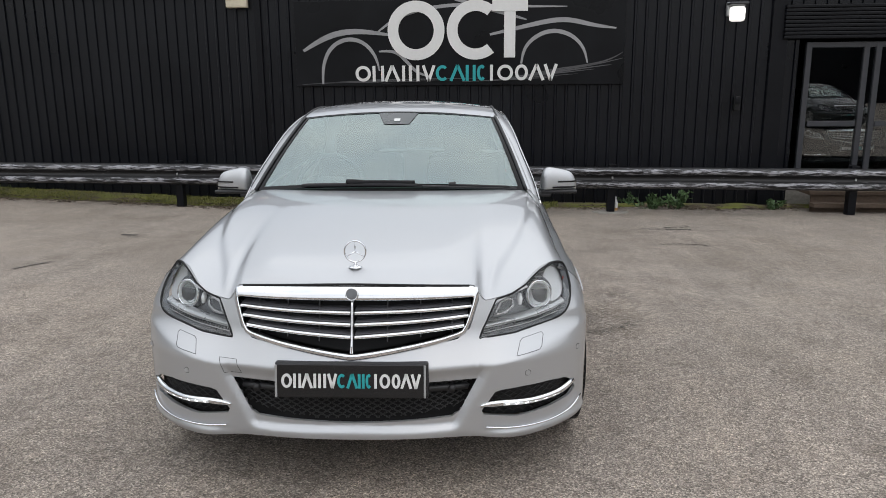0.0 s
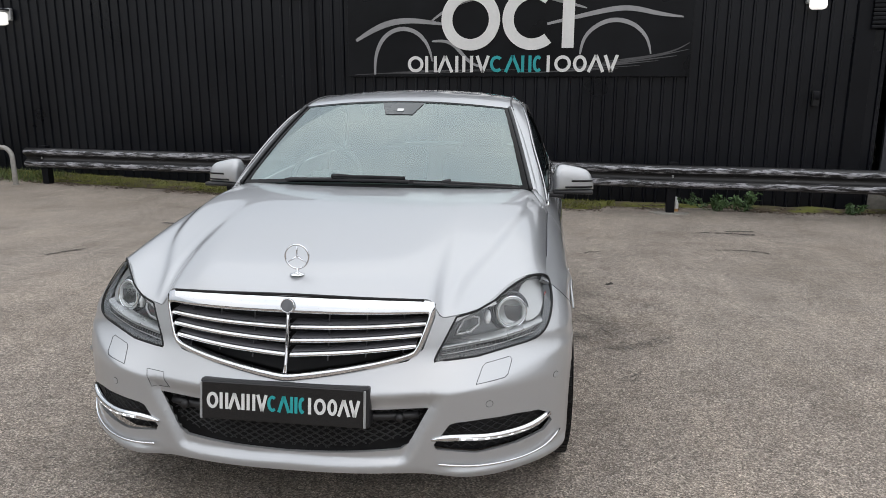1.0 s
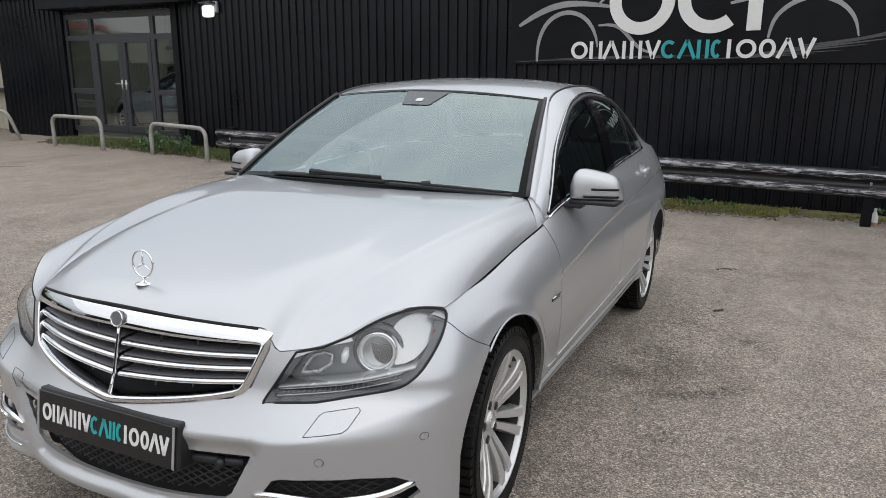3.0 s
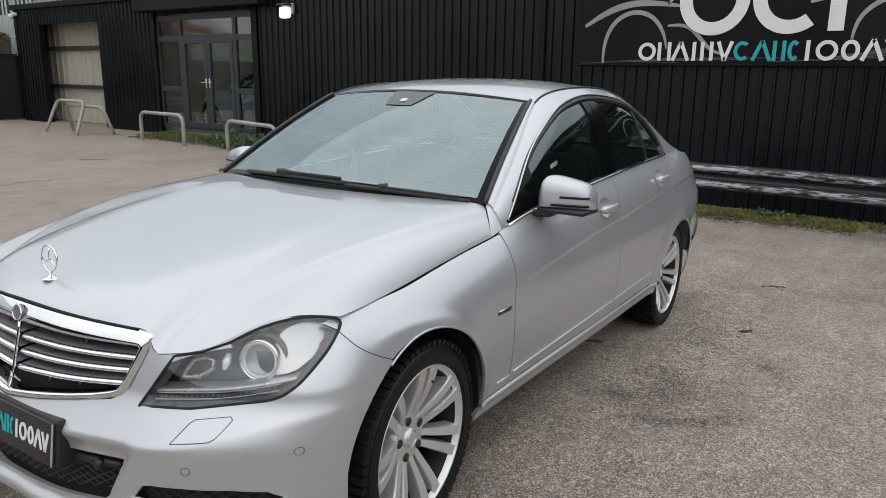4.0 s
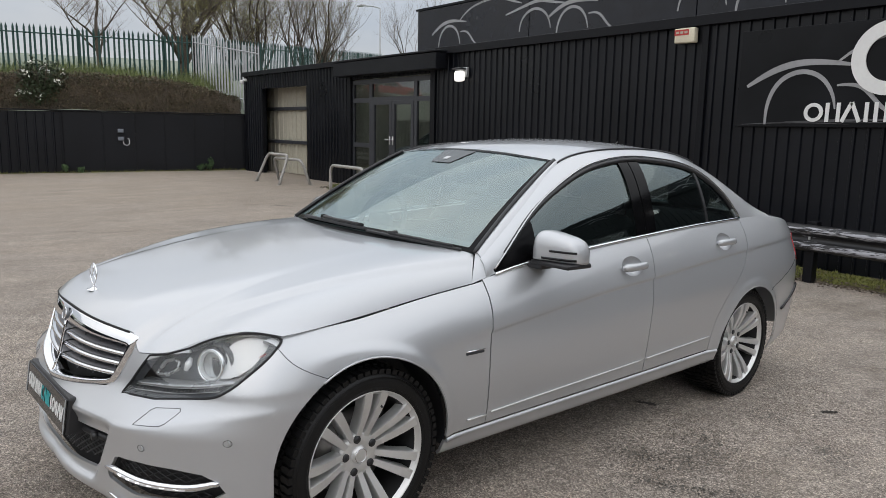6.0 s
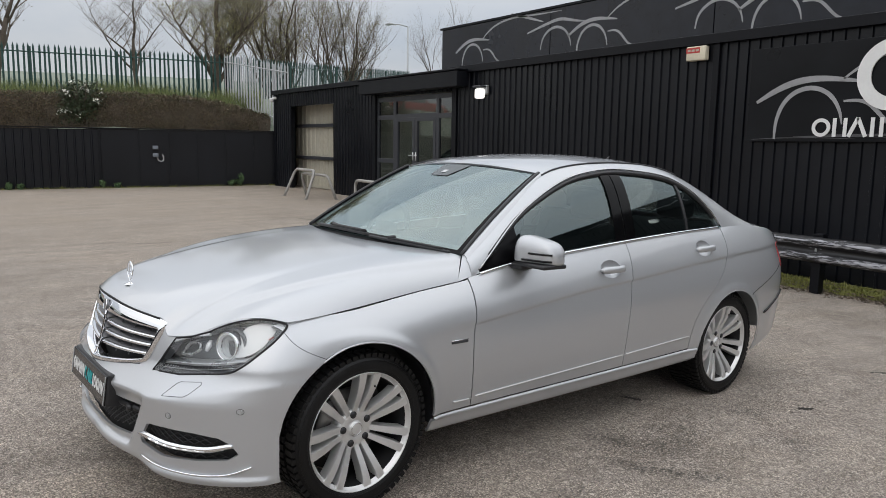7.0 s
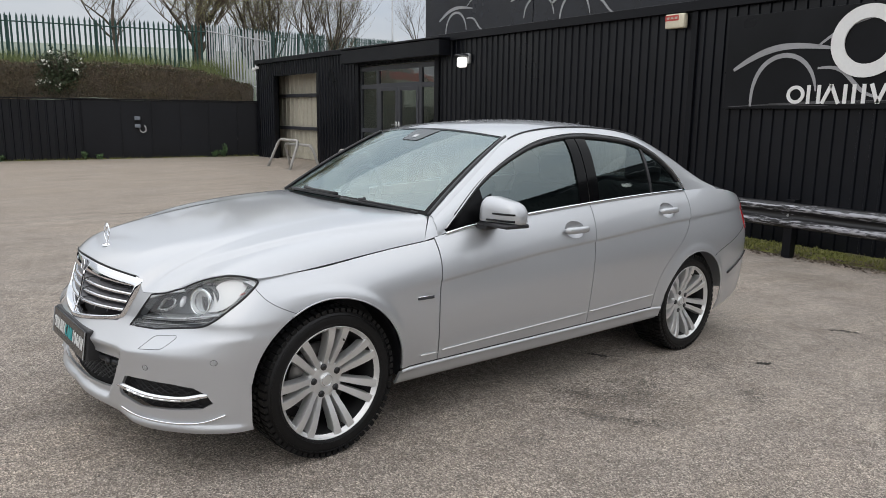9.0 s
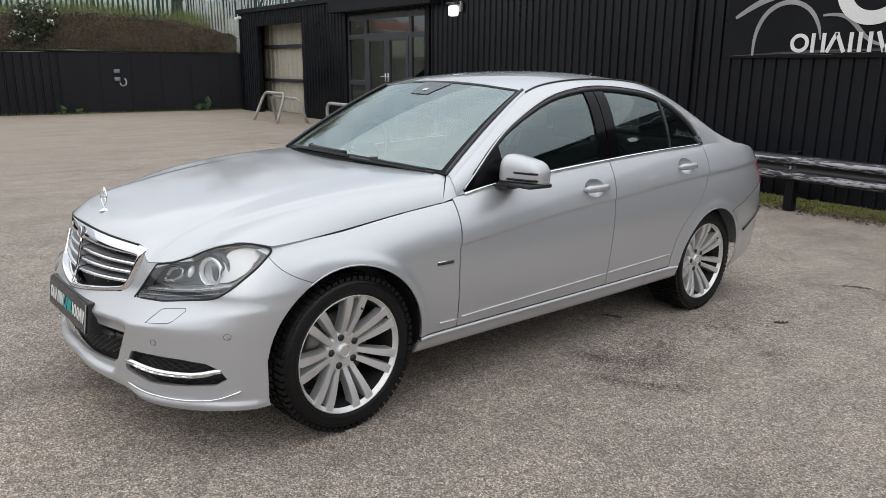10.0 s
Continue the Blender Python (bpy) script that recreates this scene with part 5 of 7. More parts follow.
GO = [(-0.41, 0.752), (-0.2, 0.765), (0.2, 0.765), (0.41, 0.752), (0.442, 0.740), (0.438, 0.700), (0.408, 0.612), (0.385, 0.577), (0.02, 0.516), (-0.02, 0.516), (-0.385, 0.577), (-0.408, 0.612), (-0.438, 0.700), (-0.442, 0.740)]
GI = [(-0.40, 0.713), (-0.2, 0.716), (0.2, 0.716), (0.40, 0.713), (0.422, 0.712), (0.417, 0.690), (0.393, 0.620), (0.374, 0.593), (0.02, 0.538), (-0.02, 0.538), (-0.374, 0.593), (-0.393, 0.620), (-0.417, 0.690), (-0.422, 0.712)]
part("grille_frame", frame_strip(dense(soften(GO), 4), dense(soften(GI), 4), 0.012), CHROME, car, "bright chrome grille surround")
part("grille_backing", on_nose(shrink(GRILLE, 1.05), -0.07), SEAM, car)
for k in range(4):
    for sx in (1, -1):
        bm, blade = bmesh.new(), bmesh.new()
        z0, z4, xe = ((0.672, 0.680, 0.413), (0.631, 0.648, 0.402), (0.589, 0.616, 0.387), (0.552, 0.590, 0.370))[k]
        rows, tops = [], []
        for x in lin(0.008, xe, 20):
            z = z0 + (z4 - z0) * x / 0.4
            rows.append([bm.verts.new(front_at(sx * x, z + dz, oo)) for dz, oo in ((0.007, -0.012), (0.0065, -0.004), (0.003, 0.001), (-0.004, 0.001), (-0.0065, -0.003), (-0.007, -0.012))])
            tops.append([blade.verts.new(front_at(sx * x, z + dz, oo)) for dz, oo in ((0.012, -0.055), (0.0075, -0.010), (-0.0068, -0.011), (-0.004, -0.055))])
        for r0, r1 in zip(rows, rows[1:]):
            for i in range(5):
                bm.faces.new((r0[i], r1[i], r1[i + 1], r0[i + 1]))
        for r0, r1 in zip(tops, tops[1:]):
            for i in range(3):
                blade.faces.new((r0[i], r1[i], r1[i + 1], r0[i + 1]))
        if k < 3:
            sl = part("grille_slat", blade, SLATGREY, car, "grey slat with a chrome edge")
            part("slat_edge", bm, CHROME, sl)
        for x in (0.12, 0.235, 0.345):
            zu = z0 + (z4 - z0) * x / 0.4
            part("grille_rib", tube([front_at(sx * x, zu + 0.006, -0.028), front_at(sx * x, zu + 0.038, -0.028)], 0.0022, 4), SLATGREY, car)
part("grille_spine", tube([front_at(0.0, z, 0.006) for z in lin(0.540, 0.722, 8)], 0.0055), CHROME, car)
badge = lathe([(-0.004, 0.022), (0.005, 0.0215), (0.006, 0.018), (0.005, 0.0)], 28)
BADGE = Matrix.Translation(front_at(0, 0.739, 0.012)) @ Matrix.Rotation(radians(-90), 4, "Z") @ Matrix.Rotation(radians(-12), 4, "Y")
bmesh.ops.transform(badge, matrix=BADGE, verts=badge.verts)
gb = part("grille_badge", badge, BOWL, car, "round grey badge with a bright rim")
rim_ = tube([(0.006, 0.0205 * math.cos(a), 0.0205 * math.sin(a)) for a in lin(0, 2 * math.pi, 29)[:-1]], 0.0022, 6, True)
bmesh.ops.transform(rim_, matrix=BADGE, verts=rim_.verts)
part("badge_rim", rim_, CHROME, gb)
# dark strip laid along the bonnet edge to draw the shaded gap there
part("bonnet_gap", tube([front_at(x, edge_z(abs(x)) - 0.004, 0.001) for x in lin(-0.405, 0.405, 40)], 0.0042, 6), SEAM, car)
# bonnet ornament
orn = tube([(0.038 * math.cos(a), -0.614, 0.872 + 0.038 * math.sin(a)) for a in lin(0, 2 * math.pi, 33)[:-1]], 0.0032, 8, True)
for a in (90, 210, 330):
    tube([(0, -0.614, 0.872), (0.037 * math.cos(radians(a)), -0.614, 0.872 + 0.037 * math.sin(radians(a)))], [0.004, 0.0015], 6, bm=orn)
tube([(0, -0.614, 0.812), (0, -0.614, 0.836)], 0.004, 8, bm=orn)
ornament = part("bonnet_ornament", orn, CHROME, car, "upright chrome ring ornament")
base = lathe([(0.0, 0.024), (0.003, 0.022), (0.005, 0.010), (0.010, 0.006)], 24)
bmesh.ops.transform(base, matrix=Matrix.Translation((0, -0.614, hood_pt(0, -0.614).z - 0.001)) @ Matrix.Rotation(radians(-90), 4, "Y"), verts=base.verts)
part("ornament_foot", base, CHROME, ornament)

# lower intake with wire mesh
part("intake_backing", on_nose([(a * 1.12, 0.36 + (b - 0.36) * 1.5) for a, b in LOWER], -0.06), SEAM, car)
mesh = bmesh.new()
for k in range(-4, 40):
    for sg in (1, -1):
        pts = []
        for t in lin(0, 1, 20):
            z = 0.288 + 0.15 * t
            x = -0.62 + k * 0.036 + sg * 0.15 * t * 1.7 + (0.0 if sg > 0 else 0.255)
            lim = 0.373 + (z - 0.320) * 0.51 if z > 0.315 else 0.348
            if abs(x) < lim and z > 0.289 + 0.05 * (abs(x) / 0.4) ** 2:
                pts.append(front_at(x, z, -0.025))
        if len(pts) > 1:
            tube(pts, 0.0024, 4, bm=mesh)
part("intake_mesh", mesh, MESHGREY, car, "black diamond wire mesh")
part("intake_bar", tube([front_at(x, 0.408 - 0.01 * abs(x), -0.02) for x in lin(-0.40, 0.40, 24)], 0.013, 6), BLACK, car)
for sx in (1, -1):
    part("front_camera", tube([front_at(sx * 0.345, 0.404, -0.02), front_at(sx * 0.345, 0.404, 0.004)], 0.013, 14), BLACK, car)
# number plate
PM = Matrix.Translation((-0.002, -0.772, 0.450)) @ Matrix.Rotation(radians(-6), 4, "X")
pl = boxed(-0.262, 0.268, -0.004, 0.060, -0.060, 0.066, 0.008)
bmesh.ops.transform(pl, matrix=PM, verts=pl.verts)
plate = part("plate_holder", pl, BLACK, car, smooth=False)
pb = boxed(-0.260, 0.260, -0.010, -0.003, -0.058, 0.058, 0.003)
bmesh.ops.transform(pb, matrix=PM, verts=pb.verts)
part("number_plate", pb, PLATE, plate, "black show plate with white and teal bars", smooth=False)
for sx in (1, -1):
    e = boxed(sx * 0.256 - 0.004, sx * 0.256 + 0.004, -0.0125, -0.009, -0.057, 0.057, 0.002)
    bmesh.ops.transform(e, matrix=PM, verts=e.verts)
    part("plate_edge", e, GALV, plate, smooth=False)
name_marks(plate, -0.240, 0.240, -0.024, 0.026, -0.0105, 0.0012, PM)

# fog lamp openings
for sx in (1, -1):
    fg = [(sx * a, b) for a, b in FOG]
    part("fog_recess", on_nose(shrink(fg, 1.16), -0.045, 24, 14), BLACK, car)
    fm = bmesh.new()
    for k in range(-4, 14):
        for sg in (1, -1):
            pts = []
            for t in lin(0, 1, 14):
                z, x = 0.293 + 0.095 * t, 0.42 + k * 0.036 + sg * 0.15 * t + (0 if sg > 0 else 0.15)
                if 0.47 + (0.04 if z > 0.368 else 0) < x < 0.775:
                    pts.append(front_at(sx * x, z, -0.028))
            if len(pts) > 1:
                tube(pts, 0.0024, 4, bm=fm)
    part("fog_mesh", fm, BLACK, car)
    bar_z = spl((0.425, 0.333), (0.47, 0.340), (0.52, 0.343), (0.60, 0.338), (0.70, 0.336), (0.75, 0.342), (0.79, 0.357))
    xs = lin(0.442, 0.800, 26)
    part("fog_bar", tube([front_at(sx * x, bar_z(x), 0.002) for x in xs], [0.004 + 0.0085 * min(1, (x - 0.442) / 0.05) * min(1, 0.45 + (0.80 - x) / 0.06) for x in xs], 10), CHROME, car, "chrome daytime lamp blade")
    part("daytime_lamp", tube([front_at(sx * x, bar_z(x) - 0.002, 0.0085) for x in lin(0.525, 0.735, 14)], 0.0075, 8), LED, car, "clear lamp strip")
    for x in lin(0.54, 0.715, 6):
        part("led", tube([front_at(sx * (x - 0.006), bar_z(x) - 0.002, 0.0125), front_at(sx * (x + 0.006), bar_z(x) - 0.002, 0.0125)], 0.0042, 6), GLOWWHITE, car)
    low_z = spl((0.46, 0.257), (0.52, 0.249), (0.63, 0.242), (0.76, 0.245), (0.80, 0.257), (0.835, 0.281))
    part("spoiler_trim", tube([front_at(sx * x, low_z(x), 0.009) for x in lin(0.465, 0.835, 26)], 0.0042, 6), CHROME, car)
    jw = [(sx * a, b) for a, b in ((0.574, 0.508), (0.577, 0.516), (0.589, 0.549), (0.598, 0.556), (0.669, 0.566), (0.677, 0.559), (0.668, 0.527), (0.659, 0.519))]
    part("washer_cap_gap", tube([front_at(a, b, 0.0002) for a, b in dense(jw, 6)], 0.0012, 4, True), FINEGAP, car)
    part("park_sensor", tube([front_at(sx * 0.615, 0.444, -0.004), front_at(sx * 0.615, 0.444, 0.0010)], 0.0095, 14), PAINT, car, smooth=False)
    part("park_sensor_ring", tube([front_at(sx * (0.615 + 0.0105 * math.cos(a)), 0.444 + 0.0105 * math.sin(a), 0.0002) for a in lin(0, 2 * math.pi, 17)[:-1]], 0.0010, 4, True), FINEGAP, car)
tow = [(-0.398, 0.455), (-0.462, 0.452), (-0.482, 0.506), (-0.415, 0.504)]
part("tow_cap_gap", tube([front_at(a, b, 0.0006) for a, b in dense(tow, 6)], 0.0010, 4, True), FINEGAP, car)

# ---- headlamps
LAMP_FULL = LAMP_IN, LAMP_OUT
for sx in (1, -1):
    def lamp_sheet(out_):
        bm = bmesh.new()
        for poly in LAMP_FULL:
            me = bpy.data.meshes.new("tmp")
            b = on_nose([(sx * a, c) for a, c in poly], out_, 30, 24)
            b.to_mesh(me)
            bm.from_mesh(me)
        bmesh.ops.remove_doubles(bm, verts=bm.verts, dist=2e-4)
        return outward(bm, (0, 1, 0.5))
    hl = part("headlamp", lamp_sheet(-0.085), BOWL, car, "clear headlamp with projector and led strip")
    part("lens", lamp_sheet(0.001), LENS, hl)
    c = front_at(sx * 0.672, 0.683, -0.042)
    aim = Matrix.Translation(c) @ Matrix.Rotation(radians(-90 + sx * 22), 4, "Z") @ Matrix.Rotation(radians(-6), 4, "Y")
    for prof, mt, nm in (([(-0.045, 0.050), (0.0, 0.0545), (0.008, 0.0540), (0.012, 0.0505), (0.009, 0.0475), (0.0, 0.0465)], CHROME, "projector_ring"),
                         ([(-0.050, 0.0700), (-0.018, 0.0690), (-0.012, 0.0660), (-0.016, 0.0570), (-0.040, 0.0540)], LAMPDARK, "shroud"),
                         ([(0.0, 0.0465), (0.008, 0.0458), (0.010, 0.0445), (0.007, 0.0425), (-0.004, 0.0405)], RINGWHITE, "halo_ring"),
                         ([(-0.002, 0.0405), (0.012, 0.033), (0.020, 0.018), (0.023, 0.0)], LENS, "projector_lens"),
                         ([(-0.006, 0.040), (-0.016, 0.025), (-0.018, 0.0)], BOWLBRIGHT, "projector_bowl")):
        b = lathe(prof, 40)
        bmesh.ops.transform(b, matrix=aim, verts=b.verts)
        part(nm, b, mt, hl)
    blade_z = lambda x: 0.600 + 0.014 * (x - 0.46) / 0.15 + 0.020 * max((x - 0.6) / 0.17, 0) ** 1.5
    bm = bmesh.new()
    rows = [[bm.verts.new(front_at(sx * x, blade_z(x) + dz, oo)) for dz, oo in ((0.012, -0.055), (0.004, -0.020), (-0.002, -0.017), (-0.005, -0.022))] for x in lin(0.458, 0.772, 30)]
    for r0, r1 in zip(rows, rows[1:]):
        for i in range(3):
            bm.faces.new((r0[i], r1[i], r1[i + 1], r0[i + 1]))
    part("led_blade", bm, BOWLBRIGHT, hl)
    bm = bmesh.new()
    rows = [[bm.verts.new(front_at(sx * x, blade_z(x) + dz, oo)) for dz, oo in ((-0.005, -0.030), (-0.021, -0.022))] for x in lin(0.460, 0.755, 30)]
    for r0, r1 in zip(rows, rows[1:]):
        bm.faces.new((r0[0], r1[0], r1[1], r0[1]))
    part("led_strip", bm, MESHGREY, hl)
    for dz in (-0.0055, -0.0205):
        part("led_edge", tube([front_at(sx * x, blade_z(x) + dz, -0.020) for x in lin(0.462, 0.745, 24)], 0.0016, 5), SILVERED, hl)
    for x in lin(0.475, 0.735, 22):
        part("led_cell", tube([front_at(sx * x, blade_z(x) - 0.007, -0.024), front_at(sx * x, blade_z(x) - 0.019, -0.019)], 0.0014, 4), BOWL, hl)
    loop = [(0.500, 0.630), (0.522, 0.674), (0.548, 0.682), (0.568, 0.676), (0.570, 0.655), (0.545, 0.636)]
    part("side_light", tube([front_at(sx * a, b, -0.045) for a, b in dense(loop, 3)], 0.006, 6, True), BOWLBRIGHT, hl)
    part("indicator_bulb", tube([front_at(sx * 0.598, z, -0.045) for z in (0.655, 0.675, 0.695)], [0.006, 0.012, 0.006], 10), LED, hl)
    part("side_marker", on_nose([(sx * a, b) for a, b in ((0.772, 0.717), (0.769, 0.722), (0.778, 0.732), (0.781, 0.726))], -0.022, 8, 6), MARKER, hl)
    bm = on_nose([(sx * a, b) for a, b in rounded([(0.716, 0.652), (0.692, 0.716), (0.690, 0.748), (0.706, 0.764), (0.735, 0.770), (0.760, 0.760), (0.773, 0.738), (0.770, 0.700), (0.752, 0.664), (0.716, 0.652)])[:-1]], -0.034, 26, 22)
    for v in bm.verts:
        v.co.y += 0.016 * math.sin(14 * (abs(v.co.x) - 0.70)) * step(0.66, 0.75, v.co.z)
    part("reflector", bm, SILVERED, hl)
    cx, cz = 0.63, 0.675
    bm = bmesh.new()
    rows = []
    for a, b in dense(LAMP_LINE, 4):
        d = math.hypot(a - cx, b - cz)
        k = (0.013 + 0.006 * step(0.68, 0.75, a)) / d
        rows.append([bm.verts.new(front_at(sx * a, b, -0.004)), bm.verts.new(front_at(sx * (a + (cx - a) * k), b + (cz - b) * k, -0.028))])
    for r0, r1 in zip(rows, rows[1:] + rows[:1]):
        bm.faces.new((r0[0], r1[0], r1[1], r0[1]))
    part("bezel", bm, LAMPDARK, hl)
    part("lamp_gap", tube([front_at(a, b, -0.002) for a, b in dense([(sx * a, b) for a, b in LAMP_LINE], 4)], 0.0045, 5, True), SEAM, hl)

# ---- mirrors, handles, wipers, trims
for sx in (1, -1):
    mir = new("wing_mirror")
    mir.parent = car
    tagged(mir, "silver door mirror with a black foot and indicator slit")
    MX = Matrix.Diagonal((sx, 1, 1, 1))

    def shell(u, v):
        a = 2 * math.pi * u
        x = 0.805 + 0.200 * v
        k = 1 - 0.6 * abs(2 * v - 1) ** 7
        hy = 0.066 * k * (1 - 0.18 * v)
        zt = 0.098 * k - 0.040 * v ** 1.6
        ca, sa = math.cos(a), math.sin(a)
        yy = math.copysign(abs(ca) ** 0.62, ca) * hy
        zz = abs(sa) ** 0.66 * zt if sa > 0 else -abs(sa) ** 0.3 * 0.030
        return Vector((sx * x, 0.868 + yy * (1.0 if ca < 0 else 1.15) + 0.055 * v, 0.982 + zz))
    b = grid(shell, lin(0, 1, 37), lin(0, 1, 15))
    bmesh.ops.remove_doubles(b, verts=b.verts, dist=1e-5)
    bmesh.ops.holes_fill(b, edges=[e for e in b.edges if e.is_boundary])
    part("shell", b, PAINT, mir)
    low = boxed(sx * 0.804, sx * 1.000, 0.825, 0.975, 0.934, 0.9535, 0.007)
    part("shell_base", low, BLACK, mir)
    ft = boxed(sx * 0.745, sx * 0.86, 0.83, 0.905, 0.915, 0.940, 0.008)
    part("foot", ft, BLACK, mir)
    for dz in (0.016, -0.014):
        part("slit", tube([shell(0.5 - 0.035 * 0, v) + Vector((0, -0.001, dz)) for v in lin(0.45 if dz > 0 else 0.30, 0.95, 12)], 0.0048, 5), GLOSSBLACK, mir)
    part("glass", boxed(sx * 0.825, sx * 0.965, 0.952, 0.955, 0.965, 1.035, 0.001), CHROME, mir, smooth=False)
    for yh, zh in GRIPS:
        bx = side_x(yh, zh)
        cup = bmesh.new()
        rows = []
        for t in lin(0, 1, 9):
            r = t
            rows.append([cup.verts.new((sx * (side_x(yh + 0.079 * r * math.cos(a), zh + 0.045 * r * math.sin(a)) + 0.0005 - 0.034 * math.cos(math.pi / 2 * r) ** 0.8), yh + 0.079 * r * math.cos(a), zh + 0.045 * r * math.sin(a))) for a in lin(0, 2 * math.pi, 25)[:-1]])
        for r0, r1 in zip(rows[1:], rows[2:]):
            for i in range(24):
                cup.faces.new((r0[i], r0[(i + 1) % 24], r1[(i + 1) % 24], r1[i]))
        cup.faces.new(rows[1])
        h = part("handle_cup", cup, PAINT, car)
        rod = tube([(sx * (side_x(y, zh + 0.02 * (y - yh)) + 0.012 + 0.016 * math.sin(math.pi * t) ** 0.5), y, zh + 0.02 * (y - yh)) for t, y in zip(lin(0, 1, 12), lin(yh - 0.092, yh + 0.092, 12))], [0.007] + [0.014] * 10 + [0.007], 8, flat=1.3)
        part("door_handle", rod, PAINT, car)
        part("handle_strip", tube([(sx * (side_x(y, zh) + 0.030), y, zh + 0.02 * (y - yh)) for y in lin(yh - 0.07, yh + 0.07, 8)], 0.003, 5), CHROME, car)
    part("side_moulding", tube([(sx * (side_x(y, 0.373 + 0.046 * (y - 0.58)) + 0.004), y, 0.373 + 0.046 * (y - 0.58)) for y in lin(0.585, 1.605, 24)], 0.0042, 5), SATIN, car)
    part("side_moulding", tube([(sx * (side_x(y, 0.373 + 0.046 * (y - 0.58)) + 0.004), y, 0.373 + 0.046 * (y - 0.58)) for y in lin(1.635, 2.22, 16)], 0.0042, 5), SATIN, car)
    part("side_moulding", tube([(sx * (side_x(y, 0.366) + 0.004), y, 0.366) for y in lin(0.46, 0.56, 6)], 0.004, 5), SATIN, car)
    part("wing_badge", boxed(sx * (side_x(0.45, 0.61) - 0.002), sx * (side_x(0.45, 0.61) + 0.004), 0.424, 0.516, 0.627, 0.639, 0.003), FRAMEGREY, car, smooth=False)
    part("wing_badge_edge", tube([(sx * (side_x(0.45, 0.61) + 0.004), y, 0.6415) for y in (0.424, 0.47, 0.516)], 0.0025, 5), CHROME, car)
    part("wing_sensor", tube([front_at(sx * 0.817, 0.485, -0.004), front_at(sx * 0.817, 0.485, 0.0008)], 0.0095, 14), PAINT, car, smooth=False)
    part("wing_sensor_ring", tube([front_at(sx * (0.817 + 0.0075 * math.cos(a)), 0.485 + 0.0105 * math.sin(a), 0.0002) for a in lin(0, 2 * math.pi, 17)[:-1]], 0.0010, 4, True), FINEGAP, car)
part("cowl", grid(lambda u, v: screen_pt(u, -0.075 + 0.09 * v, -0.012 - 0.02 * (1 - v)), lin(-0.93, 0.93, 25), lin(0, 1, 4)), BLACK, car)
part("wiper_blade", tube([screen_pt(u, 0.006 - 0.010 * u, 0.014) for u in lin(-0.64, 0.22, 24)], [0.005] + [0.009] * 22 + [0.007], 6), BLACK, car)
part("wiper_arm", tube([screen_pt(u, 0.012 - 0.010 * u, 0.026) for u in lin(-0.29, 0.20, 12)], [0.013, 0.014, 0.011] + [0.008] * 9, 8), GLOSSBLACK, car)
part("wiper_blade", tube([screen_pt(u, -0.004, 0.010) for u in lin(0.25, 0.93, 20)], 0.0065, 6), BLACK, car)
part("wiper_arm", tube([screen_pt(u, 0.002, 0.018) for u in lin(0.46, 0.88, 12)], 0.0055, 6), BLACK, car)
part("washer_jet", tube([screen_pt(0.44, 0.006, 0.016), screen_pt(0.49, 0.012, 0.020)], 0.011, 6), BLACK, car)
part("sensor_box", grid(lambda u, v: screen_pt(0.20 * u * (1 - 0.40 * (1 - v)), 0.79 + 0.185 * v, 0.003), lin(-1, 1, 10), lin(0, 1, 6)), FRIT, car)
part("sensor_lens", grid(lambda u, v: screen_pt(0.03 * u, 0.835 + 0.04 * v, 0.005), lin(-1, 1, 4), lin(0, 1, 4)), SATIN, car)
both("roof_moulding", tube([house(y, 1.0) + Vector((-0.004, 0, 0.004)) for y in lin(1.21, 2.42, 40)], 0.005, 6), BLACK, gap=0)
fin = tube([(0, 2.40, 1.400), (0, 2.455, 1.446), (0, 2.485, 1.472)], [0.014, 0.008, 0.003], 6)
part("aerial", fin, BLACK, car)

# ---- cabin
dash = grid(lambda u, v: Vector((0.68 * u, 0.55 + 0.42 * v, 0.955 + 0.03 * math.sin(v * 2.2) - 0.05 * v ** 4)), lin(-1, 1, 15), lin(0, 1, 10))
part("dashboard", dash, DASH, car)
part("cabin_floor", boxed(-0.66, 0.66, 0.5, 3.0, 0.32, 0.40), CABIN, car, smooth=False)
for sx in (1, -1):
    part("door_lining", boxed(sx * 0.70, sx * 0.73, 0.6, 2.6, 0.4, 0.93), CABIN, car, smooth=False)


def seat(x, y, w=0.5):
    b = boxed(x - w / 2, x + w / 2, y - 0.28, y + 0.22, 0.42, 0.60, 0.05)
    s_ = part("seat", b, CABIN, car, "dark cloth seat")
    k = boxed(x - w / 2 + 0.01, x + w / 2 - 0.01, -0.065, 0.065, 0.0, 0.60, 0.05)
    bm2 = k
    bmesh.ops.transform(bm2, matrix=Matrix.Translation((0, y + 0.18, 0.52)) @ Matrix.Rotation(radians(-22), 4, "X"), verts=bm2.verts)
    part("backrest", bm2, CABIN, s_)
    hr = boxed(x - 0.13, x + 0.13, y + 0.40, y + 0.50, 1.09, 1.26, 0.04)
    part("headrest", hr, CABIN, s_)


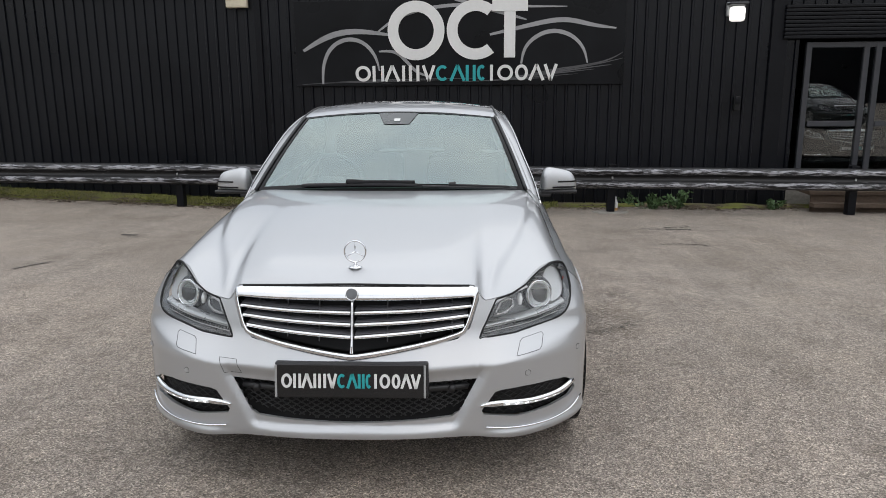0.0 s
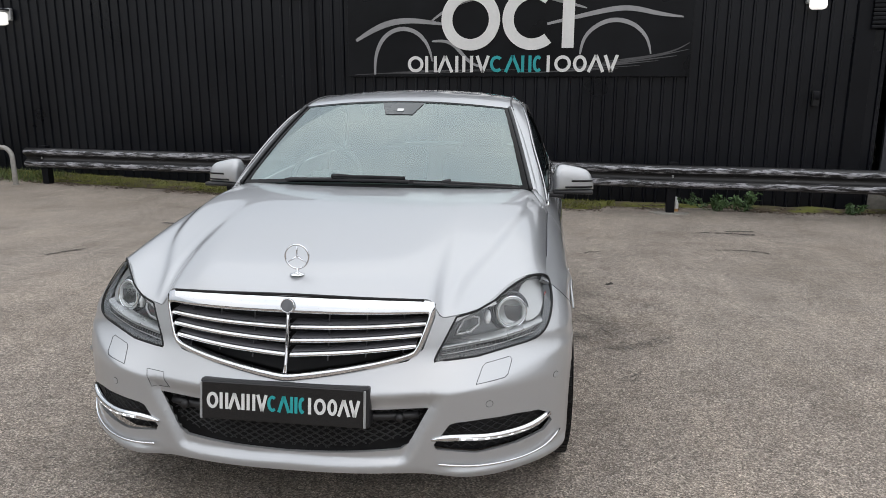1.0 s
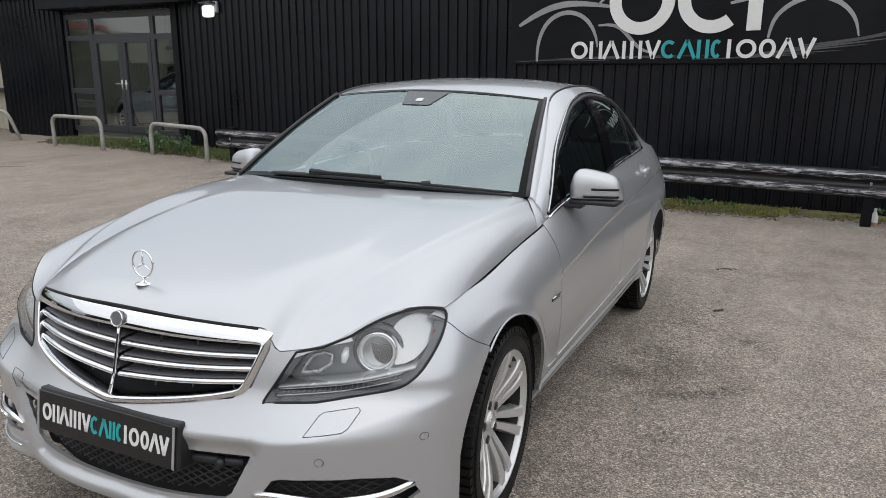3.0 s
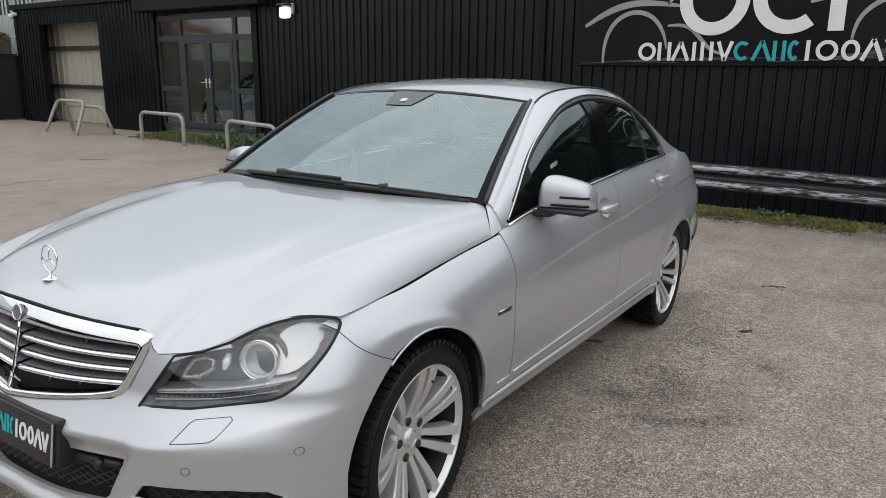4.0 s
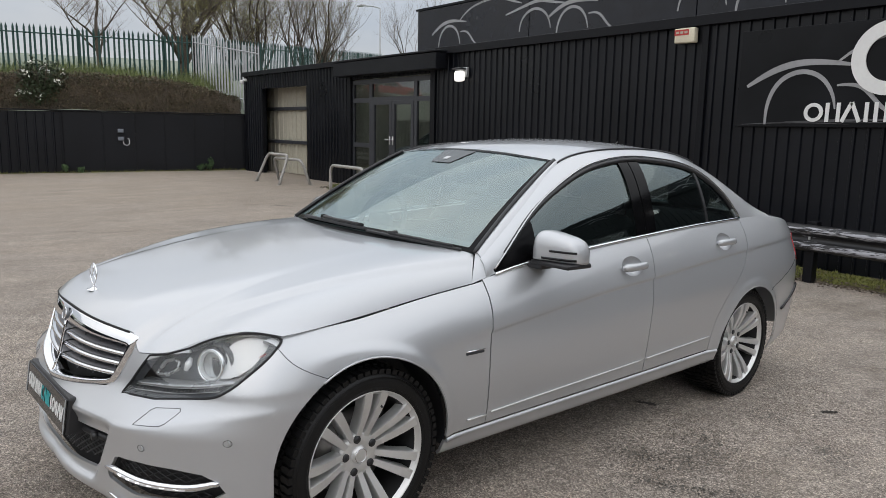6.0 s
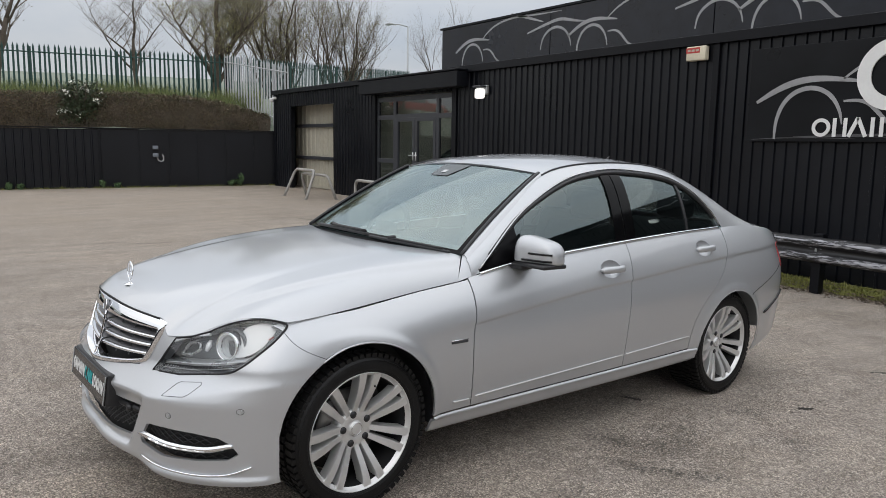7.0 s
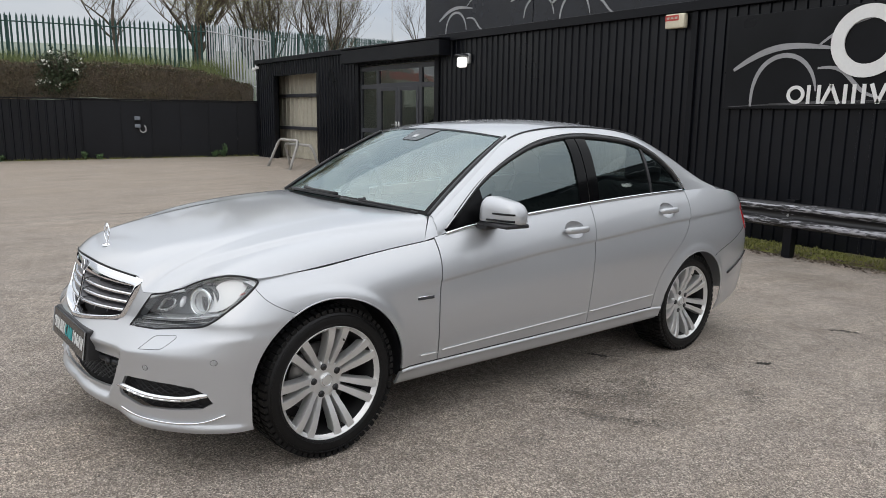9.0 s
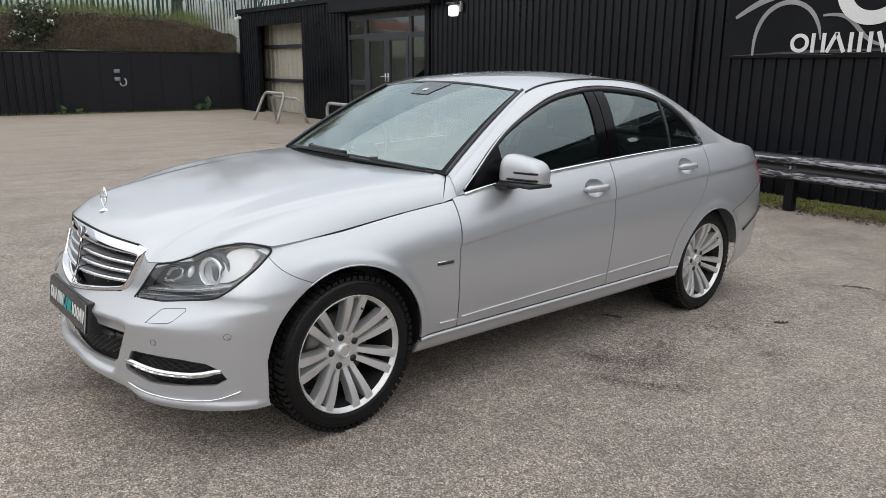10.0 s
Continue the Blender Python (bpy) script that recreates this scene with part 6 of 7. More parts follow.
for x in (-0.37, 0.37):
    seat(x, 1.42)
for x in (-0.40, 0.40):
    seat(x, 2.25, 0.62)
wheel_ring = tube([(-0.37 + 0.185 * math.cos(a), 0.93 + 0.185 * math.sin(a) * 0.35, 0.965 + 0.185 * math.sin(a) * 0.93) for a in lin(0, 2 * math.pi, 33)[:-1]], 0.016, 8, True)
steer = part("steering_wheel", wheel_ring, CABIN, car)
part("wheel_boss", boxed(-0.45, -0.29, 0.90, 0.96, 0.92, 1.02, 0.02), CABIN, steer)
part("interior_mirror", boxed(-0.12, 0.12, 1.06, 1.09, 1.255, 1.315, 0.012), CABIN, car)

# ---------------------------------------------------------------- fittings on the building
GLOW = bpy.data.materials.new("lamp glow")
GLOW.use_nodes = True
GLOW.node_tree.nodes["Principled BSDF"].inputs["Emission Color"].default_value = (1, 0.98, 0.92, 1)
GLOW.node_tree.nodes["Principled BSDF"].inputs["Emission Strength"].default_value = 0.75


def bulkhead(x, z):
    ob = thing("wall_lamp", "grey bulkhead lamp with a lit diffuser on the cladding", "lamp", "lamps on the wall")
    part("back_plate", boxed(x - 0.13, x + 0.13, WALL - 0.10, WALL - 0.022, z - 0.03, z + 0.17, 0.02), GALV, ob)
    b = boxed(x - 0.105, x + 0.105, WALL - 0.24, WALL - 0.10, z - 0.11, z + 0.10, 0.04)
    part("diffuser", b, GLOW, ob, "glowing white diffuser")
    part("hood", boxed(x - 0.135, x + 0.135, WALL - 0.27, WALL - 0.10, z + 0.118, z + 0.155, 0.015), FRAMEGREY, ob)
    return ob


bulkhead(-8.66, 2.49)
bulkhead(3.905, 2.53)
alarm = thing("alarm_box", "cream alarm bell box with a red top band", "alarm")
part("case", boxed(-3.74, -3.41, WALL - 0.13, WALL - 0.022, 2.735, 2.945, 0.015), material("cream plastic", (0.62, 0.57, 0.44), 0.5), alarm)
part("band", boxed(-3.735, -3.50, WALL - 0.134, WALL - 0.1315, 2.845, 2.925), material("red print", (0.42, 0.04, 0.035), 0.5), alarm, smooth=False)
for k in range(3):
    part("bar", boxed(-3.71 + k * 0.07, -3.66 + k * 0.07, WALL - 0.1365, WALL - 0.1345, 2.868, 2.90), CREAM, alarm, smooth=False)
keybox = thing("socket_box", "small black switch box on the cladding", "box")
part("case", boxed(3.99, 4.07, WALL - 0.10, WALL - 0.022, 1.15, 1.35, 0.01), SEAM, keybox)
part("lid", boxed(3.988, 4.072, WALL - 0.115, WALL - 0.102, 1.24, 1.34, 0.004), CLADTRIM, keybox)
spy = thing("security_camera", "small white dome camera at the annex corner", "camera")
part("bracket", boxed(-19.50, -19.42, WALL - 0.16, WALL - 0.046, 2.80, 2.88, 0.01), WHITE, spy)
part("dome", tube([(-19.46, WALL - 0.20, 2.84), (-19.46, WALL - 0.20, 2.79), (-19.46, WALL - 0.20, 2.74), (-19.46, WALL - 0.20, 2.71)], [0.06, 0.065, 0.05, 0.015], 16), WHITE, spy)
LIDGREY = material("blue-grey socket lid", (0.16, 0.18, 0.21), 0.5)
outlet = thing("power_outlet", "pair of grey weatherproof sockets on the boundary wall", "socket", m=FM)
for z in (0.95, 1.19):
    part("case", boxed(3.66, 3.84, -0.12, -0.03, z - 0.07, z + 0.06, 0.015), FRAMEGREY, outlet)
    part("lid", boxed(3.67, 3.83, -0.135, -0.122, z - 0.05, z + 0.055, 0.005), LIDGREY, outlet)
part("cable", tube([(3.70, -0.06, 0.89), (3.68, -0.07, 0.79), (3.60, -0.07, 0.74), (3.52, -0.07, 0.79), (3.51, -0.06, 0.90), (3.56, -0.06, 0.97)], 0.012), WHITE, outlet)

# ---------------------------------------------------------------- hoop stands
HOOP = material("dull grey hoop paint", (0.33, 0.32, 0.30), 0.55, 0.2, 0.25, 25, 3)


def hoop(x0, x1, y0, y1, top, lean=0.0, splay=0.0):
    z0, z1 = ground_z(x0, y0) - 0.06, ground_z(x1, y1) - 0.06
    r = 0.16
    L = math.hypot(x1 - x0, y1 - y0)
    pts = []
    for s_, z in [(0, 0.0), (0, 0.25), (0, top - r)] + [(r - r * math.cos(radians(a)), top - r + r * math.sin(radians(a))) for a in (22, 45, 68, 90)] + \
            [(L - r + r * math.sin(radians(a)), top - r + r * math.cos(radians(a))) for a in (0, 22, 45, 68, 90)] + [(L, 0.25), (L, 0.0)]:
        s_ += (L / 2 - s_) * splay * z / top
        k = s_ / L
        pts.append((x0 + (x1 - x0) * k, y0 + (y1 - y0) * k + lean * z, z0 + (z1 - z0) * k + z))
    ob = thing("hoop_stand", "grey painted steel hoop stand set in the tarmac", "hoop stand", "hoop stands along the verge")
    part("hoop", tube(pts, 0.037, 10), HOOP, ob)
    for x, y in ((x0, y0), (x1, y1)):
        part("foot", tube([(x, y, ground_z(x, y) - 0.01), (x, y, ground_z(x, y) + 0.012)], 0.06, 12), CONCRETE, ob)


hoop(-15.55, -14.05, 6.85, 6.80, 0.80, 0.42, 0.14)
hoop(-15.35, -13.60, 7.46, 7.48, 0.68, -0.30, 0.10)
hoop(-11.95, -10.50, 7.12, 7.12, 0.66)
hoop(-9.25, -7.80, 7.20, 7.12, 0.64)


# ---------------------------------------------------------------- plants
def leaf_material(name, colour, spread=0.35):
    m = material(name, colour, 0.6, 0, spread, 8, 1.2)
    p = m.node_tree.nodes["Principled BSDF"]
    geo, mr = m.node_tree.nodes.new("ShaderNodeNewGeometry"), m.node_tree.nodes.new("ShaderNodeMapRange")
    mr.inputs["To Min"].default_value, mr.inputs["To Max"].default_value = 0.55, 1.45
    sc = m.node_tree.nodes.new("ShaderNodeVectorMath")
    sc.operation = "SCALE"
    m.node_tree.links.new(geo.outputs["Random Per Island"], mr.inputs["Value"])
    src = p.inputs["Base Color"].links[0].from_socket
    m.node_tree.links.new(src, sc.inputs[0])
    m.node_tree.links.new(mr.outputs[0], sc.inputs["Scale"])
    m.node_tree.links.new(sc.outputs[0], p.inputs["Base Color"])
    return m


GRASS = leaf_material("verge grass", (0.085, 0.115, 0.033))
BANKGRASS = leaf_material("bank grass", (0.15, 0.18, 0.06))
MOSS = leaf_material("moss", (0.155, 0.160, 0.036))
WEED = leaf_material("weed leaf", (0.075, 0.135, 0.05))
HEDGEM = leaf_material("hedge leaf", (0.115, 0.085, 0.050), 0.35)
HEDGEG = leaf_material("hedge green leaf", (0.06, 0.07, 0.026))
BLOSSOM = leaf_material("white blossom", (0.75, 0.74, 0.68), 0.1)
BUSHLEAF = leaf_material("bush leaf", (0.035, 0.05, 0.02))
SPRING = leaf_material("young spring leaf", (0.235, 0.225, 0.085))
BARK = material("bark", (0.075, 0.06, 0.045), 0.9, 0, 0.35, 18, 2, bump=0.01)
TWIG = material("twig", (0.15, 0.122, 0.095), 0.9, 0, 0.3, 18, 2)
rnd = random.Random(7)


def leaves(places, size, mat, name, label="", category="", flat=0.0):
    """Many small folded leaves in one mesh."""
    vs, fs = [], []
    for (x, y, z) in places:
        s_ = size * rnd.uniform(0.6, 1.3)
        a, b = rnd.uniform(0, 2 * math.pi), rnd.uniform(-1.2, 1.2) * (1 - flat)
        d = Vector((math.cos(a) * math.cos(b), math.sin(a) * math.cos(b), math.sin(b)))
        n = Vector((rnd.uniform(-1, 1), rnd.uniform(-1, 1), rnd.uniform(-0.2, 1)))
        w = d.cross(n)
        w = w.normalized() if w.length > 1e-3 else Vector((0, 0, 1))
        p = Vector((x, y, z))
        k = len(vs)
        vs += [p, p + d * s_ * 0.5 + w * s_ * 0.28, p + d * s_, p + d * s_ * 0.5 - w * s_ * 0.28]
        fs += [(k, k + 1, k + 2), (k, k + 2, k + 3)]
    me = bpy.data.meshes.new(name)
    me.from_pydata([tuple(v) for v in vs], [], fs)
    me.materials.append(mat)
    ob = new(name, me)
    return tagged(ob, label, category, kind="stuff") if label else ob


def blades(places, height, mat, name, label, category):
    vs, fs = [], []
    for (x, y, z) in places:
        h = height * rnd.uniform(0.4, 1.3)
        a = rnd.uniform(0, 2 * math.pi)
        lx, ly = rnd.uniform(-0.5, 0.5) * h, rnd.uniform(-0.5, 0.5) * h
        w = 0.006 + 0.004 * rnd.random()
        k = len(vs)
        vs += [(x - w * math.cos(a), y - w * math.sin(a), z), (x + w * math.cos(a), y + w * math.sin(a), z), (x + lx, y + ly, z + h)]
        fs.append((k, k + 1, k + 2))
    me = bpy.data.meshes.new(name)
    me.from_pydata(vs, [], fs)
    me.materials.append(mat)
    return tagged(new(name, me), label, category, kind="stuff")


# mossy verge between tarmac and cladding
def verge_fn(x, v):
    edge = 7.62 + 0.16 * noise.noise((x * 0.9, 2, 5)) + 0.06 * noise.noise((x * 4, 2, 5))
    if x > 1.2:
        edge += 0.5
    y = edge + (WALL - 0.0 - edge) * v
    return (x, y, ground_z(x, y) + 0.004 + 0.04 * min(1, v * 4) + 0.02 * noise.noise((x * 3, y * 3, 1)))


def verge_material():
    m = material("verge soil and moss", (0.085, 0.066, 0.042), 0.95, 0, 0.3, 30, 2, bump=0.01)
    n, l = m.node_tree.nodes, m.node_tree.links
    p = n["Principled BSDF"]
    t, r, mix, tc = n.new("ShaderNodeTexNoise"), n.new("ShaderNodeValToRGB"), n.new("ShaderNodeMix"), n.new("ShaderNodeTexCoord")
    t.inputs["Scale"].default_value, t.inputs["Detail"].default_value = 3.0, 6
    r.color_ramp.elements[0].position, r.color_ramp.elements[1].position = 0.42, 0.56
    mix.data_type = "RGBA"
    l.new(tc.outputs["Object"], t.inputs["Vector"])
    l.new(t.outputs["Fac"], r.inputs["Fac"])
    l.new(r.outputs[0], mix.inputs[0])
    l.new(p.inputs["Base Color"].links[0].from_socket, mix.inputs[6])
    mix.inputs[7].default_value = (0.13, 0.135, 0.028, 1)
    l.new(mix.outputs[2], p.inputs["Base Color"])
    return m


tagged(new("verge", mesh_of(grid(verge_fn, lin(-13.0, 14.0, 190), lin(0, 1, 8)), "verge", verge_material())), "mossy soil verge along the foot of the cladding", "verge", kind="structure")
pl_ = []
for _ in range(16000):
    x = rnd.uniform(-13.0, 1.4)
    if noise.noise((x * 0.8, 3, 0)) + rnd.uniform(-0.35, 0.35) < -0.3:
        continue
    v = rnd.random() ** 1.5
    pl_.append(Vector(verge_fn(x, 0.04 + 0.9 * v)))
blades(pl_, 0.032, MOSS, "verge_moss", "short yellow-green moss and grass on the verge", "moss")
pl_ = [Vector(verge_fn(rnd.uniform(-12.6, -7.6), rnd.random())) + Vector((0, rnd.uniform(-0.3, 0.0), 0)) for _ in range(3600)]
for p in pl_:
    p.z = max(p.z - 0.01, ground_z(p.x, p.y))
blades(pl_, 0.08, GRASS, "verge_grass", "tufts of green grass by the hoop stands", "grass")


def weed(x, y, r, h, n):
    z = ground_z(x, y)
    ob = thing("weed", "leafy green weed at the foot of the wall", "plant", "weeds along the walls")
    ob.location = (x, y, z)
    st = bmesh.new()
    pts = []
    for k in range(max(4, n // 30)):
        a, t = rnd.uniform(0, 6.28), rnd.uniform(0.2, 1)
        tip = Vector((r * t * math.cos(a), r * t * math.sin(a) * 0.6, h * rnd.uniform(0.5, 1)))
        tube([(0.1 * tip.x, 0.1 * tip.y, -0.02), tip * 0.6 + Vector((0, 0, 0.02)), tip], [0.006, 0.004, 0.002], 5, bm=st)
        for _ in range(55):
            q = tip * rnd.uniform(0.35, 1.0)
            pts.append((q.x + rnd.uniform(-0.03, 0.03), q.y + rnd.uniform(-0.03, 0.03), q.z + rnd.uniform(-0.02, 0.03)))
    part("stems", st, WEED, ob)
    lv = leaves(pts, 0.06, WEED, "leaves")
    lv.parent = ob


weed(2.75, 7.95, 0.55, 0.22, 300)
weed(3.15, 7.95, 0.25, 0.28, 200)
weed(-9.6, 7.45, 0.5, 0.42, 300)
weed(-8.9, 7.6, 0.4, 0.36, 240)
weed(0.35, 8.0, 0.4, 0.10, 150)
weed(4.6, 8.05, 0.2, 0.12, 120)
for s_, h in ((1.15, 0.38), (1.45, 0.22), (4.9, 0.15), (5.3, 0.28), (7.6, 0.15), (7.9, 0.25), (9.4, 0.2)):
    w = FM @ Vector((s_, -0.18, 0))
    weed(w.x, w.y, h * 0.8, h, 150)
pl_ = []
for _ in range(2600):
    w = FM @ Vector((rnd.uniform(0, 23), -0.06 - 0.22 * rnd.random() ** 2, 0))
    pl_.append(Vector((w.x, w.y, ground_z(w.x, w.y))))
blades(pl_, 0.07, MOSS, "wall_foot_grass", "dry grass and moss at the foot of the boundary wall", "grass")


LITTER = leaf_material("brown litter", (0.11, 0.085, 0.06), 0.4)
pl_ = []
for _ in range(9000):
    x = rnd.uniform(-13.0, 5.0)
    e_ = Vector(verge_fn(x, 0.0))
    if noise.noise((x * 1.3, 8, 0)) + rnd.uniform(-0.3, 0.3) > -0.1:
        y = e_.y + rnd.gauss(-0.06, 0.11)
        pl_.append((x, y, ground_z(x, y) + (0.006 if y < e_.y else 0.035)))
leaves(pl_, 0.035, LITTER, "leaf_litter", "loose brown leaf litter and grit along the verge edge", "litter", 0.85)


# bank, hedge and palisade
def bank_z(s_, d):
    up = spl((0, 1.70), (0.8, 1.78), (2.2, 2.75), (4, 3.0), (9, 3.1), (40, 5.4), (130, 13.5), (220, 15.0), (400, 9.0))
    return up(d) + 0.12 * noise.noise((s_ * 0.3, d * 0.3, 9))


def bank_fn(s_, v):
    d0 = 0.10 + max(0.0, -s_) * 0.45
    d = d0 + 400 * v ** 3
    p = FM @ Vector((s_, d, 0))
    return (p.x, p.y, bank_z(s_, d - (d0 - 0.10)))


# distance haze is put into the pale grass colour
FIELD = material("hazed field grass", (0.19, 0.215, 0.165), 0.9, 0, 0.3, 0.8, 0.05)
tagged(new("bank", mesh_of(grid(bank_fn, lin(-320, -20, 16) + lin(-16, 40, 57) + lin(60, 320, 14), lin(0, 1, 60)), "bank", FIELD)), "grass bank and pale field rising beyond the yard", "bank", kind="structure")
# dark core sheet behind the leaves; the hedge's inner shade is its colour
core = bmesh.new()
hedge_top = spl((0, 0.50), (0.6, 0.62), (1.5, 0.82), (4, 1.0), (6, 1.02), (8.7, 0.92))
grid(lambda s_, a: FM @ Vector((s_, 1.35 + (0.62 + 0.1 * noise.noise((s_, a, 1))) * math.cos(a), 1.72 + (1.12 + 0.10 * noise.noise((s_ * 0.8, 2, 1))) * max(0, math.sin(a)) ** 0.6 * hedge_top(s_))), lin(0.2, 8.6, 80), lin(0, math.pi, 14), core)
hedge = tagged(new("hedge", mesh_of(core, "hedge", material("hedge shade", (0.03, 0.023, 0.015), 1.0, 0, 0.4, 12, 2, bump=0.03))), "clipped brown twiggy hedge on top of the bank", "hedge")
pts, gpts, sticks = [], [], []
for _ in range(34000):
    s_ = rnd.uniform(0.1, 8.7)
    hh = (1.14 + 0.10 * noise.noise((s_ * 0.8, 2, 1)) + 0.05 * noise.noise((s_ * 3.1, 7, 1))) * hedge_top(s_)
    if rnd.random() < 0.72:
        k = rnd.random()
        d_, h_ = 0.70 - 0.06 * rnd.random() + 0.22 * k ** 4, hh * k
    else:
        d_, h_ = rnd.uniform(0.75, 1.9), hh * rnd.uniform(0.96, 1.06)
        k = 1.0
    p = FM @ Vector((s_, d_ + 0.08 * noise.noise((s_ * 1.7, h_ * 3, 4)), 1.72 + h_))
    (gpts if rnd.random() < 0.10 + 0.30 * k ** 6 else pts).append(p)
for _ in range(9000):
    s_, k = rnd.uniform(0.1, 8.7), rnd.random()
    sticks.append(FM @ Vector((s_, 0.66 + 0.2 * k ** 4, 1.72 + 0.92 * k * hedge_top(s_))))
lv = leaves(pts, 0.060, HEDGEM, "foliage")
lv.parent = hedge
lv = leaves(gpts, 0.055, HEDGEG, "leaves")
lv.parent = hedge
vs, fs = [], []
for p in sticks:
    k, h_ = len(vs), rnd.uniform(0.12, 0.30)
    ex, ey = rnd.uniform(-0.08, 0.08), rnd.uniform(-0.08, 0.08)
    vs += [p, p + Vector((0.005, 0.004, 0)), p + Vector((ex, ey, h_))]
    fs.append((k, k + 1, k + 2))
me = bpy.data.meshes.new("brushwood")
me.from_pydata([tuple(v) for v in vs], [], fs)
me.materials.append(TWIG)
lv = new("brushwood", me)
lv.parent = hedge


pl_ = []
for _ in range(9000):
    s_, d_ = rnd.uniform(0.2, 9), rnd.uniform(1.9, 3.4)
    if noise.noise((s_ * 0.7, d_, 2)) > -0.15:
        w = FM @ Vector((s_, d_, 0))
        pl_.append(Vector((w.x, w.y, bank_z(s_, d_ - 0.0) - 0.02)))
blades(pl_, 0.44, BANKGRASS, "bank_grass", "rough green grass behind the hedge", "grass")


def blossom_bush(s_, d, r, h):
    c = FM @ Vector((s_, d, 1.72))
    ob = thing("flowering_bush", "dark bush with white blossom in the hedge", "bush")
    ob.location = c
    st = bmesh.new()
    for k in range(12):
        a = rnd.uniform(0, 6.28)
        tube([(0, 0, 0), (0.4 * r * math.cos(a), 0.4 * r * math.sin(a), 0.5 * h), (0.8 * r * math.cos(a), 0.8 * r * math.sin(a), h * rnd.uniform(0.6, 1))], [0.03, 0.02, 0.006], 5, bm=st)
    part("stems", st, BARK, ob)
    P, Q = [], []
    for _ in range(4200):
        a, e, k = rnd.uniform(0, 6.28), math.asin(rnd.uniform(-0.75, 1)), rnd.uniform(0.5, 1.0)
        k *= 0.8 + 0.35 * noise.noise((math.cos(a) * 1.5, math.sin(a) * 1.5, e * 2))
        p = (r * k * math.cos(a) * math.cos(e), r * k * math.sin(a) * math.cos(e), h * 0.45 + h * 0.6 * k * math.sin(e))
        P.append(p)
        if k > 0.62 and len(Q) < 34 * 9 and rnd.random() < 0.035:
            Q += [tuple(c + rnd.gauss(0, 0.035) for c in p) for _ in range(9)]
    lv = leaves(P, 0.09, BUSHLEAF, "leaves")
    lv.parent = ob
    lv = leaves(Q, 0.085, BLOSSOM, "blossom")
    lv.parent = ob


blossom_bush(5.95, 0.95, 0.95, 1.65)


def pale_mesh(h):
    bm = bmesh.new()
    w, t = 0.034, 0.012
    prof = [(-w, 0.006), (-w * 0.45, -t), (0, -t * 0.3), (w * 0.45, -t), (w, 0.006)]
    lo = [bm.verts.new((x, y, 0)) for x, y in prof]
    hi = [bm.verts.new((x, y, h - 0.13)) for x, y in prof]
    tip = bm.verts.new((0, 0.002, h))
    b0, b1, b2 = bm.verts.new((-w, 0.012, 0)), bm.verts.new((w, 0.012, 0)), None
    t0, t1 = bm.verts.new((-w, 0.012, h - 0.13)), bm.verts.new((w, 0.012, h - 0.13))
    for i in range(4):
        bm.faces.new((lo[i], lo[i + 1], hi[i + 1], hi[i]))
        bm.faces.new((hi[i], hi[i + 1], tip))
    bm.faces.new((b1, b0, t0, t1))
    bm.faces.new((t1, t0, tip))
    bm.faces.new((b0, lo[0], hi[0], t0))
    bm.faces.new((lo[4], b1, t1, hi[4]))
    bm.faces.new((hi[0], tip, t0))
    bm.faces.new((tip, hi[4], t1))
    return bm


def palisade(a, b, z0, z1, h, mat, label, pitch=0.155):
    """Upright steel pales with pointed heads on two rails."""
    ob = thing("palisade_fence", label, "fence")
    A, B = Vector(a), Vector(b)
    d = (B - A).to_2d()
    n = int(d.length / pitch)
    yaw = math.degrees(math.atan2(d.y, d.x))
    me = mesh_of(pale_mesh(h), "pale", mat, False)
    for k in range(n + 1):
        t = k / n
        p = new("pale", me)
        p.parent = ob
        p.matrix_basis = pose(A.x + d.x * t, A.y + d.y * t, z0 + (z1 - z0) * t + 0.01 * noise.noise((k * 0.9, 1, 1)), 0, rnd.uniform(-0.8, 0.8), yaw)
    for f in (0.16, 0.86):
        part("rail", tube([(A.x, A.y, z0 + h * f), (B.x, B.y, z1 + h * f)], 0.022, 4), mat, ob, smooth=False)
    for k in range(0, n + 1, 17):
        t = k / n
        part("post", boxed(A.x + d.x * t - 0.04, A.x + d.x * t + 0.04, A.y + d.y * t + 0.02, A.y + d.y * t + 0.08, z0 + (z1 - z0) * t - 0.3, z0 + (z1 - z0) * t + h - 0.12), mat, ob, smooth=False)


C0 = Vector((-23.3, 8.0, 0))
C1 = Vector((-25.9, -0.6, 0))
palisade(C1, C0, 2.52, 2.44, 2.1, GREENPAINT, "green painted steel palisade fence above the hedge")
C2 = Vector((-20.0, 9.0, 0))
palisade(C0, C2, 2.34, 1.80, 2.25, GALV, "bare galvanised palisade fence stepping down to the annex", 0.15)
palisade(C0, (-38.6, 26.0, 0), 2.34, 4.1, 2.2, GREENPAINT, "green palisade fence running on behind the annex", 0.155)


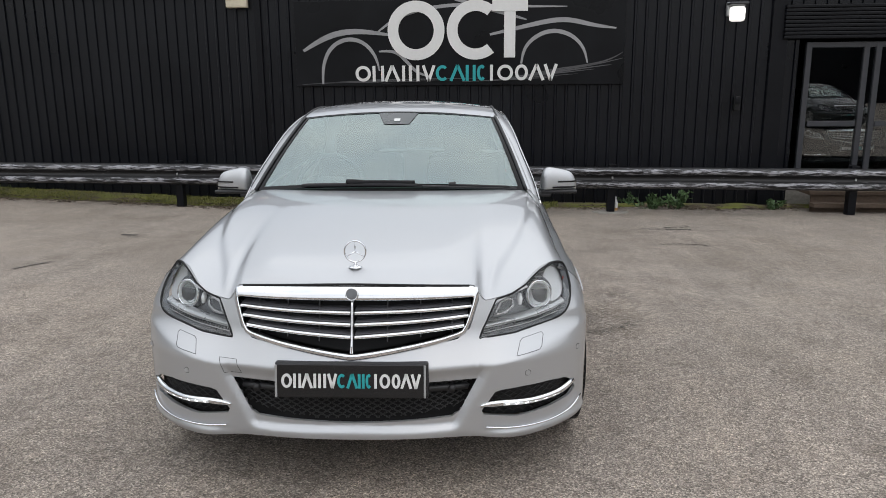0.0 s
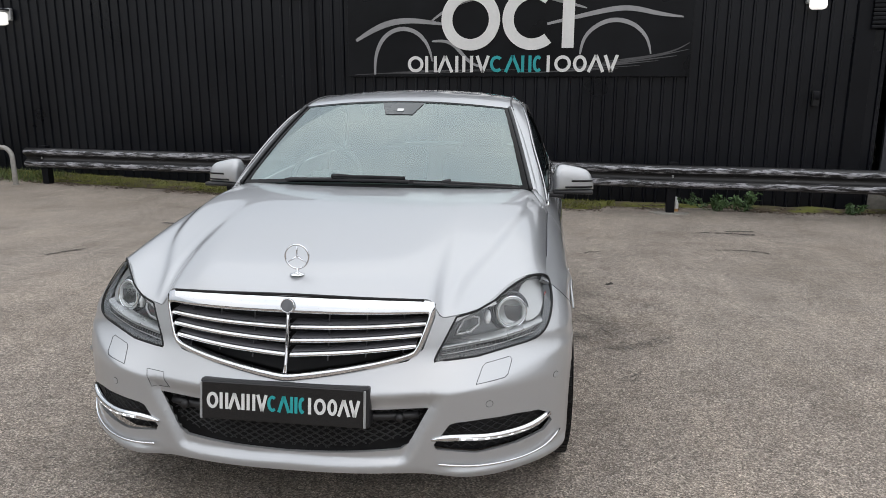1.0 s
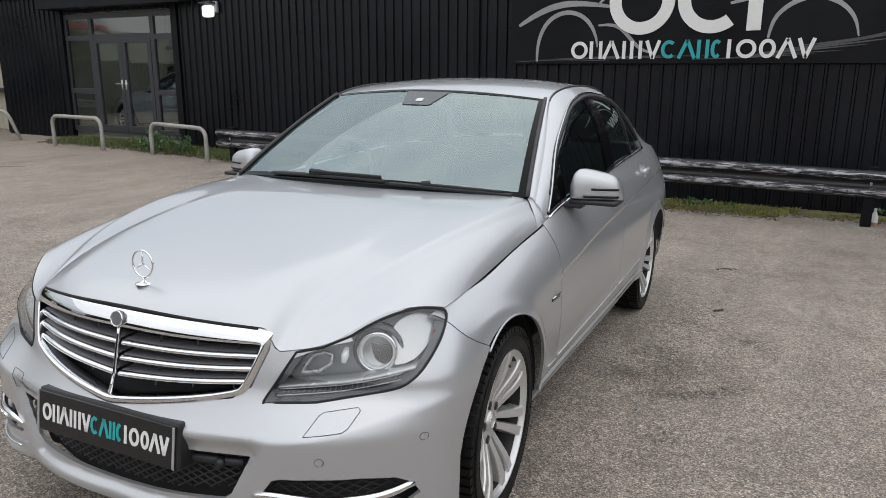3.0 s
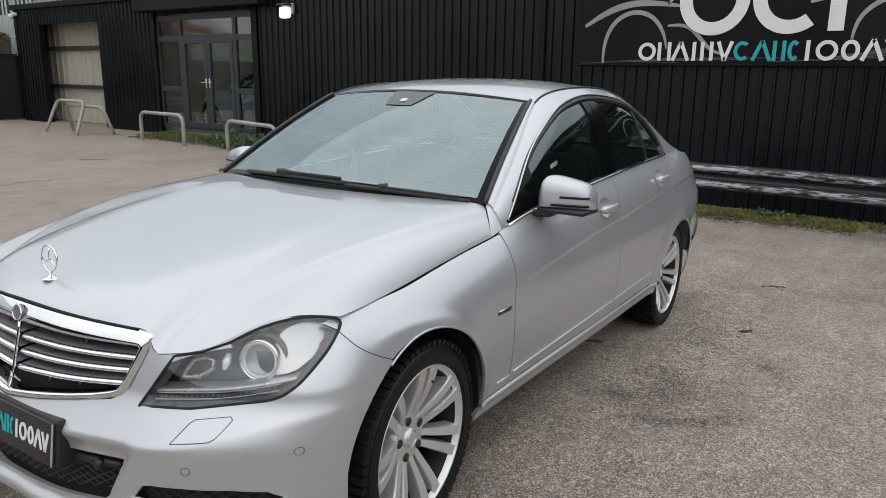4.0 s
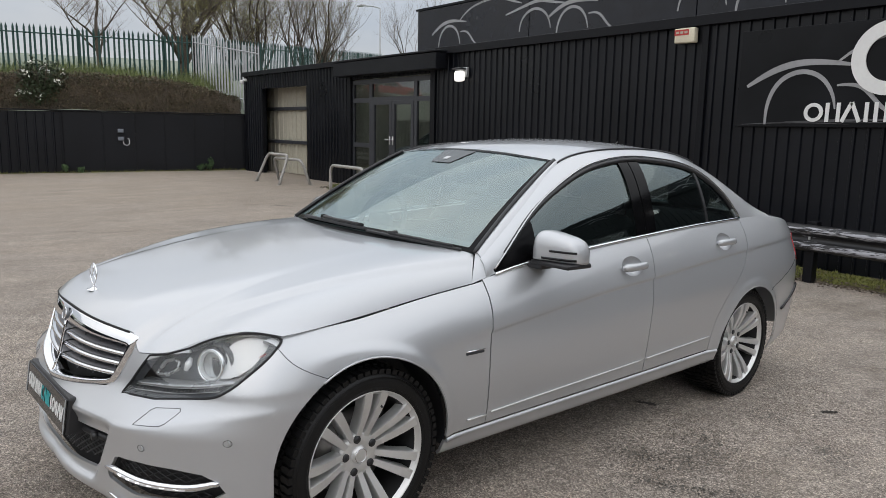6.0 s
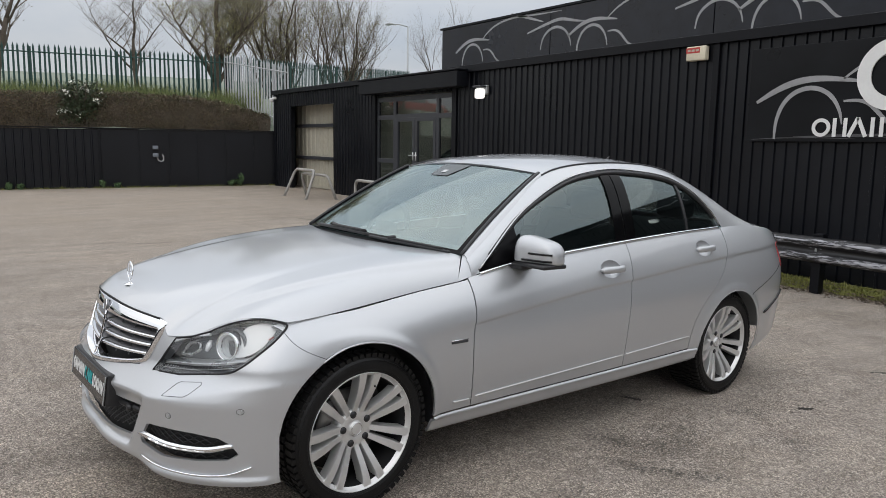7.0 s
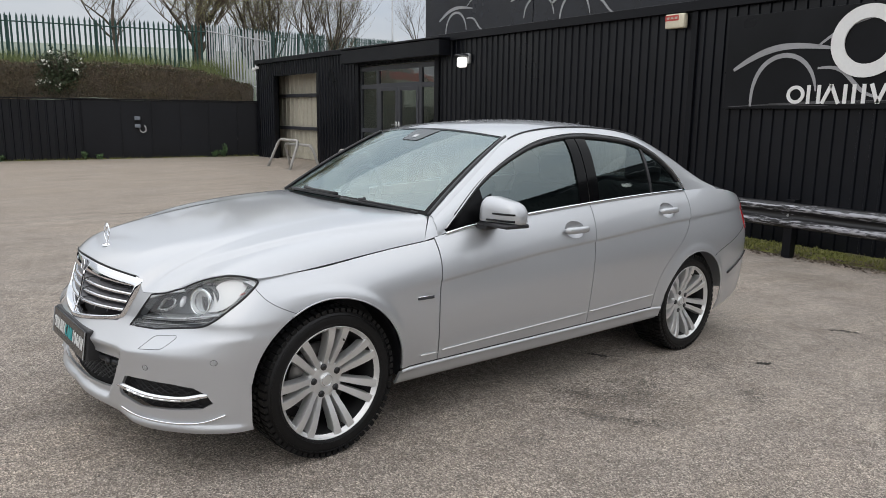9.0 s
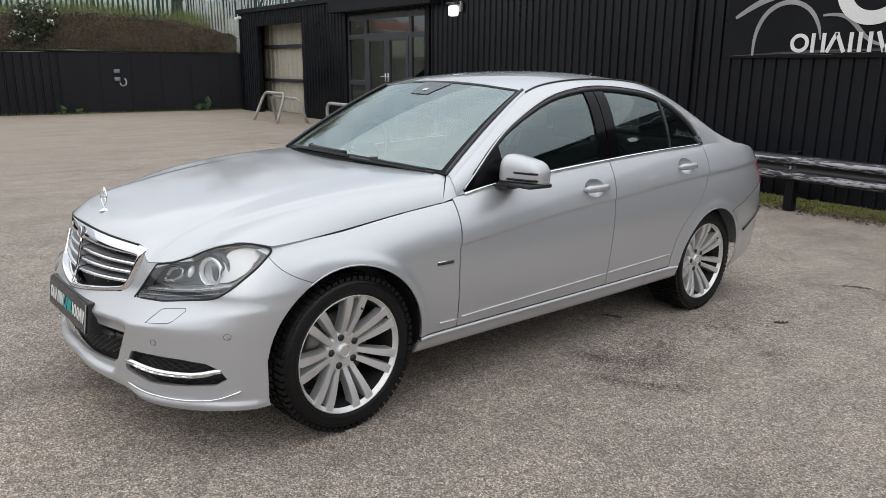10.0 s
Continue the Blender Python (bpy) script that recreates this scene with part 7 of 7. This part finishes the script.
# trees
def tree(x, y, z, height, girth, seed, label, leafy=0, spread=0.5, stems=1, forks=6, leaf=0.055, first=0.2, kids=3):
    r = random.Random(seed)
    ob = thing("tree", label, "tree")
    ob.location = (x, y, z)
    wood, fine = bmesh.new(), bmesh.new()
    tips = []

    def limb(p, d, length, rad, depth):
        n = 5 if depth < 2 else 3
        pts, rads = [p], [rad]
        for k in range(n):
            d = (d + Vector((r.uniform(-1, 1), r.uniform(-1, 1), r.uniform(-0.4, 0.9))) * (0.12 if depth == 0 else 0.2)).normalized()
            pts.append(pts[-1] + d * length / n)
            rads.append(rad * (1 - 0.55 * (k + 1) / n))
        tube(pts, rads, 7 if depth == 0 else (5 if depth < 2 else 3), bm=wood if depth < 2 else fine)
        if depth >= 2:
            tips.extend(pts[1:])
        if depth >= forks - 1 or rad < 0.0022:
            return
        for k in range(r.randint(kids, kids + 1) if depth < 3 else r.randint(2, 3)):
            t = r.uniform(first if depth == 0 else 0.3, 1.0)
            i = min(int(t * n), n - 1)
            q = pts[i] + (pts[i + 1] - pts[i]) * (t * n - i)
            a = r.uniform(0, 6.28)
            side = Vector((math.cos(a), math.sin(a), r.uniform(0.0, 0.6)))
            nd = (d * (1 - spread) + side * spread + Vector((0, 0, 0.25))).normalized()
            limb(q, nd, length * r.uniform(0.5, 0.72), rads[i] * r.uniform(0.45, 0.65), depth + 1)
        limb(pts[-1], d, length * 0.6, rads[-1], depth + 1)

    for k in range(stems):
        a = r.uniform(0, 6.28)
        lean = 0.0 if stems == 1 else 0.28
        limb(Vector((0.25 * math.cos(a) * (stems > 1), 0.25 * math.sin(a) * (stems > 1), -0.3)), Vector((lean * math.cos(a), lean * math.sin(a), 1)).normalized(), height * 0.5 * r.uniform(0.85, 1.1), girth * r.uniform(0.8, 1.1), 0)
    part("trunk", wood, BARK, ob)
    part("crown", fine, TWIG, ob)
    if leafy:
        P = []
        for _ in range(leafy):
            p = r.choice(tips)
            P.append((p.x + r.gauss(0, 0.12), p.y + r.gauss(0, 0.12), p.z + r.gauss(0, 0.12)))
        lv = leaves(P, leaf, SPRING, "leaves")
        lv.parent = ob


tree(-28.3, 1.2, 2.9, 6.6, 0.19, 3, "tall bare tree by the palisade", 500, 0.50, kids=4)
tree(-32.9, 7.2, 3.0, 6.8, 0.13, 11, "slender bare forked tree in the field", 0, 0.72, kids=4)
tree(-27.2, 8.9, 2.7, 6.8, 0.26, 5, "broad tree with young yellow-green leaves", 17000, 0.66, first=0.25, kids=5)
tree(-30.5, 13.2, 2.7, 6.8, 0.12, 8, "many-stemmed tree coming into leaf", 11000, 0.5, stems=7)
tree(-31.5, 16.8, 2.6, 6.6, 0.11, 21, "bare bushy tree behind the annex", 5000, 0.5, stems=7)
tree(-37.5, 27.9, 4.0, 7.0, 0.08, 14, "small bare tree beside the street lamp", 0, 0.5, stems=2)
mast = thing("street_lamp", "slim grey street lamp beyond the fence", "street lamp")
part("pole", tube([(-38.8, 26.0, 2.4), (-38.8, 26.0, 5.5), (-38.8, 26.0, 9.2)], [0.09, 0.07, 0.05], 8), GALV, mast)
part("arm", tube([(-38.8, 26.0, 9.2), (-39.2, 25.6, 9.35), (-39.7, 25.2, 9.38)], 0.04, 6), GALV, mast)
part("head", boxed(-40.1, -39.5, 25.0, 25.3, 9.34, 9.46, 0.03), GALV, mast)

# ---------------------------------------------------------------- marks on the tarmac
CRACK = material("tar crack", (0.06, 0.053, 0.046), 0.9, 0, 0.4, 30, 4)


def crack(points, width, seed):
    r = random.Random(seed)
    n = 40
    fx, fy = spl(*[(i, p[0]) for i, p in enumerate(points)]), spl(*[(i, p[1]) for i, p in enumerate(points)])
    bm = bmesh.new()
    a, b = [], []
    for t in lin(0, len(points) - 1, n):
        x, y = fx(t) + r.uniform(-0.02, 0.02), fy(t) + r.uniform(-0.02, 0.02)
        w = width * r.uniform(0.1, 1.0)
        a.append(bm.verts.new((x, y - w, ground_z(x, y - w) + 0.003)))
        b.append(bm.verts.new((x, y + w, ground_z(x, y + w) + 0.003)))
    for i in range(n - 1):
        bm.faces.new((a[i], a[i + 1], b[i + 1], b[i]))
    return tagged(new("tarmac_crack", mesh_of(bm, "tarmac_crack", CRACK, False)), "dark ragged crack in the tarmac", "crack", "cracks in the tarmac", kind="structure")


crack([(2.28, 5.85), (2.54, 5.83), (2.83, 5.79)], 0.050, 1)
crack([(2.55, 5.95), (2.70, 6.02), (2.88, 6.05)], 0.040, 11)
crack([(2.23, 4.69), (2.54, 4.71), (2.72, 4.62)], 0.022, 2)
crack([(-3.9, 4.89), (-3.8, 4.87), (-3.69, 4.88)], 0.05, 3)
crack([(-3.87, 2.95), (-3.8, 3.13), (-3.72, 3.27)], 0.04, 4)
crack([(-10.9, -1.6), (-10.7, 0.2), (-10.49, 1.74), (-10.34, 2.53), (-10.16, 3.37), (-10.04, 4.53)], 0.020, 5)
crack([(-8.2, 0.8), (-8.14, 1.19), (-7.96, 1.6), (-7.98, 2.13), (-7.84, 2.73)], 0.022, 6)
crack([(-8.29, 2.9), (-8.28, 3.05), (-8.26, 3.39)], 0.030, 12)
crack([(-10.1, 4.8), (-10.0, 4.9), (-9.71, 5.08)], 0.05, 13)
crack([(-17.3, 6.35), (-17.27, 6.42), (-17.06, 6.77)], 0.05, 14)
crack([(0.46, 2.10), (0.50, 2.12), (0.55, 2.14)], 0.018, 7)
crack([(1.12, 2.89), (1.145, 2.93), (1.17, 2.96)], 0.016, 9)
crack([(0.95, 4.20), (1.02, 4.28), (1.10, 4.30)], 0.02, 8)
STAINM = leaf_material("dark grit", (0.120, 0.107, 0.092), 0.3)


def stain(points, spread, n, label):
    """A scatter of dark grit bedded in the tarmac along a line."""
    fx, fy = spl(*[(i, p[0]) for i, p in enumerate(points)]), spl(*[(i, p[1]) for i, p in enumerate(points)])
    vs, fs = [], []
    for _ in range(int(n * 0.95)):
        t = rnd.uniform(0, len(points) - 1)
        x, y = fx(t) + rnd.gauss(0, spread * 1.5), fy(t) + rnd.gauss(0, spread * 1.5)
        r, k = rnd.uniform(0.002, 0.0065), len(vs)
        for q in range(5):
            a = q * 1.257 + rnd.uniform(-0.3, 0.3)
            px, py = x + r * math.cos(a), y + r * math.sin(a)
            vs.append((px, py, ground_z(px, py) + 0.0035))
        fs.append((k, k + 1, k + 2, k + 3, k + 4))
    me = bpy.data.meshes.new("grit")
    me.from_pydata(vs, [], fs)
    me.materials.append(STAINM)
    tagged(new("grit", me), label, "stain", kind="stuff")


stain([(0.93, 2.02), (1.04, 1.91), (1.08, 1.72), (1.04, 1.56), (0.93, 1.50), (0.80, 1.50)], 0.045, 800, "dark curved stain of grit on the tarmac")
stain([(1.00, 1.28), (1.14, 1.33), (1.25, 1.40), (1.36, 1.49), (1.47, 1.60)], 0.018, 260, "thin dark scuff on the tarmac")
stain([(1.10, 3.95), (1.12, 4.25), (1.08, 4.8), (0.96, 5.3)], 0.11, 750, "dark worn patch of tarmac")
stain([(0.91, 2.60), (1.0, 2.55), (1.08, 2.54)], 0.05, 220, "faint dark patch of tarmac")
stain([(1.36, 2.33), (1.42, 2.33), (1.48, 2.26)], 0.035, 130, "small faint smudge on the tarmac")
stain([(1.30, 4.1), (1.55, 4.25), (1.8, 4.35)], 0.05, 260, "thin dark wear mark on the tarmac")
stain([(2.0, 4.6), (2.3, 4.9), (2.7, 4.8)], 0.10, 260, "dark worn smudge on the tarmac")
stain([(1.0, 5.4), (1.6, 5.8), (2.2, 5.6)], 0.16, 420, "broad dark smudge of grit on the tarmac")
stain([(1.19, 0.84), (1.21, 0.90), (1.23, 0.95)], 0.02, 60, "small dark spot on the tarmac")

# other cars: one in the lobby, one on the higher ground, one across the yard
lobby_car = copy_thing(car, pose(-12.25, 9.95, 0.052, 0, 0, -90))
tagged(lobby_car, "silver saloon car standing inside the glazed lobby", "car")
REDPAINT = material("red car paint", (0.36, 0.02, 0.015), 0.3, 0.2, 0.05, 900, 0.8, coat=1.0, rough_spread=0.02)
far_car = copy_thing(car, pose(-41.4, -13.6, bank_z(22, 14) - 0.05, 0, 0, 33))
tagged(far_car, "red saloon car parked on the higher ground", "car")
for o in far_car.children_recursive:
    if o.type == "MESH" and o.data.materials[0] == PAINT:
        o.material_slots[0].link = "OBJECT"
        o.material_slots[0].material = REDPAINT
twin = copy_thing(car, pose(-20.2, -4.2, ground_z(-20, -4), 0, 0, 100))
tagged(twin, "silver saloon car parked across the yard", "car")
DARKPAINT = material("dark blue-black paint", (0.012, 0.016, 0.02), 0.3, 0.2, 0.05, 900, 0.8, coat=1.0, rough_spread=0.02)
for m_ in (pose(11.4, -5.2, ground_z(11, -5), 0, 0, 172), pose(6.3, 10.1, 0.052, 0, 0, 0)):
    other = copy_thing(car, m_)
    tagged(other, "dark saloon car parked on the open side of the yard" if m_.translation.y < 0 else "dark saloon car standing behind the shop window", "car")
    for o in other.children_recursive:
        if o.type == "MESH" and o.data.materials[0] == PAINT:
            o.material_slots[0].link = "OBJECT"
            o.material_slots[0].material = DARKPAINT
